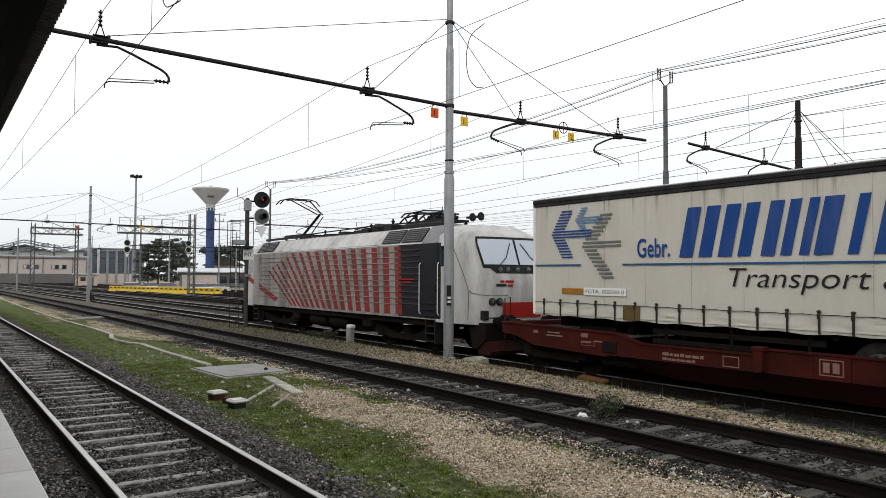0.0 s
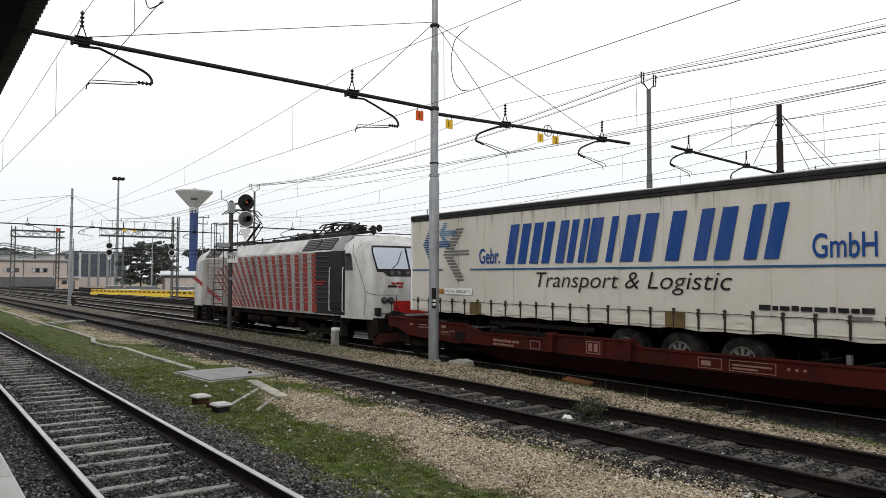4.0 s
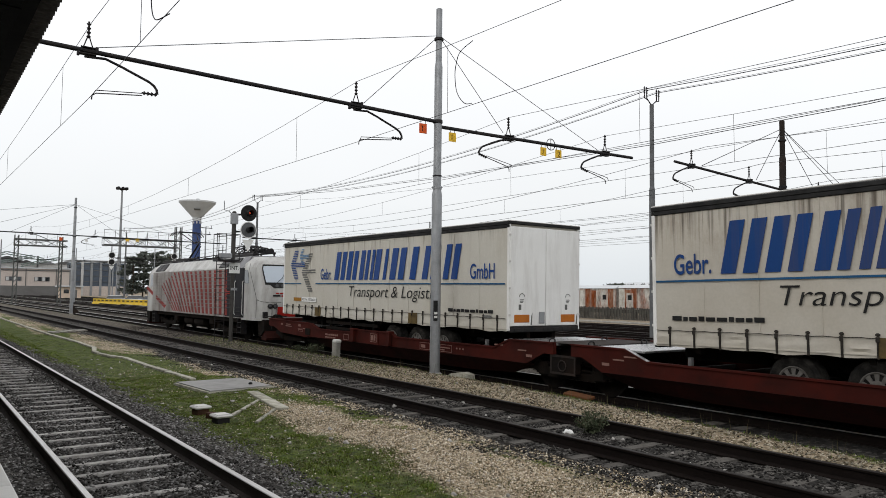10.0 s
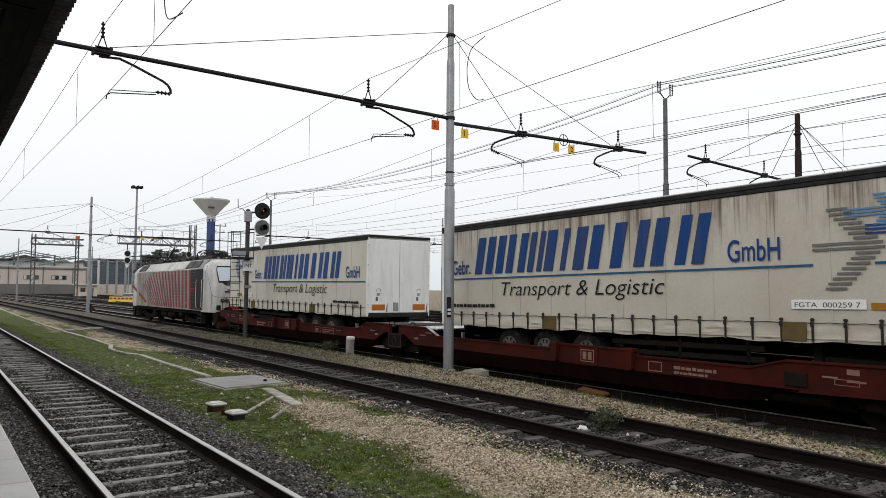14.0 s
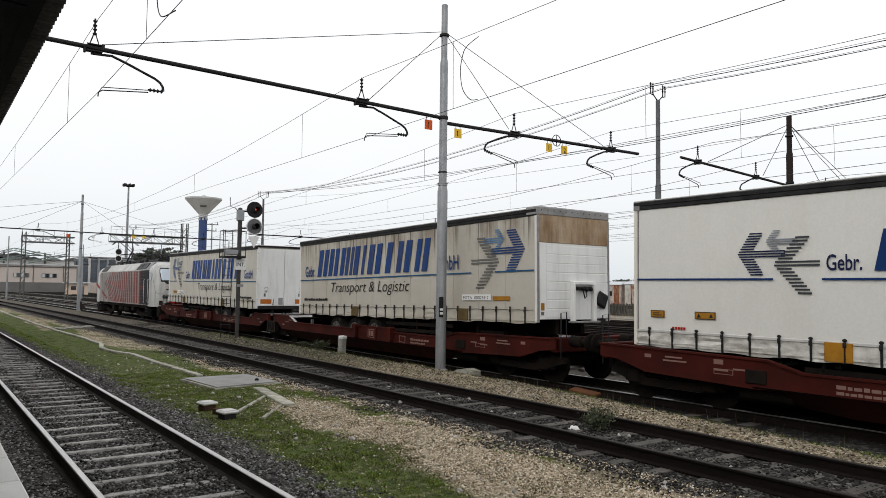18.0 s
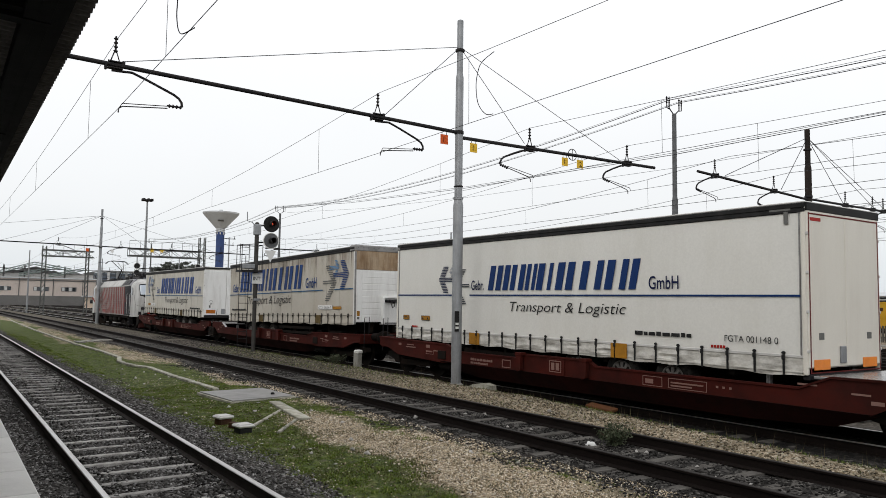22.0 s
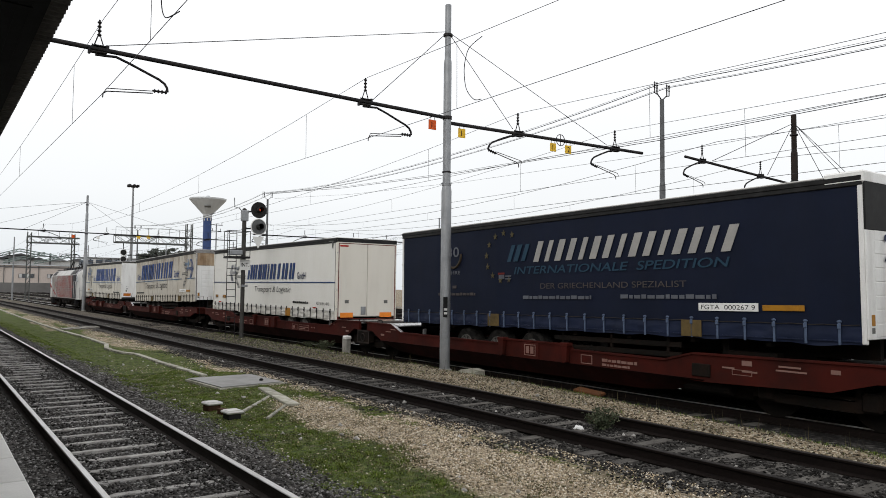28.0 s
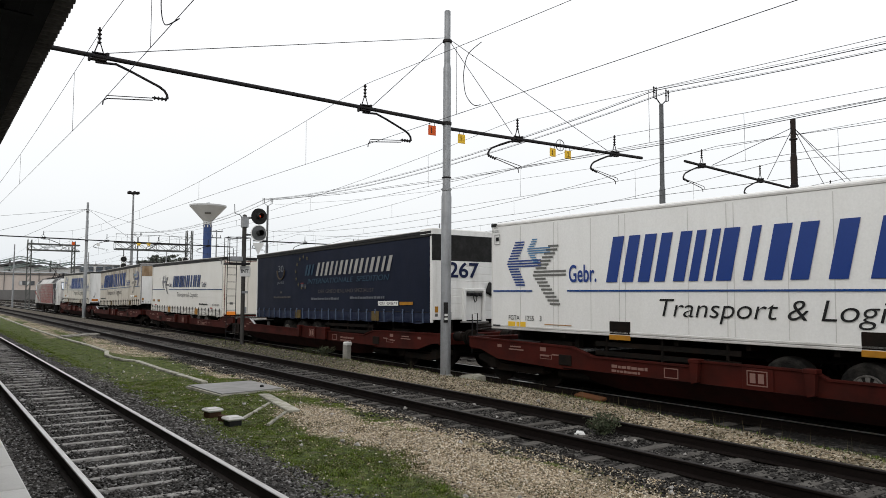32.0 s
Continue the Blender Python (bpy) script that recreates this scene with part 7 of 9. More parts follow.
    for k, x in enumerate((-4.7, -3.9, -2.9, -1.9, -0.6, 0.6, 1.8, 2.6, 3.3)):
        h = (0.16, 0.22, 0.14, 0.3, 0.2, 0.16, 0.34, 0.2, 0.42)[k]
        part("roof_insulator", insulator(Shape(), -0.55, 3.80, 3.82 + h, x, 0.075, 3), DARKSTEEL, l)
    part("roof_drum", Shape().lathe([(0.02, 0.0), (0.26, 0.02), (0.28, 0.22), (0.16, 0.32), (0.02, 0.34)], (2.2, -0.45, 3.80), 14), DARKSTEEL, l)
    part("roof_bar", Shape().tube([(-6.5, -0.35, 4.02), (-2, -0.35, 4.06), (2, -0.35, 4.1), (5, -0.35, 4.05)], 0.025, 6).tube([(-6.5, 0.4, 4.0), (5, 0.4, 4.04)], 0.025, 6), DARKSTEEL, l)
    for x, h in ((-0.4, 0.16), (0.9, 0.14), (1.4, 0.2), (3.0, 0.24), (-1.6, 0.13)):
        part("roof_box", Shape().box(x, x + 0.5, -0.75, -0.3, 3.80, 3.80 + h, 0.02), DARKSTEEL, l)
    part("roof_walkway", Shape().box(-7.0, -2.4, -1.02, -0.95, 3.84, 3.93), DARKSTEEL, l)
    for xb, up in ((-5.1, True), (5.25, False)):
        p = part("pantograph_base", Shape().box(xb - 0.9, xb + 0.9, -0.55, -0.47, 4.0, 4.07).box(xb - 0.9, xb + 0.9, 0.47, 0.55, 4.0, 4.07).box(xb - 0.9, xb - 0.8, -0.5, 0.5, 4.0, 4.07).box(xb + 0.8, xb + 0.9, -0.5, 0.5, 4.0, 4.07), DARKSTEEL, l)
        for x in (-0.8, 0.8):
            for y in (-0.5, 0.5):
                part("base_insulator", insulator(Shape(), y, 3.85, 4.01, xb + x, 0.08, 2), DARKSTEEL, p)
        if up:
            kx, kz, hx, hz = xb + 1.5, 4.88, xb - 0.75, 5.62
            arm = Shape().cyl((xb - 0.1, 0, 4.1), (kx, 0, kz), 0.055, 8).cyl((xb + 0.4, 0.12, 4.1), (kx + 0.12, 0.1, kz - 0.1), 0.025, 6)
            arm.cyl((kx, -0.12, kz), (hx + 0.3, -0.45, hz), 0.028, 6).cyl((kx, 0.12, kz), (hx + 0.3, 0.45, hz), 0.028, 6).cyl((kx + 0.1, 0, kz + 0.05), (hx + 0.3, 0, hz - 0.05), 0.018, 6)
            part("pantograph_arm", arm, DARKSTEEL, p)
            hd = Shape()
            for dx in (-0.2, 0.25):
                hd.tube([(hx + dx, -0.95, hz - 0.18), (hx + dx, -0.75, hz + 0.02), (hx + dx, -0.5, hz + 0.08), (hx + dx, 0.5, hz + 0.08), (hx + dx, 0.75, hz + 0.02), (hx + dx, 0.95, hz - 0.18)], 0.028, 6)
            hd.cyl((hx - 0.25, -0.45, hz + 0.02), (hx + 0.5, -0.45, hz + 0.02), 0.02, 6).cyl((hx - 0.25, 0.45, hz + 0.02), (hx + 0.5, 0.45, hz + 0.02), 0.02, 6)
            part("pantograph_head", hd, DARKSTEEL, p)
        else:
            arm = Shape().cyl((xb - 0.9, 0, 4.12), (xb + 0.9, 0, 4.22), 0.05, 8)
            for y in (-0.45, 0.45):
                arm.cyl((xb + 0.9, y * 0.3, 4.24), (xb - 0.8, y, 4.36), 0.028, 6)
            part("pantograph_arm", arm, DARKSTEEL, p)
            hd = Shape()
            for dx in (-0.95, -0.6):
                hd.tube([(xb + dx, -0.85, 4.20), (xb + dx, -0.7, 4.33), (xb + dx, -0.45, 4.37), (xb + dx, 0.45, 4.37), (xb + dx, 0.7, 4.33), (xb + dx, 0.85, 4.20)], 0.028, 6)
            hd.tube([(xb - 0.95, -0.45, 4.37), (xb - 0.2, -0.45, 4.40), (xb + 0.8, -0.3, 4.32), (xb + 1.1, -0.2, 4.16)], 0.024, 6)
            for k in range(5):
                hd.cyl((xb - 1.1 + 0.5 * k, -0.6, 3.95), (xb - 0.75 + 0.5 * k, -0.35, 4.30), 0.03, 6).cyl((xb - 1.2 + 0.55 * k, -0.55, 4.22), (xb - 0.9 + 0.55 * k, -0.5, 3.9), 0.025, 6)
            hd.tube([(xb - 1.6, -0.5, 4.06), (xb - 1.3, -0.5, 4.22), (xb - 0.4, -0.5, 4.30), (xb + 0.9, -0.5, 4.26), (xb + 1.35, -0.5, 4.05)], 0.03, 6)
            hd.box(xb - 1.2, xb + 1.2, -0.7, -0.4, 3.82, 3.98, 0.03)
            hd.box(xb - 0.25, xb + 0.25, -0.3, 0.3, 4.08, 4.24, 0.03).box(xb + 0.4, xb + 0.85, -0.2, 0.2, 4.08, 4.2, 0.03).cyl((xb - 0.8, -0.35, 4.1), (xb - 0.8, -0.35, 4.3), 0.05, 8).cyl((xb + 0.3, -0.42, 4.1), (xb + 0.3, -0.42, 4.28), 0.05, 8)
            part("pantograph_head", hd, DARKSTEEL, p)
    for x in (7.5, 7.9):
        part("horn", Shape().lathe([(0.03, 0), (0.05, 0.2), (0.13, 0.28)], (x, -0.55, 4.0), 10, "x"), DARKSTEEL, l)
    # noses
    for m in (-1, 1):
        def patch(u0, u1, z0, z1, off, shrink=0.0):
            """A sheet lying on the nose."""
            g = Shape()
            nu, nz = 8, 6
            vs = []
            for a in range(nz + 1):
                z = z0 + (z1 - z0) * a / nz
                for b in range(nu + 1):
                    u = u0 + (u1 - u0) * b / nu
                    u *= 1 - shrink * a / nz
                    x, y = nose(u, z, off)
                    vs.append((x * m, y, z))
            fs = [(a * (nu + 1) + b, a * (nu + 1) + b + 1, (a + 1) * (nu + 1) + b + 1, (a + 1) * (nu + 1) + b) for a in range(nz) for b in range(nu)]
            return g.add(vs, fs)

        cowl = part("dash_cowl", patch(-0.34, 0.34, 2.36, 2.56, 0.018, -0.32), BLACKTRIM, l)
        for v in (-0.28, -0.17, -0.04, 0.10, 0.24):
            part("upper_lamp", Shape().lathe([(0.075, -0.03), (0.075, 0.05), (0.05, 0.055)], (nose(v, 2.46)[0] * m, nose(v, 2.46)[1], 2.46), 12, "x"), LAMPGLASS, cowl)
        sc = part("windscreen_frame", patch(-0.52, 0.52, 2.50, 3.38, 0.022, -0.10), BLACKTRIM, l)
        for u0, u1 in ((-0.49, -0.012), (0.012, 0.49)):
            part("windscreen", patch(u0, u1, 2.60, 3.31, 0.036, -0.09), WINDSCREEN, sc, "windscreen with the sky's reflection in its colour")
        for y in (-0.3, 0.35):
            part("wiper", Shape().tube([(nose(v, z, 0.055)[0] * m, nose(v, z, 0.055)[1], z) for v, z in ((y, 2.52), (y * 0.5, 2.8), (y * 0.2, 3.2))], 0.012, 5), BLACKTRIM, sc)
        part("front_panel", patch(-0.27, 0.27, 1.14, 1.56, 0.025), LOCORED, l, "red lower front panel")
        for y in (-1.0, -0.80, 0.80, 1.0):
            hl = part("headlight", Shape().lathe([(0.105, -0.02), (0.105, 0.05), (0.085, 0.06)], (nose(math.copysign(0.322 if abs(y) < 0.9 else 0.431, y), 1.58)[0] * m, y, 1.58), 14, "x"), BLACKTRIM, l)
            part("lens", Shape().lathe([(0.08, 0.0), (0.08, 0.065), (0.03, 0.07)], (nose(math.copysign(0.322 if abs(y) < 0.9 else 0.431, y), 1.58)[0] * m, y, 1.58), 12, "x"), LAMPGLASS, hl)
        for u0, u1, z0, mt in ((-0.31, -0.25, 2.10, LOCORED), (-0.235, -0.12, 2.10, LOCORED), (-0.37, -0.22, 2.00, INKBLACK), (-0.20, -0.13, 1.99, LOCORED)):
            part("name_bar", patch(u0, u1, z0, z0 + 0.065, 0.022), mt, l)
        part("nose_skirt", Shape().prism([(9.28 * m, 1.0), (9.28 * m, 0.55), (8.9 * m, 0.3), (8.7 * m, 0.3), (8.5 * m, 1.02)], -1.25, 1.25), WAGONDARK, l)
        part("plough", Shape().prism([(9.2 * m, 0.62), (9.45 * m, 0.25), (9.4 * m, 0.15), (8.9 * m, 0.15), (8.9 * m, 0.62)], -1.2, 1.2), PLOUGH, l, "grimy dark red-brown plough")
        buffers(l, 9.28 * m, m, 1.03)
        for y in (-0.55, -0.42, 0.42, 0.55):
            part("brake_hose", Shape().tube([(9.30 * m, y, 0.95), (9.50 * m, y, 0.90), (9.56 * m, y * 0.95, 0.66), (9.46 * m, y * 0.9, 0.50)], 0.028, 6), BLACKTRIM, l)
        part("front_rail", Shape().tube([(9.26 * m, -1.2, 1.14), (9.52 * m, -1.2, 1.16), (9.52 * m, -0.35, 1.16), (9.26 * m, -0.35, 1.14)], 0.018, 6), DARKSTEEL, l)
        for y in (-1.15, 1.15):
            part("cable_socket", Shape().box(9.12 * m - 0.08, 9.12 * m + 0.08, y - 0.10, y + 0.10, 1.08, 1.34, 0.02), DARKSTEEL, l)
        for k in range(4):
            part("step", Shape().box(6.95 * m - 0.22, 6.95 * m + 0.22, -1.48, -1.2, 0.35 + 0.22 * k, 0.38 + 0.22 * k, 0.006), DARKSTEEL, l)
        for xs in (6.71, 7.19):
            part("step_frame", Shape().box(xs * m - 0.02, xs * m + 0.02, -1.47, -1.2, 0.3, 1.05), DARKSTEEL, l)
        bogie(l, 4.9 * m, 2.7, 0.55, 4.2)
        part("sand_box", Shape().box(2.9 * m - 0.3, 2.9 * m + 0.3, -1.35, -0.9, 0.55, 1.0, 0.04), WAGONDARK, l)
    part("underframe", Shape().box(-7.6, 7.6, -1.35, 1.35, 0.80, 1.03, 0.02), WAGONDARK, l)
    for x in (-1.2, 0.5):
        part("air_reservoir", Shape().lathe([(0.05, -0.75), (0.2, -0.72), (0.24, -0.6), (0.24, 0.6), (0.2, 0.72), (0.05, 0.75)], (x, -1.0, 0.62), 14, "x"), WAGONDARK, l)
    part("transformer", Shape().box(-1.9, 1.9, -0.8, 0.8, 0.3, 0.85, 0.05), WAGONDARK, l)
    bars(l, "side_bar", [(5.4, 2.16, 0.75, 0.035), (5.5, 2.07, 0.5, 0.035)], -W - 0.034, LOCORED)
    return l


loco = locomotive()
wagon_one = pocket_wagon()


def copy_vehicle(src):
    made = copy_thing(src, Matrix.Identity(4))
    base = list(src.children_recursive)
    twin = list(made.children_recursive)
    for ws, x, r in list(ROLLING):
        if ws in base:
            ROLLING.append((twin[base.index(ws)], x, r))
    return made


wagon_two = copy_vehicle(wagon_one)
wagon_three = copy_vehicle(wagon_one)

# place along the line before the train moves, and lift of each end
TRAIN = [(loco, -25.05, 0, 0), (wagon_one, 1.95, 0, 0), (wagon_two, 36.95, 0, 0), (wagon_three, 71.9, 0, 0),
         (T1, -6.97, 0.03, -0.03), (T2, 11.2, -0.10, 0.12), (T3, 27.79, 0.02, -0.02), (T4, 46.13, -0.10, 0.08), (T5, 62.68, 0.0, 0.0)]


# ---- small things beside the near lines ----
lid = thing("manhole_lid", "large damp concrete cover slab lying in the grass", "cover slab", pose(-16.72, 5.83, -0.135, 0, 0, 3))
part("slab", Shape().prism([(-0.98, -0.78), (0.95, -0.72), (0.74, 0.78), (-1.0, 0.76)], -0.06, 0.025, "z"), SLABTOP, lid)
part("rim", Shape().prism([(-1.03, -0.83), (1.0, -0.77), (0.79, 0.83), (-1.05, 0.81)], -0.16, 0.0, "z"), MOSSYSTONE, lid)
part("lifting_eye", Shape().lathe([(0.045, 0), (0.05, 0.03), (0.02, 0.05)], (0.35, 0.45, 0.025), 8), BLACKTRIM, lid)
for x, y, tn in ((-13.55, 4.28, 8), (-12.45, 4.28, 5)):
    bx = thing("junction_box", "small trackside box with pale lid on a dark base", "junction box", pose(x, y, -0.24, 0, 0, tn), group="trackside boxes")
    part("base", Shape().box(-0.12, 0.12, -0.12, 0.12, 0, 0.13, 0.02), BLACKBOX if tn == 5 else BRICKBOX, bx)
    part("lid", Shape().box(-0.155, 0.155, -0.15, 0.15, 0.12, 0.17, 0.02), WHITEBOX, bx, "pale grey lid")
    part("lid_plate", Shape().box(-0.12, 0.12, -0.115, 0.115, 0.17, 0.18, 0.005), WHITEBOX, bx)
tagged(part("rusty_stub", Shape().box(-0.09, 0.09, -0.06, 0.06, 0, 0.12, 0.01), BRICKBOX), "rusty brown stub between the boxes", "stub").matrix_basis = pose(-13.0, 4.3, -0.24, 0, 0, 15)
strip = thing("trough_strip", "narrow concrete trough covers laid in the grass", "trough")
for i in range(4):
    o = part("cover_slab", Shape().box(-0.30, 0.30, -0.12, 0.12, -0.05, 0.005, 0.012), MOSSYSTONE, strip)
    o.matrix_basis = pose(-15.1 + 0.62 * i, 5.92 - 0.09 * i, -0.13, 0, 0, -8)
for (xa, ya), (xb, yb) in (((-12.75, 4.55), (-14.35, 5.70)), ((-12.0, 4.75), (-13.0, 5.45))):
    n = 3
    for i in range(n):
        t = (i + 0.5) / n
        o = part("edge_strip", Shape().box(-0.28, 0.28, -0.03, 0.03, -0.05, 0.0, 0.01), MOSSYSTONE, strip)
        o.matrix_basis = pose(xa + (xb - xa) * t, ya + (yb - ya) * t, -0.15, 0, 0, math.degrees(math.atan2(yb - ya, xb - xa)))
duct = thing("cable_trough", "line of pale concrete trough covers along the grass", "trough", kind="structure")
slab_me = Shape().box(-0.49, 0.49, -0.075, 0.075, -0.06, 0.01, 0.012).mesh("cover_slab", MOSSYSTONE)
run = [(-18.2, 5.56), (-22.3, 5.44), (-24.9, 5.46), (-25.8, 5.2), (-27.0, 5.08), (-28.2, 5.12), (-29.8, 5.42), (-33.6, 5.42), (-40.0, 5.17), (-46.0, 5.09), (-58.0, 5.0), (-77.5, 5.06), (-92.0, 5.3)]
for (xa, ya), (xb, yb) in zip(run, run[1:]):
    n = max(1, round(math.hypot(xb - xa, yb - ya)))
    for k in range(n):
        t = (k + 0.5) / n
        x = xa + (xb - xa) * t
        o = part("cover_slab", slab_me, None, duct)
        o.matrix_basis = pose(x, ya + (yb - ya) * t + 0.02 * noise.noise(Vector((x, 0, 2))), -0.125 + 0.01 * noise.noise(Vector((x * 3, 0, 0))), 0, 0, math.degrees(math.atan2(ya - yb, xa - xb)) + 3 * noise.noise(Vector((x * 2.3, 1, 0))))
rng = random.Random(5)
for i in range(6):
    o = tagged(part("concrete_slab", Shape().box(-0.62, 0.62, -0.16, 0.16, 0, 0.07, 0.012), CONCRETE), "flat pale concrete slab lying in the gravel", "concrete slab", "loose concrete slabs")
    o.matrix_basis = pose(-40.9 - 0.40 * i, 5.55 + 0.41 * i, -0.17, 0, 0, rng.uniform(-4, 10))
post = thing("marker_post", "short pale concrete marker post between tracks", "marker post", pose(-22.0, 11.35, -0.10, 0, 2, 4))
part("post", Shape().box(-0.13, 0.13, -0.10, 0.10, -0.2, 0.50, 0.03), CONCRETE, post)
part("cap", Shape().box(-0.10, 0.15, -0.11, 0.11, 0.44, 0.56, 0.03), WHITEBOX, post)
tagged(part("timber_offcut", Shape().box(-0.40, 0.40, -0.10, 0.10, 0, 0.06, 0.012), mat("orange_timber", (0.10, 0.042, 0.018), 0.8, 0, (0.05, 0.023, 0.012), 4, 0.8, 40, 0.2, stretch=(0.5, 4, 4))), "orange-brown timber board on the gravel", "board").matrix_basis = pose(-11.1, 11.45, -0.13, 14, 2, -4)


def leaves(name, material, parent, points, size, rnd, flat=0.0):
    """Small bent leaves at many points, as one mesh."""
    n = len(points)
    ps = np.array(points)
    rs = np.array([[rnd.gauss(0, 1) for _ in range(6)] for _ in range(n)])
    u = rs[:, :3] / np.linalg.norm(rs[:, :3], axis=1, keepdims=True)
    w = np.cross(u, rs[:, 3:])
    w /= np.linalg.norm(w, axis=1, keepdims=True)
    s = size * (0.6 + 0.8 * np.abs(np.sin(np.arange(n) * 12.9898)))[:, None]
    vs = np.stack([ps - u * s, ps + w * s * 0.5, ps + u * s, ps - w * s * 0.5], 1).reshape(-1, 3)
    me = bpy.data.meshes.new(name)
    me.from_pydata(vs.tolist(), [], [(4 * i, 4 * i + 1, 4 * i + 2, 4 * i + 3) for i in range(n)])
    me.materials.append(material)
    return part(name, me, None, parent)


def shrub(x, y, z, r, h, n, label, seed):
    rnd = random.Random(seed)
    b = thing("shrub", label, "shrub", pose(x, y, z))
    st = Shape()
    pts = []
    for k in range(14):
        a, e = rnd.uniform(0, 6.28), rnd.uniform(0.2, 1.0)
        tip = (r * e * math.cos(a), r * e * math.sin(a), h * rnd.uniform(0.6, 1.0))
        st.tube([(0, 0, 0), (tip[0] * 0.5, tip[1] * 0.5, tip[2] * 0.65), tip], 0.006, 4)
        for j in range(n // 14):
            t = rnd.uniform(0.2, 1.05)
            pts.append((tip[0] * t + rnd.gauss(0, 0.045), tip[1] * t + rnd.gauss(0, 0.045), tip[2] * t ** 0.8 + rnd.gauss(0, 0.03)))
    part("stems", st, BARK, b)
    leaves("leaves", BUSH, b, pts, 0.022, rnd)
    return b


shrub(-8.25, 8.80, -0.20, 0.31, 0.33, 1300, "grey-green weed bush growing between the rails", 3)
shrub(-22.9, 10.95, -0.08, 0.38, 0.34, 700, "low brown-green weed beside the track", 8)
shrub(-24.6, 11.2, -0.08, 0.25, 0.2, 300, "low brown-green weed beside the track", 9)
rag = Shape()
rows_n, seg = 4, 11
rag_pts = [(0.11 * math.cos(math.pi * i / 2 / rows_n) * rng.uniform(0.75, 1.15) * math.cos(2 * math.pi * k / seg), 0.07 * math.cos(math.pi * i / 2 / rows_n) * rng.uniform(0.75, 1.15) * math.sin(2 * math.pi * k / seg), 0.065 * math.sin(math.pi * i / 2 / rows_n) * rng.uniform(0.65, 1.25)) for i in range(rows_n) for k in range(seg)]
rag_faces = [(i * seg + k, i * seg + (k + 1) % seg, (i + 1) * seg + (k + 1) % seg, (i + 1) * seg + k) for i in range(rows_n - 1) for k in range(seg)]
rag.add(rag_pts + [(0.01, 0, 0.055)], rag_faces + [((rows_n - 1) * seg + k, (rows_n - 1) * seg + (k + 1) % seg, rows_n * seg) for k in range(seg)])
tagged(part("litter", rag, WHITEPLATE), "crumpled white litter beside the weed bush", "litter").matrix_basis = pose(-8.52, 8.55, -0.19) @ Matrix.Scale(1.05, 4)
for k in range(14):
    x, q = rng.uniform(-16, -4), rng.choice([rng.uniform(6.6, 7.3), rng.uniform(9.9, 11.0), rng.uniform(4.6, 6.8)])
    s = Shape()
    r = rng.uniform(0.02, 0.045)
    s.lathe([(0.4 * r, -0.4 * r), (r, 0.1 * r), (0.7 * r, 0.65 * r), (0.35 * r, 0.8 * r)], (0, 0, 0), 5)
    tagged(part("pale_stone", s, CONCRETE), "pale loose stone on the gravel", "stone", "loose pale stones").matrix_basis = along(x, q, bed(q, x) + 0.02, rng.uniform(0, 360)) @ pose(0, 0, 0, 12, 20, 0)

# ---- main signal ----
sig = thing("signal", "railway signal with two round heads, ladder and sign board", "signal", pose(-30.0, 10.62, -0.06))
part("post", Shape().lathe([(0.085, -0.2), (0.085, 2.7), (0.09, 2.75), (0.09, 5.36), (0.03, 5.4)], (0, 0, 0), 12), MASTDARK, sig, "dark weathered tubular post")
part("post_cap", Shape().box(-0.13, 0.13, -0.12, 0.14, 4.85, 5.3, 0.02), STEEL, sig)
part("top_arm", Shape().tube([(0, -0.05, 5.2), (0, -0.22, 5.38), (0, -0.42, 5.42), (0, -0.44, 5.8)], 0.02, 6), STEEL, sig)
for z, lit in ((5.34, True), (4.63, False)):
    hd = part("signal_head", Shape().lathe([(0.34, 0.0), (0.345, 0.03), (0.33, 0.05), (0.10, 0.06)], (0.12, 0.57, z), 28, "x"), BLACKTRIM if lit else MASTGREY, sig, "black round target" if lit else "grey round target with white rim")
    if not lit:
        part("white_rim", Shape().tube([(0.16, 0.57 + 0.33 * math.cos(k * math.pi / 14), z + 0.33 * math.sin(k * math.pi / 14)) for k in range(29)], 0.022, 6), WHITEPLATE, hd)
    part("hood", Shape().lathe([(0.12, 0.0), (0.13, 0.32), (0.11, 0.32), (0.10, 0.02)], (0.16, 0.57, z), 16, "x"), BLACKTRIM, hd)
    part("lens", Shape().lathe([(0.055, 0.05), (0.04, 0.09), (0.015, 0.10)], (0.16, 0.57, z), 14, "x"), REDLAMP if lit else LAMPGLASS, hd, "red lit lens" if lit else "")
    part("head_arm", Shape().cyl((0, 0, z - 0.1), (0.1, 0.5, z - 0.05), 0.035, 8), DARKSTEEL, sig)
    part("back_box", Shape().box(-0.2, 0.12, 0.42, 0.72, z - 0.2, z + 0.2, 0.03), BLACKTRIM, sig)
part("triangle_plate", Shape().prism([(0.32, 4.22), (0.82, 4.22), (0.57, 3.72)], 0.12, 0.14, "x"), WHITEPLATE, sig, "white downward triangle")
board = part("sign_board", Shape().box(0.13, 0.15, -0.20, 0.25, 2.80, 3.24, 0.008), WHITEPLATE, sig, "white sign board")
lettering("sign_letters", "INT.", INKBLACK, board, facing_end(0.154, -0.15, 2.94), 0.16, 0.35, 0, "black letters", 0.01)
part("plate", Shape().box(0.13, 0.145, -0.1, 0.16, 2.1, 2.2), STEEL, sig)
lad = Shape()
for y in (-0.68, -0.30):
    lad.tube([(0.0, y, 0.0), (0.0, y, 4.45)], 0.016, 6)
for k in range(15):
    lad.cyl((0, -0.68, 0.25 + 0.29 * k), (0, -0.30, 0.25 + 0.29 * k), 0.012, 6)
part("ladder", lad, DARKSTEEL, sig)
cage = Shape()
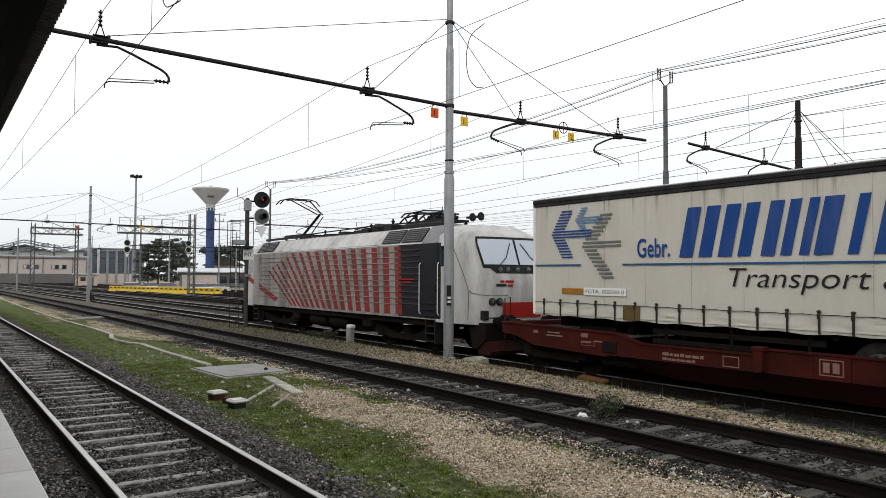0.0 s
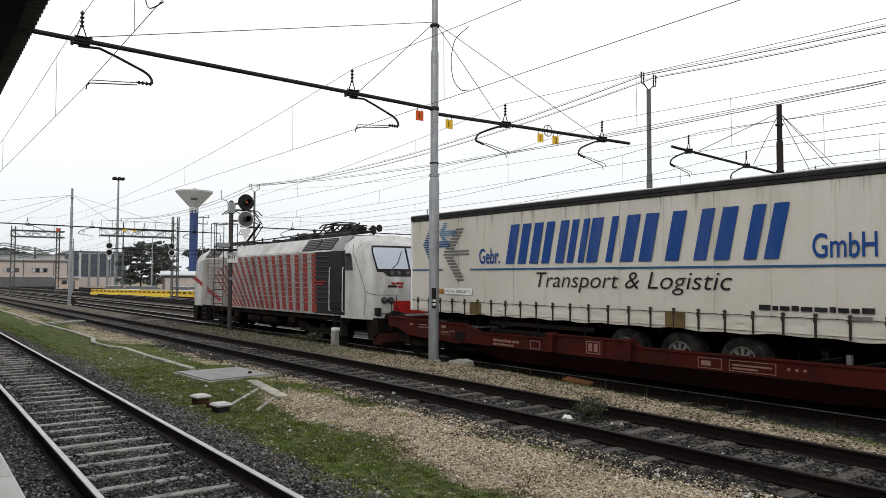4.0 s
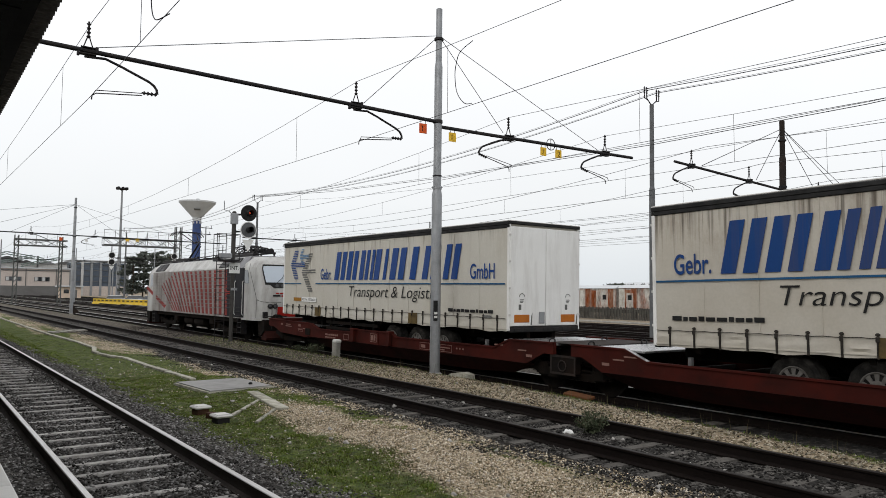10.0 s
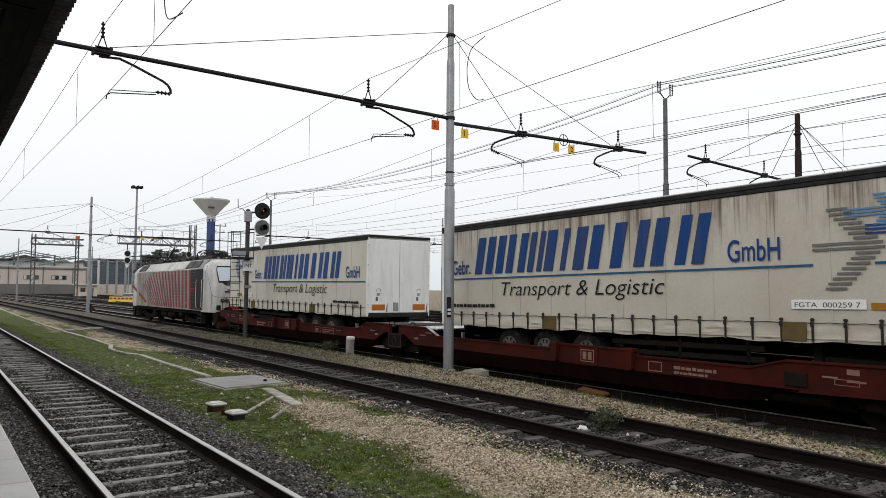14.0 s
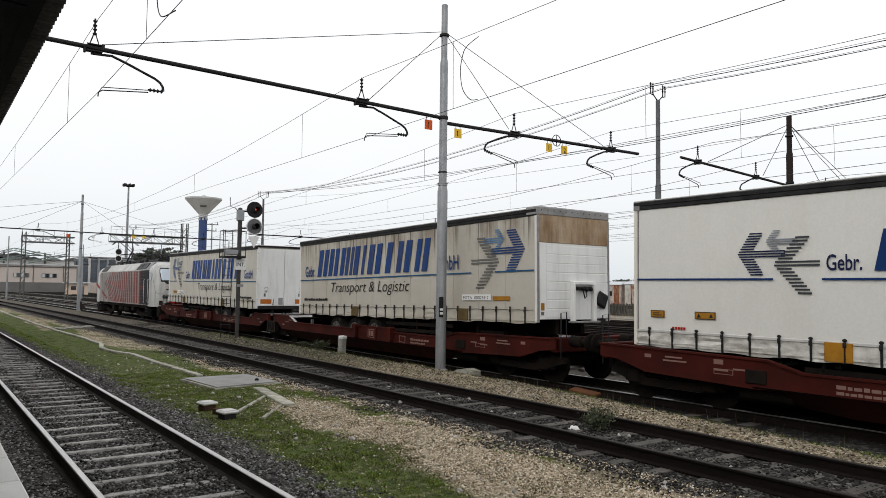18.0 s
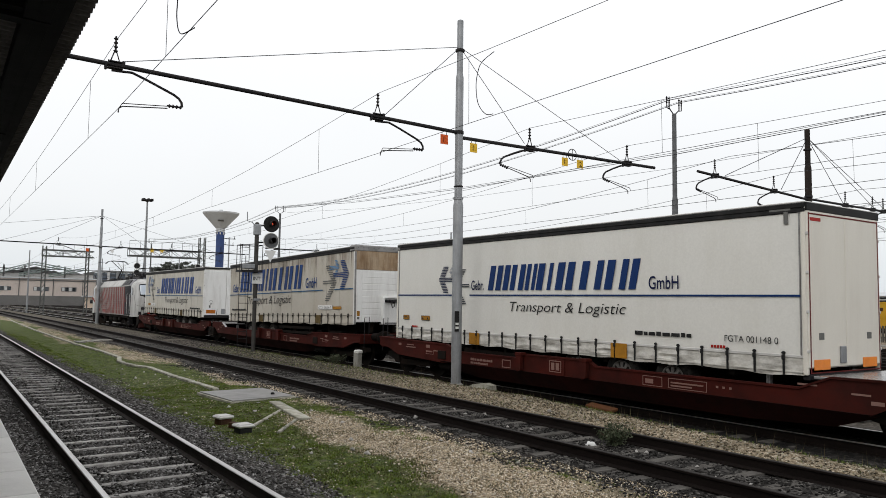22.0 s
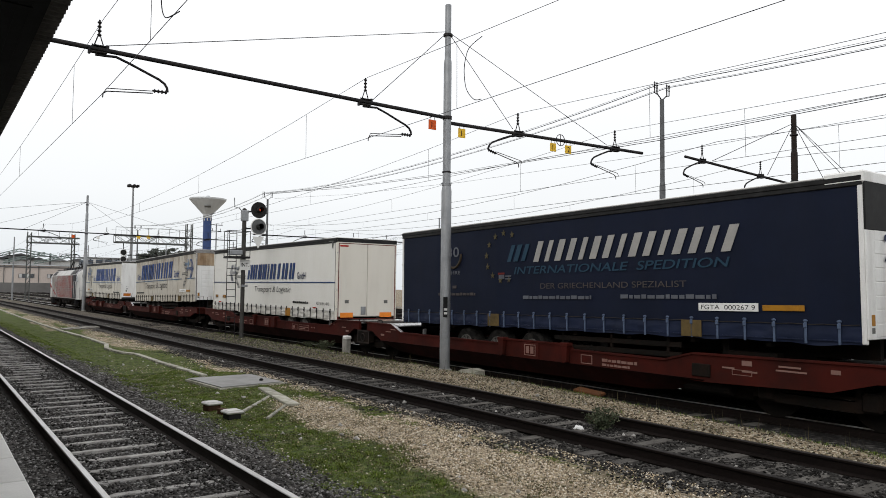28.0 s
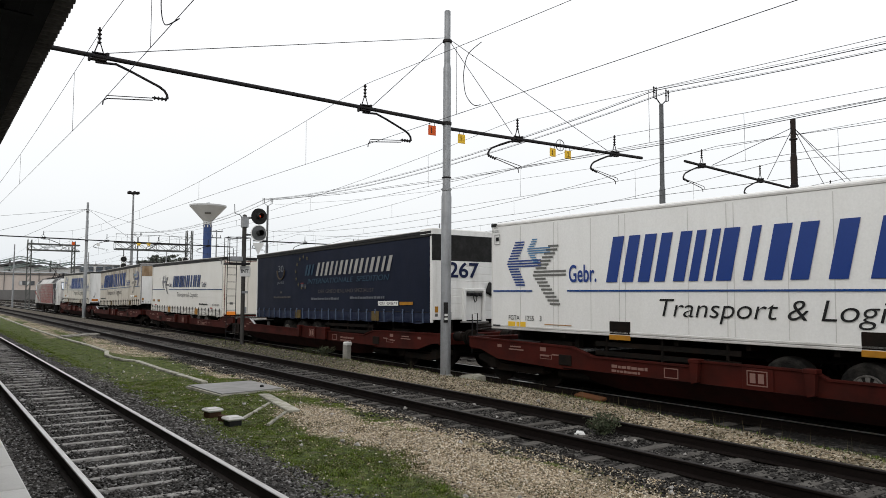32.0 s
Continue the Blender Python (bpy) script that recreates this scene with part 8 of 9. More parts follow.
for z in (3.35, 4.4):
    cage.tube([(-0.3, -0.72, z), (0.35, -0.72, z), (0.35, 0.15, z), (-0.3, 0.15, z), (-0.3, -0.72, z)], 0.016, 6)
for x, y in ((-0.3, -0.72), (0.35, -0.72), (0.35, 0.15), (-0.3, 0.15)):
    cage.cyl((x, y, 3.3), (x, y, 4.4), 0.016, 6)
cage.box(-0.32, 0.36, -0.74, 0.16, 3.28, 3.34)
part("service_cage", cage, DARKSTEEL, sig)
part("relay_box", Shape().box(-0.1, 0.25, -0.62, -0.12, 3.42, 3.62, 0.02), STEEL, sig)


# ---- far down the line ----
def at(az, d):
    return -d * math.cos(radians(az)), d * math.sin(radians(az))


GANTRY = mat("weathered_gantry_steel", (0.11, 0.115, 0.11), 0.7, 0.1, (0.06, 0.06, 0.055), 1, 0.8, 20, 0.1)


def truss(x, y0, y1, z0, z1, posts, label, material=GANTRY):
    g = thing("signal_gantry", label, "gantry", pose(x, 0, 0))
    for dx in (-0.6, 0.6):
        for z in (z0, z1):
            part("chord", Shape().box(dx - 0.09, dx + 0.09, y0, y1, z - 0.09, z + 0.09), material, g)
    n = max(3, int((y1 - y0) / 1.3))
    web = Shape()
    for i in range(n):
        ya, yb = y0 + (y1 - y0) * i / n, y0 + (y1 - y0) * (i + 1) / n
        for dx in (-0.6, 0.6):
            web.cyl((dx, ya, z0), (dx, yb, z1) if i % 2 else (dx, ya, z1), 0.035, 5)
            web.cyl((dx, ya, z1), (dx, yb, z0), 0.03, 5)
        web.cyl((-0.6, ya, z0), (0.6, yb, z0), 0.03, 5)
        web.cyl((0.6, ya, z1), (0.6, ya, z1 + 1.0), 0.025, 5)
    web.cyl((0.6, y0, z1 + 1.0), (0.6, y1, z1 + 1.0), 0.03, 5)
    part("web", web, material, g)
    for y, w in posts:
        ps = Shape()
        top = z1 + (1.9 if w > 0.3 else 0.6)
        for dx in (-w, w):
            for dy in (-w, w):
                ps.box(dx - 0.06, dx + 0.06, y + dy - 0.06, y + dy + 0.06, -0.4, top)
        for k in range(int(top / 0.7)):
            for dx in (-w, w):
                ps.cyl((dx, y - w, 0.7 * k), (dx, y + w, 0.7 * k + 0.7), 0.03, 4)
            for dy in (-w, w):
                ps.cyl((-w, y + dy, 0.7 * k + 0.7), (w, y + dy, 0.7 * k), 0.03, 4)
        part("lattice_post", ps, material, g)
    return g


truss(-125.0, 11.3, 18.3, 8.4, 9.3, [(11.6, 0.25), (17.5, 0.2)], "grey steel signal gantry on lattice posts")
truss(-100.0, 18.7, 27.8, 7.6, 8.5, [(27.9, 0.35)], "long grey signal gantry with one lattice post")
for y in (21.4, 22.6):
    tagged(part("track_sign", Shape().prism([(-0.34, 0.1), (-0.1, 0.12), (0.0, 0.34), (0.1, 0.12), (0.34, 0.1), (0.16, -0.06), (0.2, -0.32), (0.0, -0.16), (-0.2, -0.32), (-0.16, -0.06)], -0.03, 0.03, "x"), SIGNYEL), "yellow star-shaped sign on the gantry", "sign").matrix_basis = pose(-99.3, y, 8.35)
for x, y, z in ((-99.3, 19.65, 5.45), (-99.3, 27.25, 5.6)):
    sg = thing("dwarf_signal", "small black two-lamp signal hung from the gantry", "signal", pose(x, y, z), group="far signals")
    for dz in (0.0, 0.85):
        part("signal_head", Shape().lathe([(0.38, 0), (0.38, 0.06), (0.1, 0.08)], (0, 0, dz), 18, "x"), BLACKTRIM, sg)
        part("rim", Shape().tube([(0.07, 0.38 * math.cos(k * math.pi / 8), dz + 0.38 * math.sin(k * math.pi / 8)) for k in range(17)], 0.035, 5), WHITEPLATE, sg)
    part("triangle_plate", Shape().prism([(-0.3, -0.5), (0.3, -0.5), (0, -1.0)], 0.0, 0.03, "x"), WHITEPLATE, sg)
    part("hanger", Shape().cyl((-0.1, 0, -0.4), (-0.1, 0, 2.2), 0.06, 6).cyl((-0.1, 0, 2.15), (-0.7, 0.1, 2.15), 0.06, 6), DARKSTEEL, sg)

# beige railway building
bld = thing("railway_building", "long low beige building with grey plinth", "building", pose(-279, 0, -0.4))
part("wall", Shape().box(-12, 0, -14, 42, 0, 9.0), WALLBEIGE, bld)
part("plinth", Shape().box(0, 1.5, -16, 42.5, 0, 3.3), WALLGREY, bld)
part("roof", Shape().box(-12.3, 0.4, -14.3, 42.3, 9.0, 9.4), ROOFPALE, bld)
part("parapet", Shape().box(-0.1, 0.2, -14, 42, 8.3, 8.6), ROOFDARK, bld)
for y0 in (23.2, 12.5, 31.5):
    wn_ = part("window", Shape().box(0.0, 0.12, y0, y0 + 4.6 if y0 > 20 else y0 + 3.4, 4.9, 6.3), ROOFDARK, bld)
    for k in range(4):
        part("pane", Shape().box(0.12, 0.16, y0 + 0.15 + 1.1 * k, y0 + 0.95 + 1.1 * k, 5.0, 6.2), WINDOW if k % 2 else WALLWHITE, wn_)
for y0 in (5, 19, 29, 38):
    part("downpipe", Shape().cyl((0.2, y0, 3.3), (0.2, y0, 9.0), 0.12, 6), ROOFDARK, bld)
# sheds with open roof trusses behind
PALEGREEN = mat("pale_green_steel", (0.20, 0.25, 0.23), 0.7, 0, (0.12, 0.15, 0.14), 0.5, 0.8, 6, 0)
shed = thing("works_shed", "grey steel shed with sloping trusses behind the building", "shed", pose(-330, 0, -0.4))
part("wall", Shape().box(-20, 0, 2, 52, 0, 12.5), WALLWHITE, shed)
for k in range(6):
    y = 10 + 7 * k
    part("roof_slope", Shape().prism([(y, 12.3), (y + 3.2, 13.6), (y + 6.6, 12.3)], -20, 0.5, "x"), ROOFDARK if k % 2 else STEEL, shed)
part("hall_roof", Shape().prism([(20, 13), (28, 15.0), (34, 13)], -18, 0, "x"), ROOFDARK, shed)
for k, (ya, za, yb, zb) in enumerate(((14, 11.5, 27, 15.6), (22, 11.0, 36, 14.6), (27, 15.6, 40, 13.4), (32, 10.8, 45, 13.9))):
    ts = Shape().cyl((1.5 + k, ya, za), (1.5 + k, yb, zb), 0.20, 5).cyl((1.5 + k, ya, za + 0.9), (1.5 + k, yb, zb + 0.9), 0.20, 5)
    for i in range(9):
        u, w = i / 9, (i + 1) / 9
        ts.cyl((1.5 + k, ya + (yb - ya) * u, za + (zb - za) * u), (1.5 + k, ya + (yb - ya) * w, za + (zb - za) * w + 0.9), 0.10, 4)
    part("roof_truss", ts, PALEGREEN, shed)
for y in (17, 24, 38):
    part("truss_post", Shape().box(1.2, 1.8, y - 0.3, y + 0.3, 10.5, 15.2), ROOFDARK, shed)
hall = thing("glazed_hall", "dark glazed office building with pale piers", "building", pose(-285, 0, -0.4))
part("glass_wall", Shape().box(-10, 0, 43.5, 62, 3.5, 11.8), CURTAINWALL, hall)
part("base_wall", Shape().box(-10, 0.4, 43.5, 62, 0, 3.5), WALLBEIGE, hall)
for k in range(7):
    part("pier", Shape().box(0, 0.5, 43.5 + 3 * k, 44.3 + 3 * k, 0, 12.2), WALLWHITE if k == 1 else STEEL, hall)
for k in range(4):
    part("mullion", Shape().box(0, 0.2, 43.5, 62, 5.0 + 2 * k, 5.2 + 2 * k), ROOFDARK, hall)
part("roof", Shape().box(-10, 0.6, 43, 62.4, 12.2, 12.7), ROOFPALE, hall)
kx, ky = at(8.6, 212)
kio = thing("kiosk", "small beige hut with flat overhanging roof", "hut", pose(kx, ky, -0.3))
part("wall", Shape().box(-2, 2, -2.4, 2.4, 0, 2.8), KIOSKWALL, kio)
part("roof", Shape().box(-2.6, 2.6, -3.0, 3.0, 2.8, 3.15, 0.05), ROOFPALE, kio)
part("window", Shape().box(2.0, 2.05, -1.6, -0.4, 1.2, 2.2), WINDOW, kio)
part("door", Shape().box(2.0, 2.05, 0.6, 1.5, 0, 2.1), WALLGREY, kio)
# yellow barrier blocks
bar_me = Shape().prism([(-0.3, 0), (0.3, 0), (0.22, 0.30), (0.10, 0.42), (0.10, 0.95), (-0.10, 0.95), (-0.10, 0.5), (-0.22, 0.35)], -0.66, 0.66).mesh("barrier_block", BARRIER)
bar = thing("traffic_barrier", "row of yellow barrier blocks beside the yard", "barrier")
xa, ya, xb, yb = -131.5, 23.8, -99.6, 31.4
n = 24
for i in range(n):
    t = i / (n - 1)
    o = part("barrier_block", bar_me, None, bar)
    o.matrix_basis = pose(xa + (xb - xa) * t, ya + (yb - ya) * t, -0.42, 0, 0, math.degrees(math.atan2(yb - ya, xb - xa)) - 90)
    p = part("slot", Shape().box(0.09, 0.105, -0.4, 0.4, 0.58, 0.76), BLACKTRIM, o)
# cars behind it


def car(x, y, turn, seed):
    c = thing("parked_car", "pale hatchback parked behind the yellow barrier", "car", pose(x, y, -0.42, 0, 0, turn), group="parked cars")
    part("body", Shape().prism([(-2.1, 0.3), (-2.1, 0.85), (-1.9, 0.95), (0.95, 0.98), (1.9, 0.82), (2.1, 0.6), (2.1, 0.3)], -0.85, 0.85), CARPAINT, c)
    part("cabin", Shape().add([(-2.0, -0.8, 0.93), (-2.0, 0.8, 0.93), (1.1, 0.8, 0.95), (1.1, -0.8, 0.95), (-1.6, -0.62, 1.45), (-1.6, 0.62, 1.45), (0.2, 0.62, 1.48), (0.2, -0.62, 1.48)], [(0, 3, 7, 4), (1, 5, 6, 2), (0, 4, 5, 1), (3, 2, 6, 7)]), WINDOW, c)
    part("roof", Shape().box(-1.62, 0.22, -0.63, 0.63, 1.45, 1.5, 0.02), CARPAINT, c)
    for wx in (-1.3, 1.3):
        for wy in (-0.78, 0.78):
            part("wheel", Shape().lathe([(0.05, -0.1), (0.3, -0.1), (0.31, 0.1), (0.05, 0.1)], (wx, wy, 0.31), 14, "y"), TYRE, c)
    return c


for i, (az, d, tn) in enumerate(((11.8, 132, 70), (13.1, 130, 72), (14.2, 128, 75), (16.3, 118, 72), (17.4, 122, 70))):
    car(*at(az, d), tn, i)
# light mast
lx, ly = at(11.7, 200)
lm = thing("floodlight_mast", "very tall grey floodlight mast", "light mast", pose(lx, ly, -0.4))
part("pole", Shape().lathe([(0.42, 0), (0.2, 27.6)], (0, 0, 0), 10), STEEL, lm)
part("head_ring", Shape().lathe([(0.25, 27.2), (0.9, 27.4), (0.9, 27.6), (0.25, 27.8)], (0, 0, 0), 12), DARKSTEEL, lm)
for k in range(6):
    a = k * math.pi / 3
    part("floodlight", Shape().box(-0.35, 0.35, -0.25, 0.25, -0.35, 0.25, 0.03), DARKSTEEL, lm).matrix_basis = pose(1.1 * math.cos(a), 1.1 * math.sin(a), 27.7, 20, 0, math.degrees(a))
for az, d, h in ((8.9, 150, 6.5), (17.5, 135, 13.6)):
    x, y = at(az, d)
    p = thing("yard_pole", "grey pole with short cross-arms in the yard", "pole", pose(x, y, -0.4))
    part("pole", Shape().lathe([(0.16, 0), (0.10, h)], (0, 0, 0), 8), STEEL, p)
    for k in range(2 if h > 10 else 1):
        part("cross_arm", Shape().box(-0.06, 0.06, -1.1 + 0.25 * k, 1.1 - 0.25 * k, h - 0.3 - 1.1 * k, h - 0.18 - 1.1 * k), DARKSTEEL, p)
        for s in (-1, 1):
            part("insulator", insulator(Shape(), s * (0.95 - 0.25 * k), h - 0.2 - 1.1 * k, h + 0.25 - 1.1 * k, 0, 0.08, 3), DARKSTEEL, p)
# water tower
wx, wy = at(16.85, 230)
wt = thing("water_tower", "blue-shafted water tower with white conical tank", "water tower", pose(wx, wy, -0.4))
part("shaft", Shape().lathe([(1.2, 0), (1.2, 23.2)], (0, 0, 0), 24), TOWERBLUE, wt, "blue shaft")
part("tank", Shape().lathe([(1.25, 23.0), (1.3, 24.0), (5.3, 28.4), (5.35, 28.8), (0.6, 29.3), (0.5, 29.7), (0.05, 29.8)], (0, 0, 0), 32), TOWERWHITE, wt, "white conical tank")
for k in range(5):
    a = math.pi * (-0.6 + 0.25 * k)
    part("port", Shape().box(1.18, 1.32, -0.18, 0.18, 22.2, 22.9), WALLWHITE, wt).matrix_basis = pose(0, 0, 0, 0, 0, math.degrees(a))
part("emblem", Shape().box(-0.05, 0.05, -0.9, 0.9, -0.3, 0.3), INKGREY, wt).matrix_basis = pose(3.55, -1.1, 26.1, 0, 41, -17)
# low depot building
dx, dy = at(17.2, 165)
dep = thing("depot_building", "low grey depot building with pale sheet roof", "building", pose(dx, dy, -0.4, 0, 0, -16))
part("wall", Shape().box(-5, 0, -7, 9, 0, 3.4), WALLGREY, dep)
part("roof", Shape().prism([(-5.6, 3.4), (0.7, 3.4), (0.7, 3.6), (-2.5, 4.4), (-5.6, 3.7)], -7.5, 9.5), ROOFPALE, dep)
part("bay_door", Shape().box(0, 0.1, -6.5, 0.5, 0.2, 2.9), WALLBEIGE, dep)
for k in range(4):
    part("window", Shape().box(0, 0.1, 1.2 + 1.9 * k, 2.6 + 1.9 * k, 1.2, 2.6), WINDOW, dep)
hx_, hy_ = at(17.9, 260)
ho = thing("house", "house with dark roof half hidden by trees", "house", pose(hx_, hy_, -0.4, 0, 0, -20))
part("wall", Shape().box(-5, 5, -6, 6, 0, 6.5), WALLWHITE, ho)
part("roof", Shape().prism([(-7, 6.3), (7, 6.3), (0, 9.6)], -6, 6, "x"), ROOFDARK, ho)


def tree(x, y, z, h, spread, seed, label, flat=False, n=2600):
    """flat: an umbrella crown; else a cedar with open, level layers of boughs."""
    rnd = random.Random(seed)
    t = thing("tree", label, "tree", pose(x, y, z), group="")
    part("trunk", Shape().tube([(0, 0, 0), (0.15, 0.1, h * 0.4), (-0.1, 0.1, h * 0.95)], 0.016 * h, 7), BARK, t)
    lim, pts = Shape(), []
    many = 16 if flat else 30
    for k in range(many):
        a = rnd.uniform(0, 6.28)
        f = rnd.uniform(0.62, 0.95) if flat else 0.14 + 0.84 * k / many
        reach = spread * (rnd.uniform(0.5, 1.0) if flat else (1.12 - f) ** 0.7 * rnd.uniform(0.55, 1.25))
        tip = (reach * math.cos(a), reach * math.sin(a), h * (0.86 + 0.1 * rnd.random()) if flat else h * (f + rnd.uniform(-0.02, 0.05)))
        lim.tube([(0, 0, h * f * (0.75 if flat else 0.98)), (tip[0] * 0.5, tip[1] * 0.5, (tip[2] + h * f) * 0.5), tip], 0.005 * h, 4)
        for j in range(n // many):
            u = rnd.uniform(0.25, 1.1)
            pts.append((tip[0] * u + rnd.gauss(0, spread * 0.10), tip[1] * u + rnd.gauss(0, spread * 0.10), h * f * (1 - u) * 0.98 + tip[2] * u + rnd.gauss(0, h * (0.02 if flat else 0.013))))
    part("limbs", lim, BARK, t)
    leaves("crown", LEAF, t, pts, h * (0.034 if flat else 0.026), rnd)
    return t


for i, (az, d, h, sp) in enumerate(((12.6, 190, 10.6, 4.4), (13.3, 196, 11.8, 4.8), (14.2, 188, 11.6, 4.6), (15.0, 200, 11.4, 4.6), (18.6, 235, 11.5, 6.0), (19.4, 228, 10.0, 6.0), (20.4, 240, 10.5, 6.5), (17.4, 250, 12.5, 5.0))):
    tree(*at(az, d), -0.4, h, sp, 20 + i, "dark green conifer beyond the yard" if i < 4 else "dark green tree beyond the yard", i >= 4)
for i, (az, d, h, sp) in enumerate(((54.0, 140, 6.5, 2.0), (51.9, 150, 4.9, 2.4), (50.2, 150, 4.9, 2.6), (52.6, 140, 6.5, 2.4), (61.0, 120, 6.0, 1.2), (48.6, 150, 5.0, 2.4))):
    tree(*at(az, d), -0.4, h, sp, 50 + i, "dark umbrella pine behind the wagons", True, 620)

# ---- beyond the yard ----
fen = thing("picket_fence", "grey mossy concrete picket fence along the yard", "fence", kind="structure")
pk = Shape()
x = -10.0
rng = random.Random(11)
while x > -66:
    h = 0.90 + rng.uniform(-0.05, 0.05)
    y = 56.3 + bend(x)
    pk.prism([(x - 0.06, -0.3), (x + 0.06, -0.3), (x + 0.06 + rng.uniform(-0.02, 0.02), h - 0.06), (x + rng.uniform(-0.02, 0.02), h), (x - 0.06, h - 0.06)], y - 0.03, y + 0.03)
    x -= 0.19
ob = part("pickets", pk, FENCE, fen)
ob["kind"] = "stuff"
for z in (0.05, 0.55):
    part("fence_rail", Shape().tube([(-10 - 5 * i, 56.38 + bend(-10 - 5 * i), z) for i in range(12)], 0.05, 4), FENCE, fen)
for i in range(18):
    part("fence_post", Shape().box(-0.08, 0.08, -0.08, 0.08, -0.4, 0.92, 0.01), FENCE, fen).matrix_basis = along(-10 - 3.1 * i, 56.45, 0)
curb = Shape().tube([(-5 - 6 * i, 50.6 + bend(-5 - 6 * i), -0.36) for i in range(16)], 0.15, 6)
tagged(part("concrete_kerb", curb, CONCRETE), "pale concrete kerb along the yard edge", "kerb", kind="structure")


def van(x0, x1, q, top, material, label, details):
    v = thing("goods_van", label, "goods van", along((x0 + x1) / 2, q, -0.3), group="old vans behind the fence")
    L2 = abs(x1 - x0) / 2
    part("body", Shape().box(-L2, L2, -1.3, 1.3, 0.9, top - 0.35, 0.02), material, v)
    part("roof", Shape().prism([(-1.42, top - 0.36), (-1.0, top - 0.1), (0, top), (1.0, top - 0.1), (1.42, top - 0.36)], -L2 - 0.1, L2 + 0.1, "x"), ROOFPALE, v, "pale curved roof")
    part("underframe", Shape().box(-L2, L2, -1.1, 1.1, 0.55, 0.92), WAGONDARK, v)
    for k in range(int(L2 * 2 / 1.6)):
        part("stanchion", Shape().box(-L2 + 0.8 + 1.6 * k, -L2 + 0.88 + 1.6 * k, -1.36, -1.29, 0.9, top - 0.36), material, v)
    if material is RUSTVAN:
        wd = 0.8
        for k in range(int(L2 * 2 / wd)):
            if (k * 7 + int(L2 * 10)) % 5 in (0, 2, 3):
                part("side_panel", Shape().box(-L2 + 0.06 + wd * k, -L2 - 0.02 + wd * (k + 1), -1.335, -1.29, 0.98, top - 0.42 - 0.15 * (k % 2)), RUSTPANEL if k % 3 else PEELWHITE, v)
    else:
        for sx, sz, an in ((1.5, 1.7, 0.6), (1.8, 1.9, -0.7), (2.2, 1.75, 0.3), (2.5, 1.6, 1.2), (-0.9, 1.5, 0.9)):
            part("graffiti_stroke", Shape().cyl((sx, -1.31, sz), (sx + 0.4 * math.cos(an), -1.31, sz + 0.4 * math.sin(an)), 0.025, 5), INKGREY, v)
        part("side_door", Shape().box(-2.2, -1.2, -1.33, -1.29, 1.0, 2.7, 0.01), material, v)
    for k in range(details):
        x = -L2 + 1.5 + k * (2 * L2 - 3) / max(1, details - 1)
        dr = part("door", Shape().box(x - 0.45, x + 0.45, -1.345, -1.29, 1.0, 2.6, 0.01), material, v)
        part("door_window", Shape().box(x - 0.25, x + 0.25, -1.36, -1.34, 1.9, 2.4), BLACKTRIM, dr)
    for x in (-L2 + 1.6, L2 - 1.6):
        for y in (-0.75, 0.75):
            part("wheel", Shape().lathe([(0.05, -0.06), (0.45, -0.06), (0.46, 0.06), (0.05, 0.06)], (x, y, 0.46), 14, "y"), WAGONDARK, v)
    return v


van(-60.5, -53.0, 62.0, 3.45, RUSTVAN, "old goods van with peeling white and rust-red paint", 2)
van(-52.6, -46.9, 62.0, 3.5, RUSTVAN, "rusty goods van with broken panels", 2)
van(-46.3, -39.6, 62.0, 3.25, WHITEVAN, "pale blue service van with graffiti", 2)
mc = thing("track_machine", "long yellow railway maintenance machine behind the fence", "maintenance machine", along(-27.5, 62.0, -0.3))
part("body", Shape().prism([(-8.3, 0.9), (-8.3, 1.75), (-7.7, 2.05), (-7.35, 2.45), (-7.2, 2.93), (14, 2.93), (14, 0.9)], -1.35, 1.35), MACHINE, mc)
part("dark_gap", Shape().box(-8.6, 14, -1.2, 1.2, 2.93, 3.08), BLACKTRIM, mc)
cab = part("cab", Shape().box(-10.2, -8.95, -1.3, 1.2, 0.9, 2.12, 0.05), MACHINE, mc)
part("cab_top", Shape().box(-9.6, -8.75, -1.1, 1.1, 2.12, 2.28, 0.03), RUSTPANEL, cab)
part("fuel_box", Shape().box(-10.55, -10.2, -1.1, 0.9, 1.0, 1.6, 0.03), BLACKTRIM, mc)
part("canopy_roof", Shape().prism([(-10.5, 3.12), (-10.1, 3.02), (-7.1, 2.98), (-7.1, 3.2), (-10.2, 3.26)], -1.36, 1.36), MACHINE, mc)
part("roof_hose", Shape().tube([(-10.4 + 0.6 * k, -1.0, 3.26 + 0.03 * math.sin(k * 2.0)) for k in range(41)], 0.085, 6), BLACKTRIM, mc)
for k in range(16):
    part("hose_clamp", Shape().box(-9.9 + 1.5 * k, -9.82 + 1.5 * k, -1.12, -0.88, 3.12, 3.38, 0.01), STEEL, mc)
part("roof_unit", Shape().prism([(-6.0, 3.3), (-5.3, 3.68), (-4.6, 3.72), (-3.7, 3.3)], -0.9, 0.9), MACHINE, mc)
part("unit_arm", Shape().cyl((-5.6, -0.95, 3.72), (-4.3, -0.95, 3.86), 0.06, 6).cyl((-4.3, -0.95, 3.86), (-3.7, -0.95, 3.4), 0.05, 6), RUSTPANEL, mc)
arc = Shape().tube([(-8.75 + 1.35 * math.sin(k * math.pi / 16), -1.30, 2.25 + 0.45 * math.cos(k * math.pi / 16)) for k in range(9)], 0.05, 6)
for k in range(5):
    arc.cyl((-8.7 + 0.22 * k, -1.30, 2.2), (-8.7 + 0.27 * k, -1.30, 2.68 - 0.05 * k), 0.03, 5)
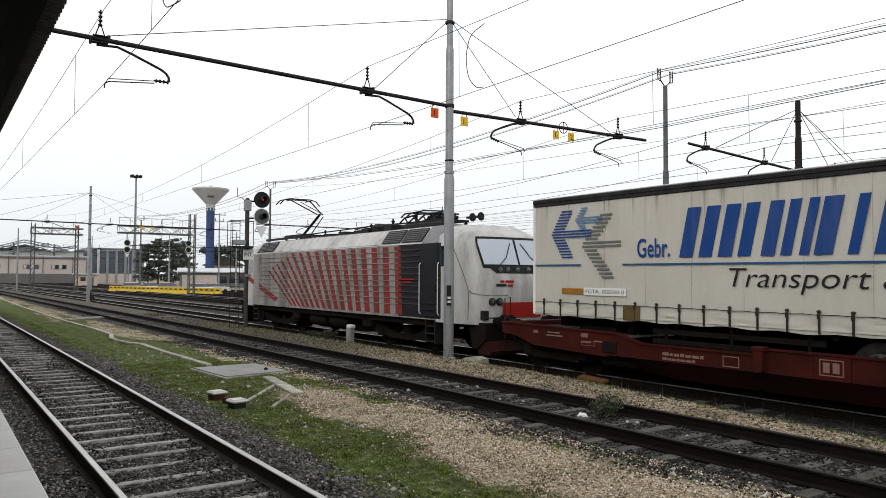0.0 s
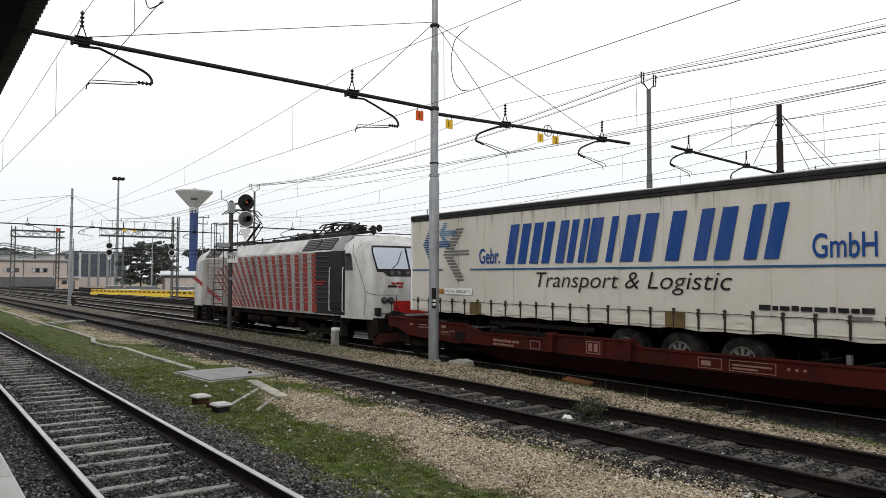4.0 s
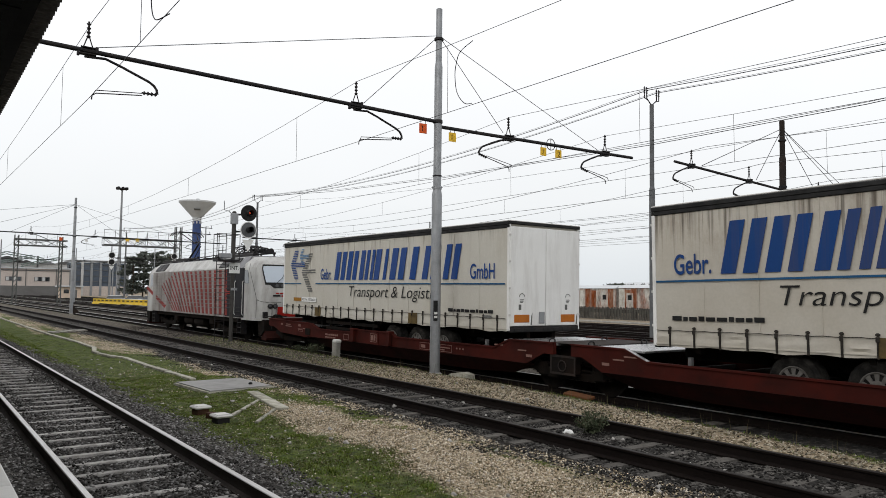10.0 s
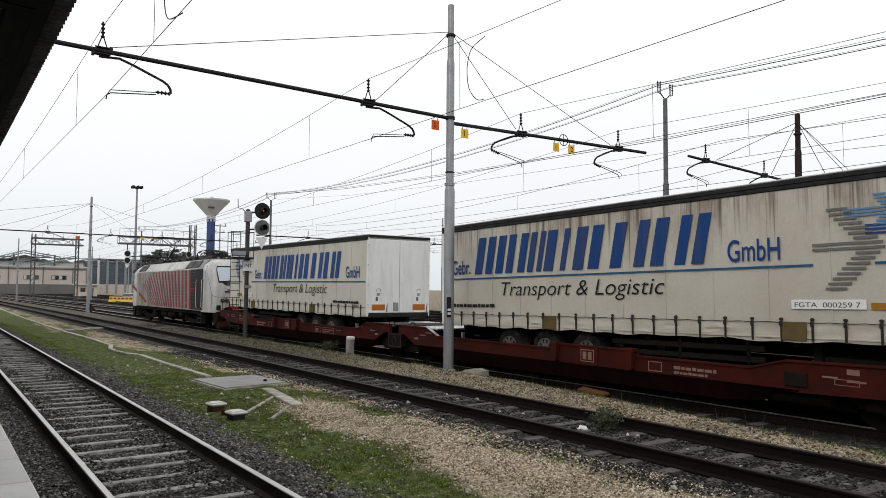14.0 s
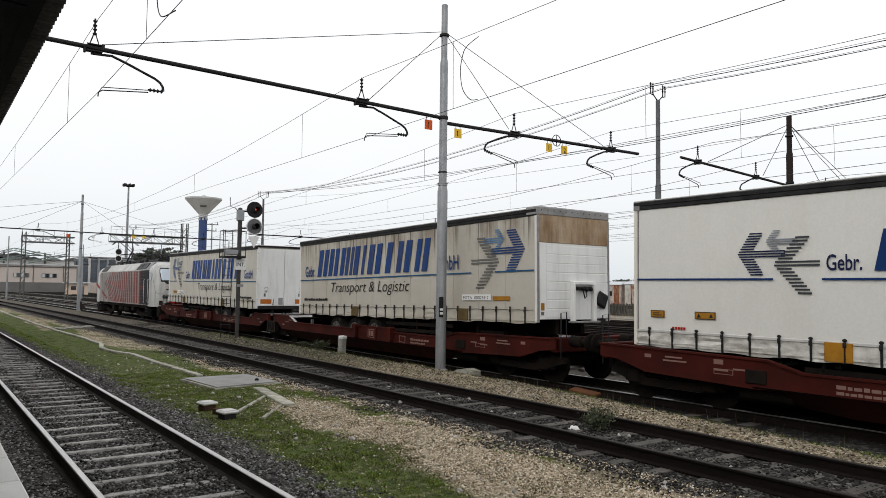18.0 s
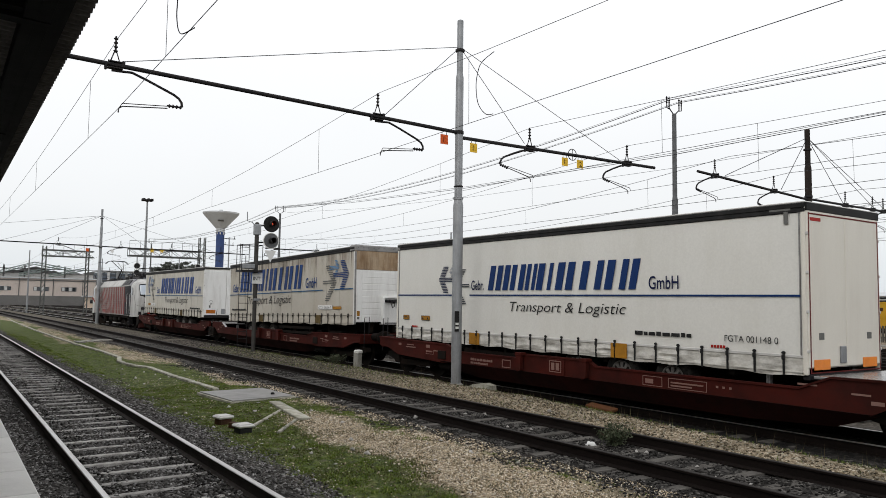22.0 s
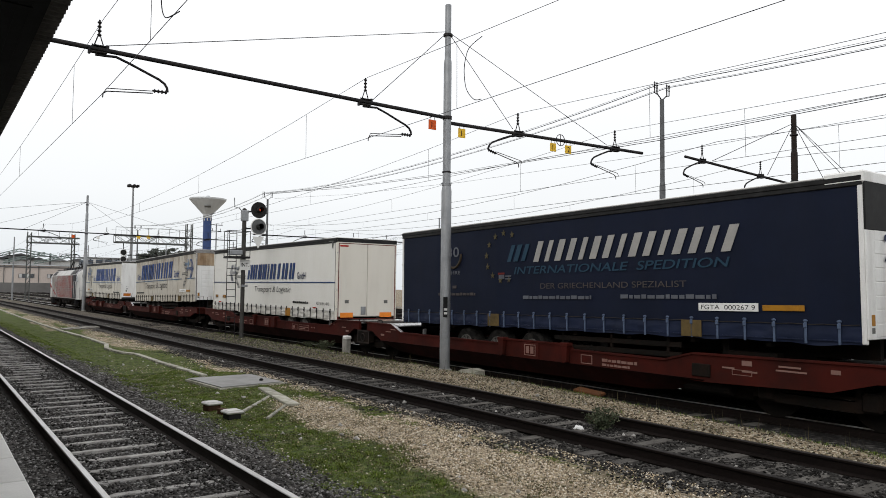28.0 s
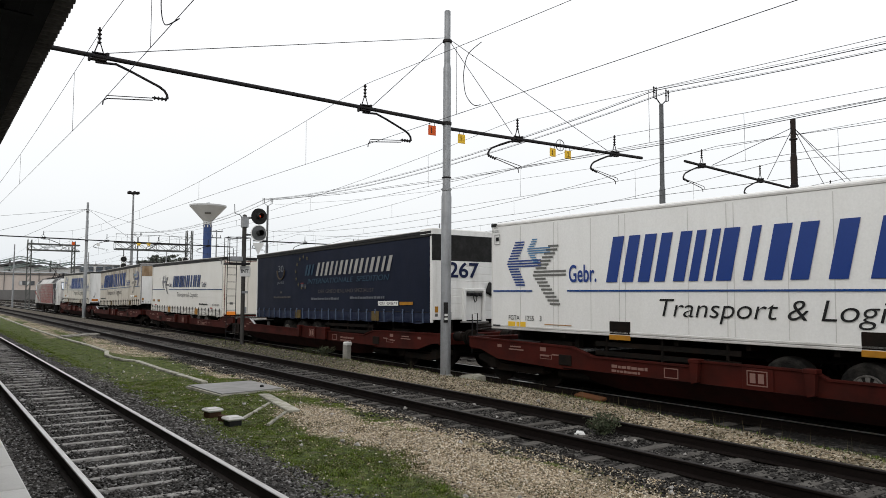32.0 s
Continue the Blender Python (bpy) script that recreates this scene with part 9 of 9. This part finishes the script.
part("guard_frame", arc, BLACKTRIM, mc)
for x in (-8.9, -8.55):
    part("ladder_post", Shape().cyl((x, -1.3, 0.9), (x, -1.3, 2.9), 0.03, 5), MACHINE, mc)
part("upper_ledge", Shape().box(-7.1, 14, -1.40, -1.34, 2.86, 2.95, 0.01), MACHINE, mc)
part("lower_sill", Shape().prism([(-7.2, 1.78), (0.1, 1.78), (0.45, 1.98), (14, 1.98), (14, 1.90), (0.5, 1.90), (0.15, 1.68), (-7.2, 1.68)], -1.42, -1.34), MACHINE, mc)
gp = part("grille_panel", Shape().box(-4.3, -1.5, -1.39, -1.35, 1.12, 1.66), RUSTPANEL, mc)
for k in range(5):
    part("brace", Shape().cyl((-4.2 + 0.54 * k, -1.41, 1.14), (-3.93 + 0.54 * k, -1.41, 1.64), 0.04, 5).cyl((-3.93 + 0.54 * k, -1.41, 1.64), (-3.66 + 0.54 * k, -1.41, 1.14), 0.04, 5), WALLWHITE, gp)
for k, (x, wd, h) in enumerate(((-5.6, 0.55, 0.2), (-4.75, 0.5, 0.36), (-4.1, 0.42, 0.36), (-3.5, 0.36, 0.34), (-2.9, 0.45, 0.3), (-2.3, 0.4, 0.34), (-1.7, 0.45, 0.28), (-1.0, 0.3, 0.2))):
    part("name_bar", Shape().box(x, x + wd, -1.358, -1.345, 2.22, 2.22 + h), BRICKBOX, mc)
for x in (-9.6, -5.5, 2.0, 9.0):
    for y in (-0.75, 0.75):
        part("wheel", Shape().lathe([(0.05, -0.06), (0.45, -0.06), (0.46, 0.06), (0.05, 0.06)], (x, y, 0.46), 14, "y"), WAGONDARK, mc)
part("underframe", Shape().box(-10.3, 14, -1.1, 1.1, 0.5, 0.92), WAGONDARK, mc)
hut = thing("lineside_hut", "white rendered hut with barred window and dark flat roof", "hut", pose(-74.5, 58.0, -0.4))
part("wall", Shape().box(-5.5, 5.5, 0.0, 5.0, 0.0, 3.75), HUTWHITE, hut)
part("roof", Shape().box(-5.8, 5.8, -0.4, 5.4, 3.75, 4.3, 0.03), ROOFDARK, hut)
part("parapet", Shape().box(-5.8, 5.8, -0.2, 5.4, 4.3, 4.65, 0.03), ROOFPALE, hut)
wdw = part("window", Shape().box(1.0, 2.45, -0.03, 0.02, 1.1, 2.55), HUTFRAME, hut)
part("pane", Shape().box(1.12, 2.33, -0.05, -0.03, 1.22, 2.43), WINDOW, wdw)
for k in range(3):
    part("bar", Shape().cyl((1.35 + 0.37 * k, -0.07, 1.2), (1.35 + 0.37 * k, -0.07, 2.45), 0.025, 5), DARKSTEEL, wdw)
heap = Shape()
for k in range(9):
    heap.lathe([(0.9, -0.1), (0.7, 0.35 + 0.1 * (k % 3)), (0.25, 0.7 + 0.12 * (k % 2)), (0.02, 0.8)], (0.55 * k - 1.2, 0.3 * math.sin(k * 2.1), -0.1 * abs(k - 5)), 7)
tagged(part("soil_heap", heap, WAGONDARK), "dark heap of soil in front of the hut", "soil heap").matrix_basis = pose(-71.6, 56.3, -0.4)
far = thing("far_shed", "long pale warehouse roof on the horizon", "warehouse", along(-70, 130, -0.4))
part("wall", Shape().box(-40, 90, -8, 8, 0, 4.6), WALLWHITE, far)
part("roof", Shape().prism([(-8.5, 4.6), (8.5, 4.6), (0, 5.4)], -40.5, 90.5, "x"), ROOFPALE, far)
for k, (x, q) in enumerate(((-48, 49.5), (-44, 51.2), (-39, 50.0), (-33, 52.5), (-52, 53))):
    tagged(part("rubble", Shape().lathe([(0.5, -0.2), (0.45, 0.1), (0.2, 0.22), (0.02, 0.24)], (0, 0, 0), 8), CONCRETE), "pale rubble heap beside the fence", "rubble", "rubble by the fence").matrix_basis = along(x, q, -0.36, 40 * k) @ Matrix.Diagonal((1.4, 0.8, 0.7, 1))


# ---- loose stuff on the ground ----
def scatter(name, label, category, material, spots, smin, smax, seed, squash=0.7):
    """Angular stones, each of a few faces, joined."""
    r = np.random.RandomState(seed)
    n = len(spots)
    p = np.array(spots)
    base = np.array([[1, 0, 0], [-1, 0, 0], [0, 1, 0], [0, -1, 0], [0, 0, 1], [0, 0, -1]], float)
    faces = np.array([[0, 2, 4], [2, 1, 4], [1, 3, 4], [3, 0, 4], [2, 0, 5], [1, 2, 5], [3, 1, 5], [0, 3, 5]])
    s = r.uniform(smin, smax, (n, 1, 1))
    v = base[None] * r.uniform(0.65, 1.25, (n, 6, 1)) + r.uniform(-0.28, 0.28, (n, 6, 3))
    v *= s * np.array([1, 0.85, squash])
    a = r.uniform(0, 6.283, n)
    b = r.uniform(-0.5, 0.5, n)
    c, sn = np.cos(a), np.sin(a)
    x = v[:, :, 0] * c[:, None] - v[:, :, 1] * sn[:, None]
    y = v[:, :, 0] * sn[:, None] + v[:, :, 1] * c[:, None]
    z = v[:, :, 2] + x * np.sin(b)[:, None]
    w = np.stack([x, y, z], 2) + p[:, None, :]
    me = bpy.data.meshes.new(name)
    me.vertices.add(n * 6)
    me.vertices.foreach_set("co", w.reshape(-1))
    idx = (faces[None] + (np.arange(n) * 6)[:, None, None]).reshape(-1)
    me.loops.add(len(idx))
    me.loops.foreach_set("vertex_index", idx.astype(np.int32))
    me.polygons.add(n * 8)
    me.polygons.foreach_set("loop_start", np.arange(0, n * 24, 3, dtype=np.int32))
    me.polygons.foreach_set("loop_total", np.full(n * 8, 3, dtype=np.int32))
    me.update()
    me.validate()
    me.materials.append(material)
    return tagged(new(name, me), label, category, kind="stuff")


def spots(x0, x1, q0, q1, n, seed, keep=None, lift=0.0):
    r = random.Random(seed)
    out = []
    while len(out) < n:
        x, q = r.uniform(x0, x1), r.uniform(q0, q1)
        if keep and r.random() > keep(x, q):
            continue
        out.append((x, q + bend(x), bed(q, x) + lift + 0.035 * noise.noise(Vector((x * 1.1, q * 1.3, 0)))))
    return out


def off_rails(c):
    def f(x, q):
        d = abs(abs(q - c) - 0.7525)
        return 0.0 if d < 0.09 else 1.0
    return f


def shoulder(x, q):
    """How far the ballast has rolled out beside the little used track."""
    return step(6.45, 7.25, q + 0.75 * noise.noise(Vector((x * 0.8, q * 0.9, 21.0))) + 0.3 * noise.noise(Vector((x * 2.7, q * 2.7, 3.0))))


scatter("ballast", "dark angular ballast between the worn rails", "ballast", STONE_DARK,
        spots(-15, -4, 0.72, 3.95, 28000, 1, off_rails(2.27)) + spots(-32, -15, 0.72, 3.9, 15500, 2, off_rails(2.27)) + spots(-70, -32, 0.8, 3.9, 6000, 12, off_rails(2.27)), 0.014, 0.036, 4, 0.55)
scatter("ballast", "dark stones strewn over the sleeper ends", "ballast", STONE_DARK,
        spots(-32, -4, 1.56, 3.0, 5200, 63, lambda x, q: step(0.25, 0.66, abs(q - 2.27) + 0.35 * noise.noise(Vector((x * 1.9, q * 1.5, 77.0)))) * (1.0 if abs(abs(q - 2.27) - 0.7525) > 0.06 else 0.0), 0.022), 0.014, 0.034, 64, 0.55)
scatter("ballast", "grey ballast between the dull rails", "ballast", STONE_OLD,
        spots(-26, -2, 6.95, 9.7, 24000, 5, off_rails(8.5)) + spots(-26, -2, 6.2, 7.5, 6500, 51, shoulder) + spots(-60, -26, 7.0, 9.9, 5000, 6, off_rails(8.5)), 0.015, 0.038, 7, 0.55)
scatter("gravel", "tan gravel on the bank beside the train's track", "gravel", STONE_BANK, spots(-34, -1, 9.55, 11.5, 12000, 8, lambda x, q: (1.0 - 0.7 * step(-15, -24, x)) if q < brink(x) + 0.1 else 0.03), 0.014, 0.034, 9)
scatter("ballast", "dark ballast on the bank beyond the mast", "ballast", STONE_OLD, spots(-45, -14, 9.5, 11.6, 6500, 61, lambda x, q: step(-14, -24, x)), 0.015, 0.036, 62, 0.55)
scatter("gravel", "tan gravel trodden into the soil", "gravel", STONE_TAN, spots(-20, -3.5, 4.2, 7.3, 24000, 10, lambda x, q: (1 - grassy(x, q)) * (0.25 + 0.75 * step(-0.25, 0.3, noise.noise(Vector((x * 0.9, q * 1.1, 9.0)))))) + spots(-60, -20, 5.2, 7.2, 4000, 13, lambda x, q: 1 - grassy(x, q)), 0.010, 0.026, 11)

scatter("gravel", "pale tan gravel on the trodden path", "gravel", STONE_TAN, spots(-15, -4, 5.1, 6.8, 11000, 65, worn), 0.008, 0.020, 66, 0.6)
scatter("gravel", "pale stones strewn through the patchy grass", "gravel", STONE_TAN, spots(-22, -5, 3.8, 6.6, 2300, 52, lambda x, q: grassy(x, q)), 0.009, 0.022, 53)
scatter("ballast", "dark ballast rolled into the edge of the grass", "ballast", STONE_DARK, spots(-24, -4.5, 3.6, 4.5, 2600, 54, lambda x, q: 1 - step(3.75, 4.3, q + 0.5 * noise.noise(Vector((x * 0.9, q, 31.0))))), 0.016, 0.036, 55, 0.6)
scatter("stones", "single larger pale stones lying about", "stones", SLEEPER, spots(-26, -4, 3.9, 9.6, 130, 56, off_rails(8.5)), 0.03, 0.065, 57, 0.7)


def blades(name, label, category, material, where, h0, h1, seed, lean=0.5, wide=0.1, clumps=False):
    r = np.random.RandomState(seed)
    p = np.array(where)
    n = len(p)
    a = r.uniform(0, 6.283, n)
    h = r.uniform(h0, h1, n)
    if clumps:
        h *= np.array([0.45 + 1.25 * max(0.0, 0.25 + noise.noise(Vector((x * 3.4, y * 3.4, 8.0))) + 0.6 * noise.noise(Vector((x * 8.5, y * 8.5, 2.0)))) for x, y, z in p])
    d = np.stack([np.cos(a), np.sin(a), np.zeros(n)], 1)
    side = np.stack([-d[:, 1], d[:, 0], np.zeros(n)], 1) * (h * wide + 0.0025)[:, None]
    tip = p + d * (h * r.uniform(0.1, lean, n))[:, None]
    tip[:, 2] += h
    v = np.stack([p - side, p + side, tip], 1)
    me = bpy.data.meshes.new(name)
    me.from_pydata(v.reshape(-1, 3).tolist(), [], [(3 * i, 3 * i + 1, 3 * i + 2) for i in range(n)])
    me.materials.append(material)
    return tagged(new(name, me), label, category, kind="stuff")


blades("grass", "short patchy green grass between two tracks", "grass", GRASS,
       spots(-20, -5, 3.5, 7.2, 70000, 21, grassy) + spots(-48, -20, 3.6, 6.9, 26000, 22, grassy) + spots(-100, -48, 3.7, 6.8, 8000, 23, grassy), 0.006, 0.022, 24, 1.6, 0.24, True)
blades("grass", "thin green weeds along the ballast bank", "grass", GRASS, spots(-34, -2, 9.4, 12.1, 16000, 25, lambda x, q: grassy(x, q) if q > brink(x) - 0.4 else 0.0) + spots(-34, -4, 9.6, 11.0, 5000, 28, lambda x, q: 0.25 + 0.75 * step(-14, -20, x)), 0.015, 0.06, 26, 0.6, 0.06)
blades("dry_stalks", "dry brown stalks at the edge of the bank", "dry grass", DRYGRASS, spots(-30, -2, 9.6, 12.0, 300, 27, lambda x, q: 1.0 if brink(x) - 0.1 < q < brink(x) + 0.7 else 0.0), 0.08, 0.32, 28, 0.35, 0.012)
def patchy(level, seed, wide=1.6):
    def f(x, q):
        return step(level, level + 0.3, 0.7 * noise.noise(Vector((x * wide, q * wide * 1.15, seed))) + 0.4 * noise.noise(Vector((x * wide * 3.3, q * wide * 3.6, seed + 4))))
    return f


tufts, brown = patchy(-0.18, 31.0), patchy(-0.05, 47.0, 1.1)
blades("moss", "bright yellow-green moss tufts in the short grass", "moss", MOSS, spots(-20, -5, 3.7, 7.0, 44000, 41, lambda x, q: grassy(x, q) * tufts(x, q)) + spots(-60, -20, 3.7, 6.6, 16000, 42, lambda x, q: grassy(x, q) * tufts(x, q)), 0.007, 0.024, 43, 1.6, 0.26, True)
blades("moss", "lush yellow-green grass beside the far rails", "moss", MOSS, spots(-52, -24, 3.55, 4.5, 9000, 71, lambda x, q: 1 - step(3.9, 4.5, q + 0.3 * noise.noise(Vector((x * 0.7, q, 5.0))))), 0.012, 0.04, 72, 1.4, 0.3, True)
blades("moss", "brown-green moss spread over the gravel", "moss", BROWNMOSS, spots(-16, -3.5, 3.9, 7.1, 17000, 44, lambda x, q: (1 - 0.6 * grassy(x, q)) * brown(x, q) * (1 - 0.8 * step(5.4, 6.0, q))) + spots(-20, -5, 3.7, 6.8, 9000, 45, lambda x, q: grassy(x, q) * (1 - tufts(x, q))), 0.006, 0.022, 46, 1.6, 0.24)
blades("dry_stalks", "dry trampled grass on the gravel", "dry grass", DRYGRASS, spots(-18, -4, 4.0, 7.0, 6000, 29), 0.012, 0.04, 30, 1.2, 0.07)

# ---- sleepers ----
sleep_me = sleeper_shape.mesh("sleeper", SLEEPER)
sleep_dark = short_sleeper.mesh("sleeper", SLEEPER_DARK)
for key, x_end, me in (("A", -95, sleep_me), ("B", -100, sleep_dark)):
    x, k = 3.0, 0
    while x > x_end:
        o = part("sleeper", me, None, line_obs[key])
        o.matrix_basis = along(x, TRACKS[key], (-0.168 if key == "A" else -0.171) + 0.012 * noise.noise(Vector((x * 5, 0, 0))), 1.5 * noise.noise(Vector((x * 3, 2, 0))))
        x -= 0.60
for key in "CDEFGHIJ":
    s = Shape()
    x = -2.0
    while x > (-150 if key in "CD" else -110):
        y = TRACKS[key] + bend(x)
        s.box(x - 0.12, x + 0.12, y - 1.2, y + 1.2, LOW - 0.33, LOW - 0.19)
        x -= 0.6
    o = part("sleepers", s, SLEEPER_DARK, line_obs[key], smooth=False)
    o["kind"] = "stuff"


# ---- what moves ----
def motions():
    for ob, x0, lift_a, lift_b in TRAIN:
        half = 6.85
        rows = []
        for t, d in enumerate(TRAVEL):
            x = x0 - d
            tilt = math.degrees(math.atan2(lift_b - lift_a, 2 * half))
            rows.append((t, pose(x, TRACKS["C"] + bend(x), LOW + (lift_a + lift_b) / 2, 0, -tilt, math.degrees(slope(x)))))
        walk(ob, rows)
    times = [i / 6 for i in range(193)]
    whole = list(range(33))
    for ws, x, r in ROLLING:
        walk(ws, [(t, pose(x, 0, r, 0, -math.degrees(float(np.interp(t, whole, TRAVEL)) / r), 0)) for t in times])


motions()
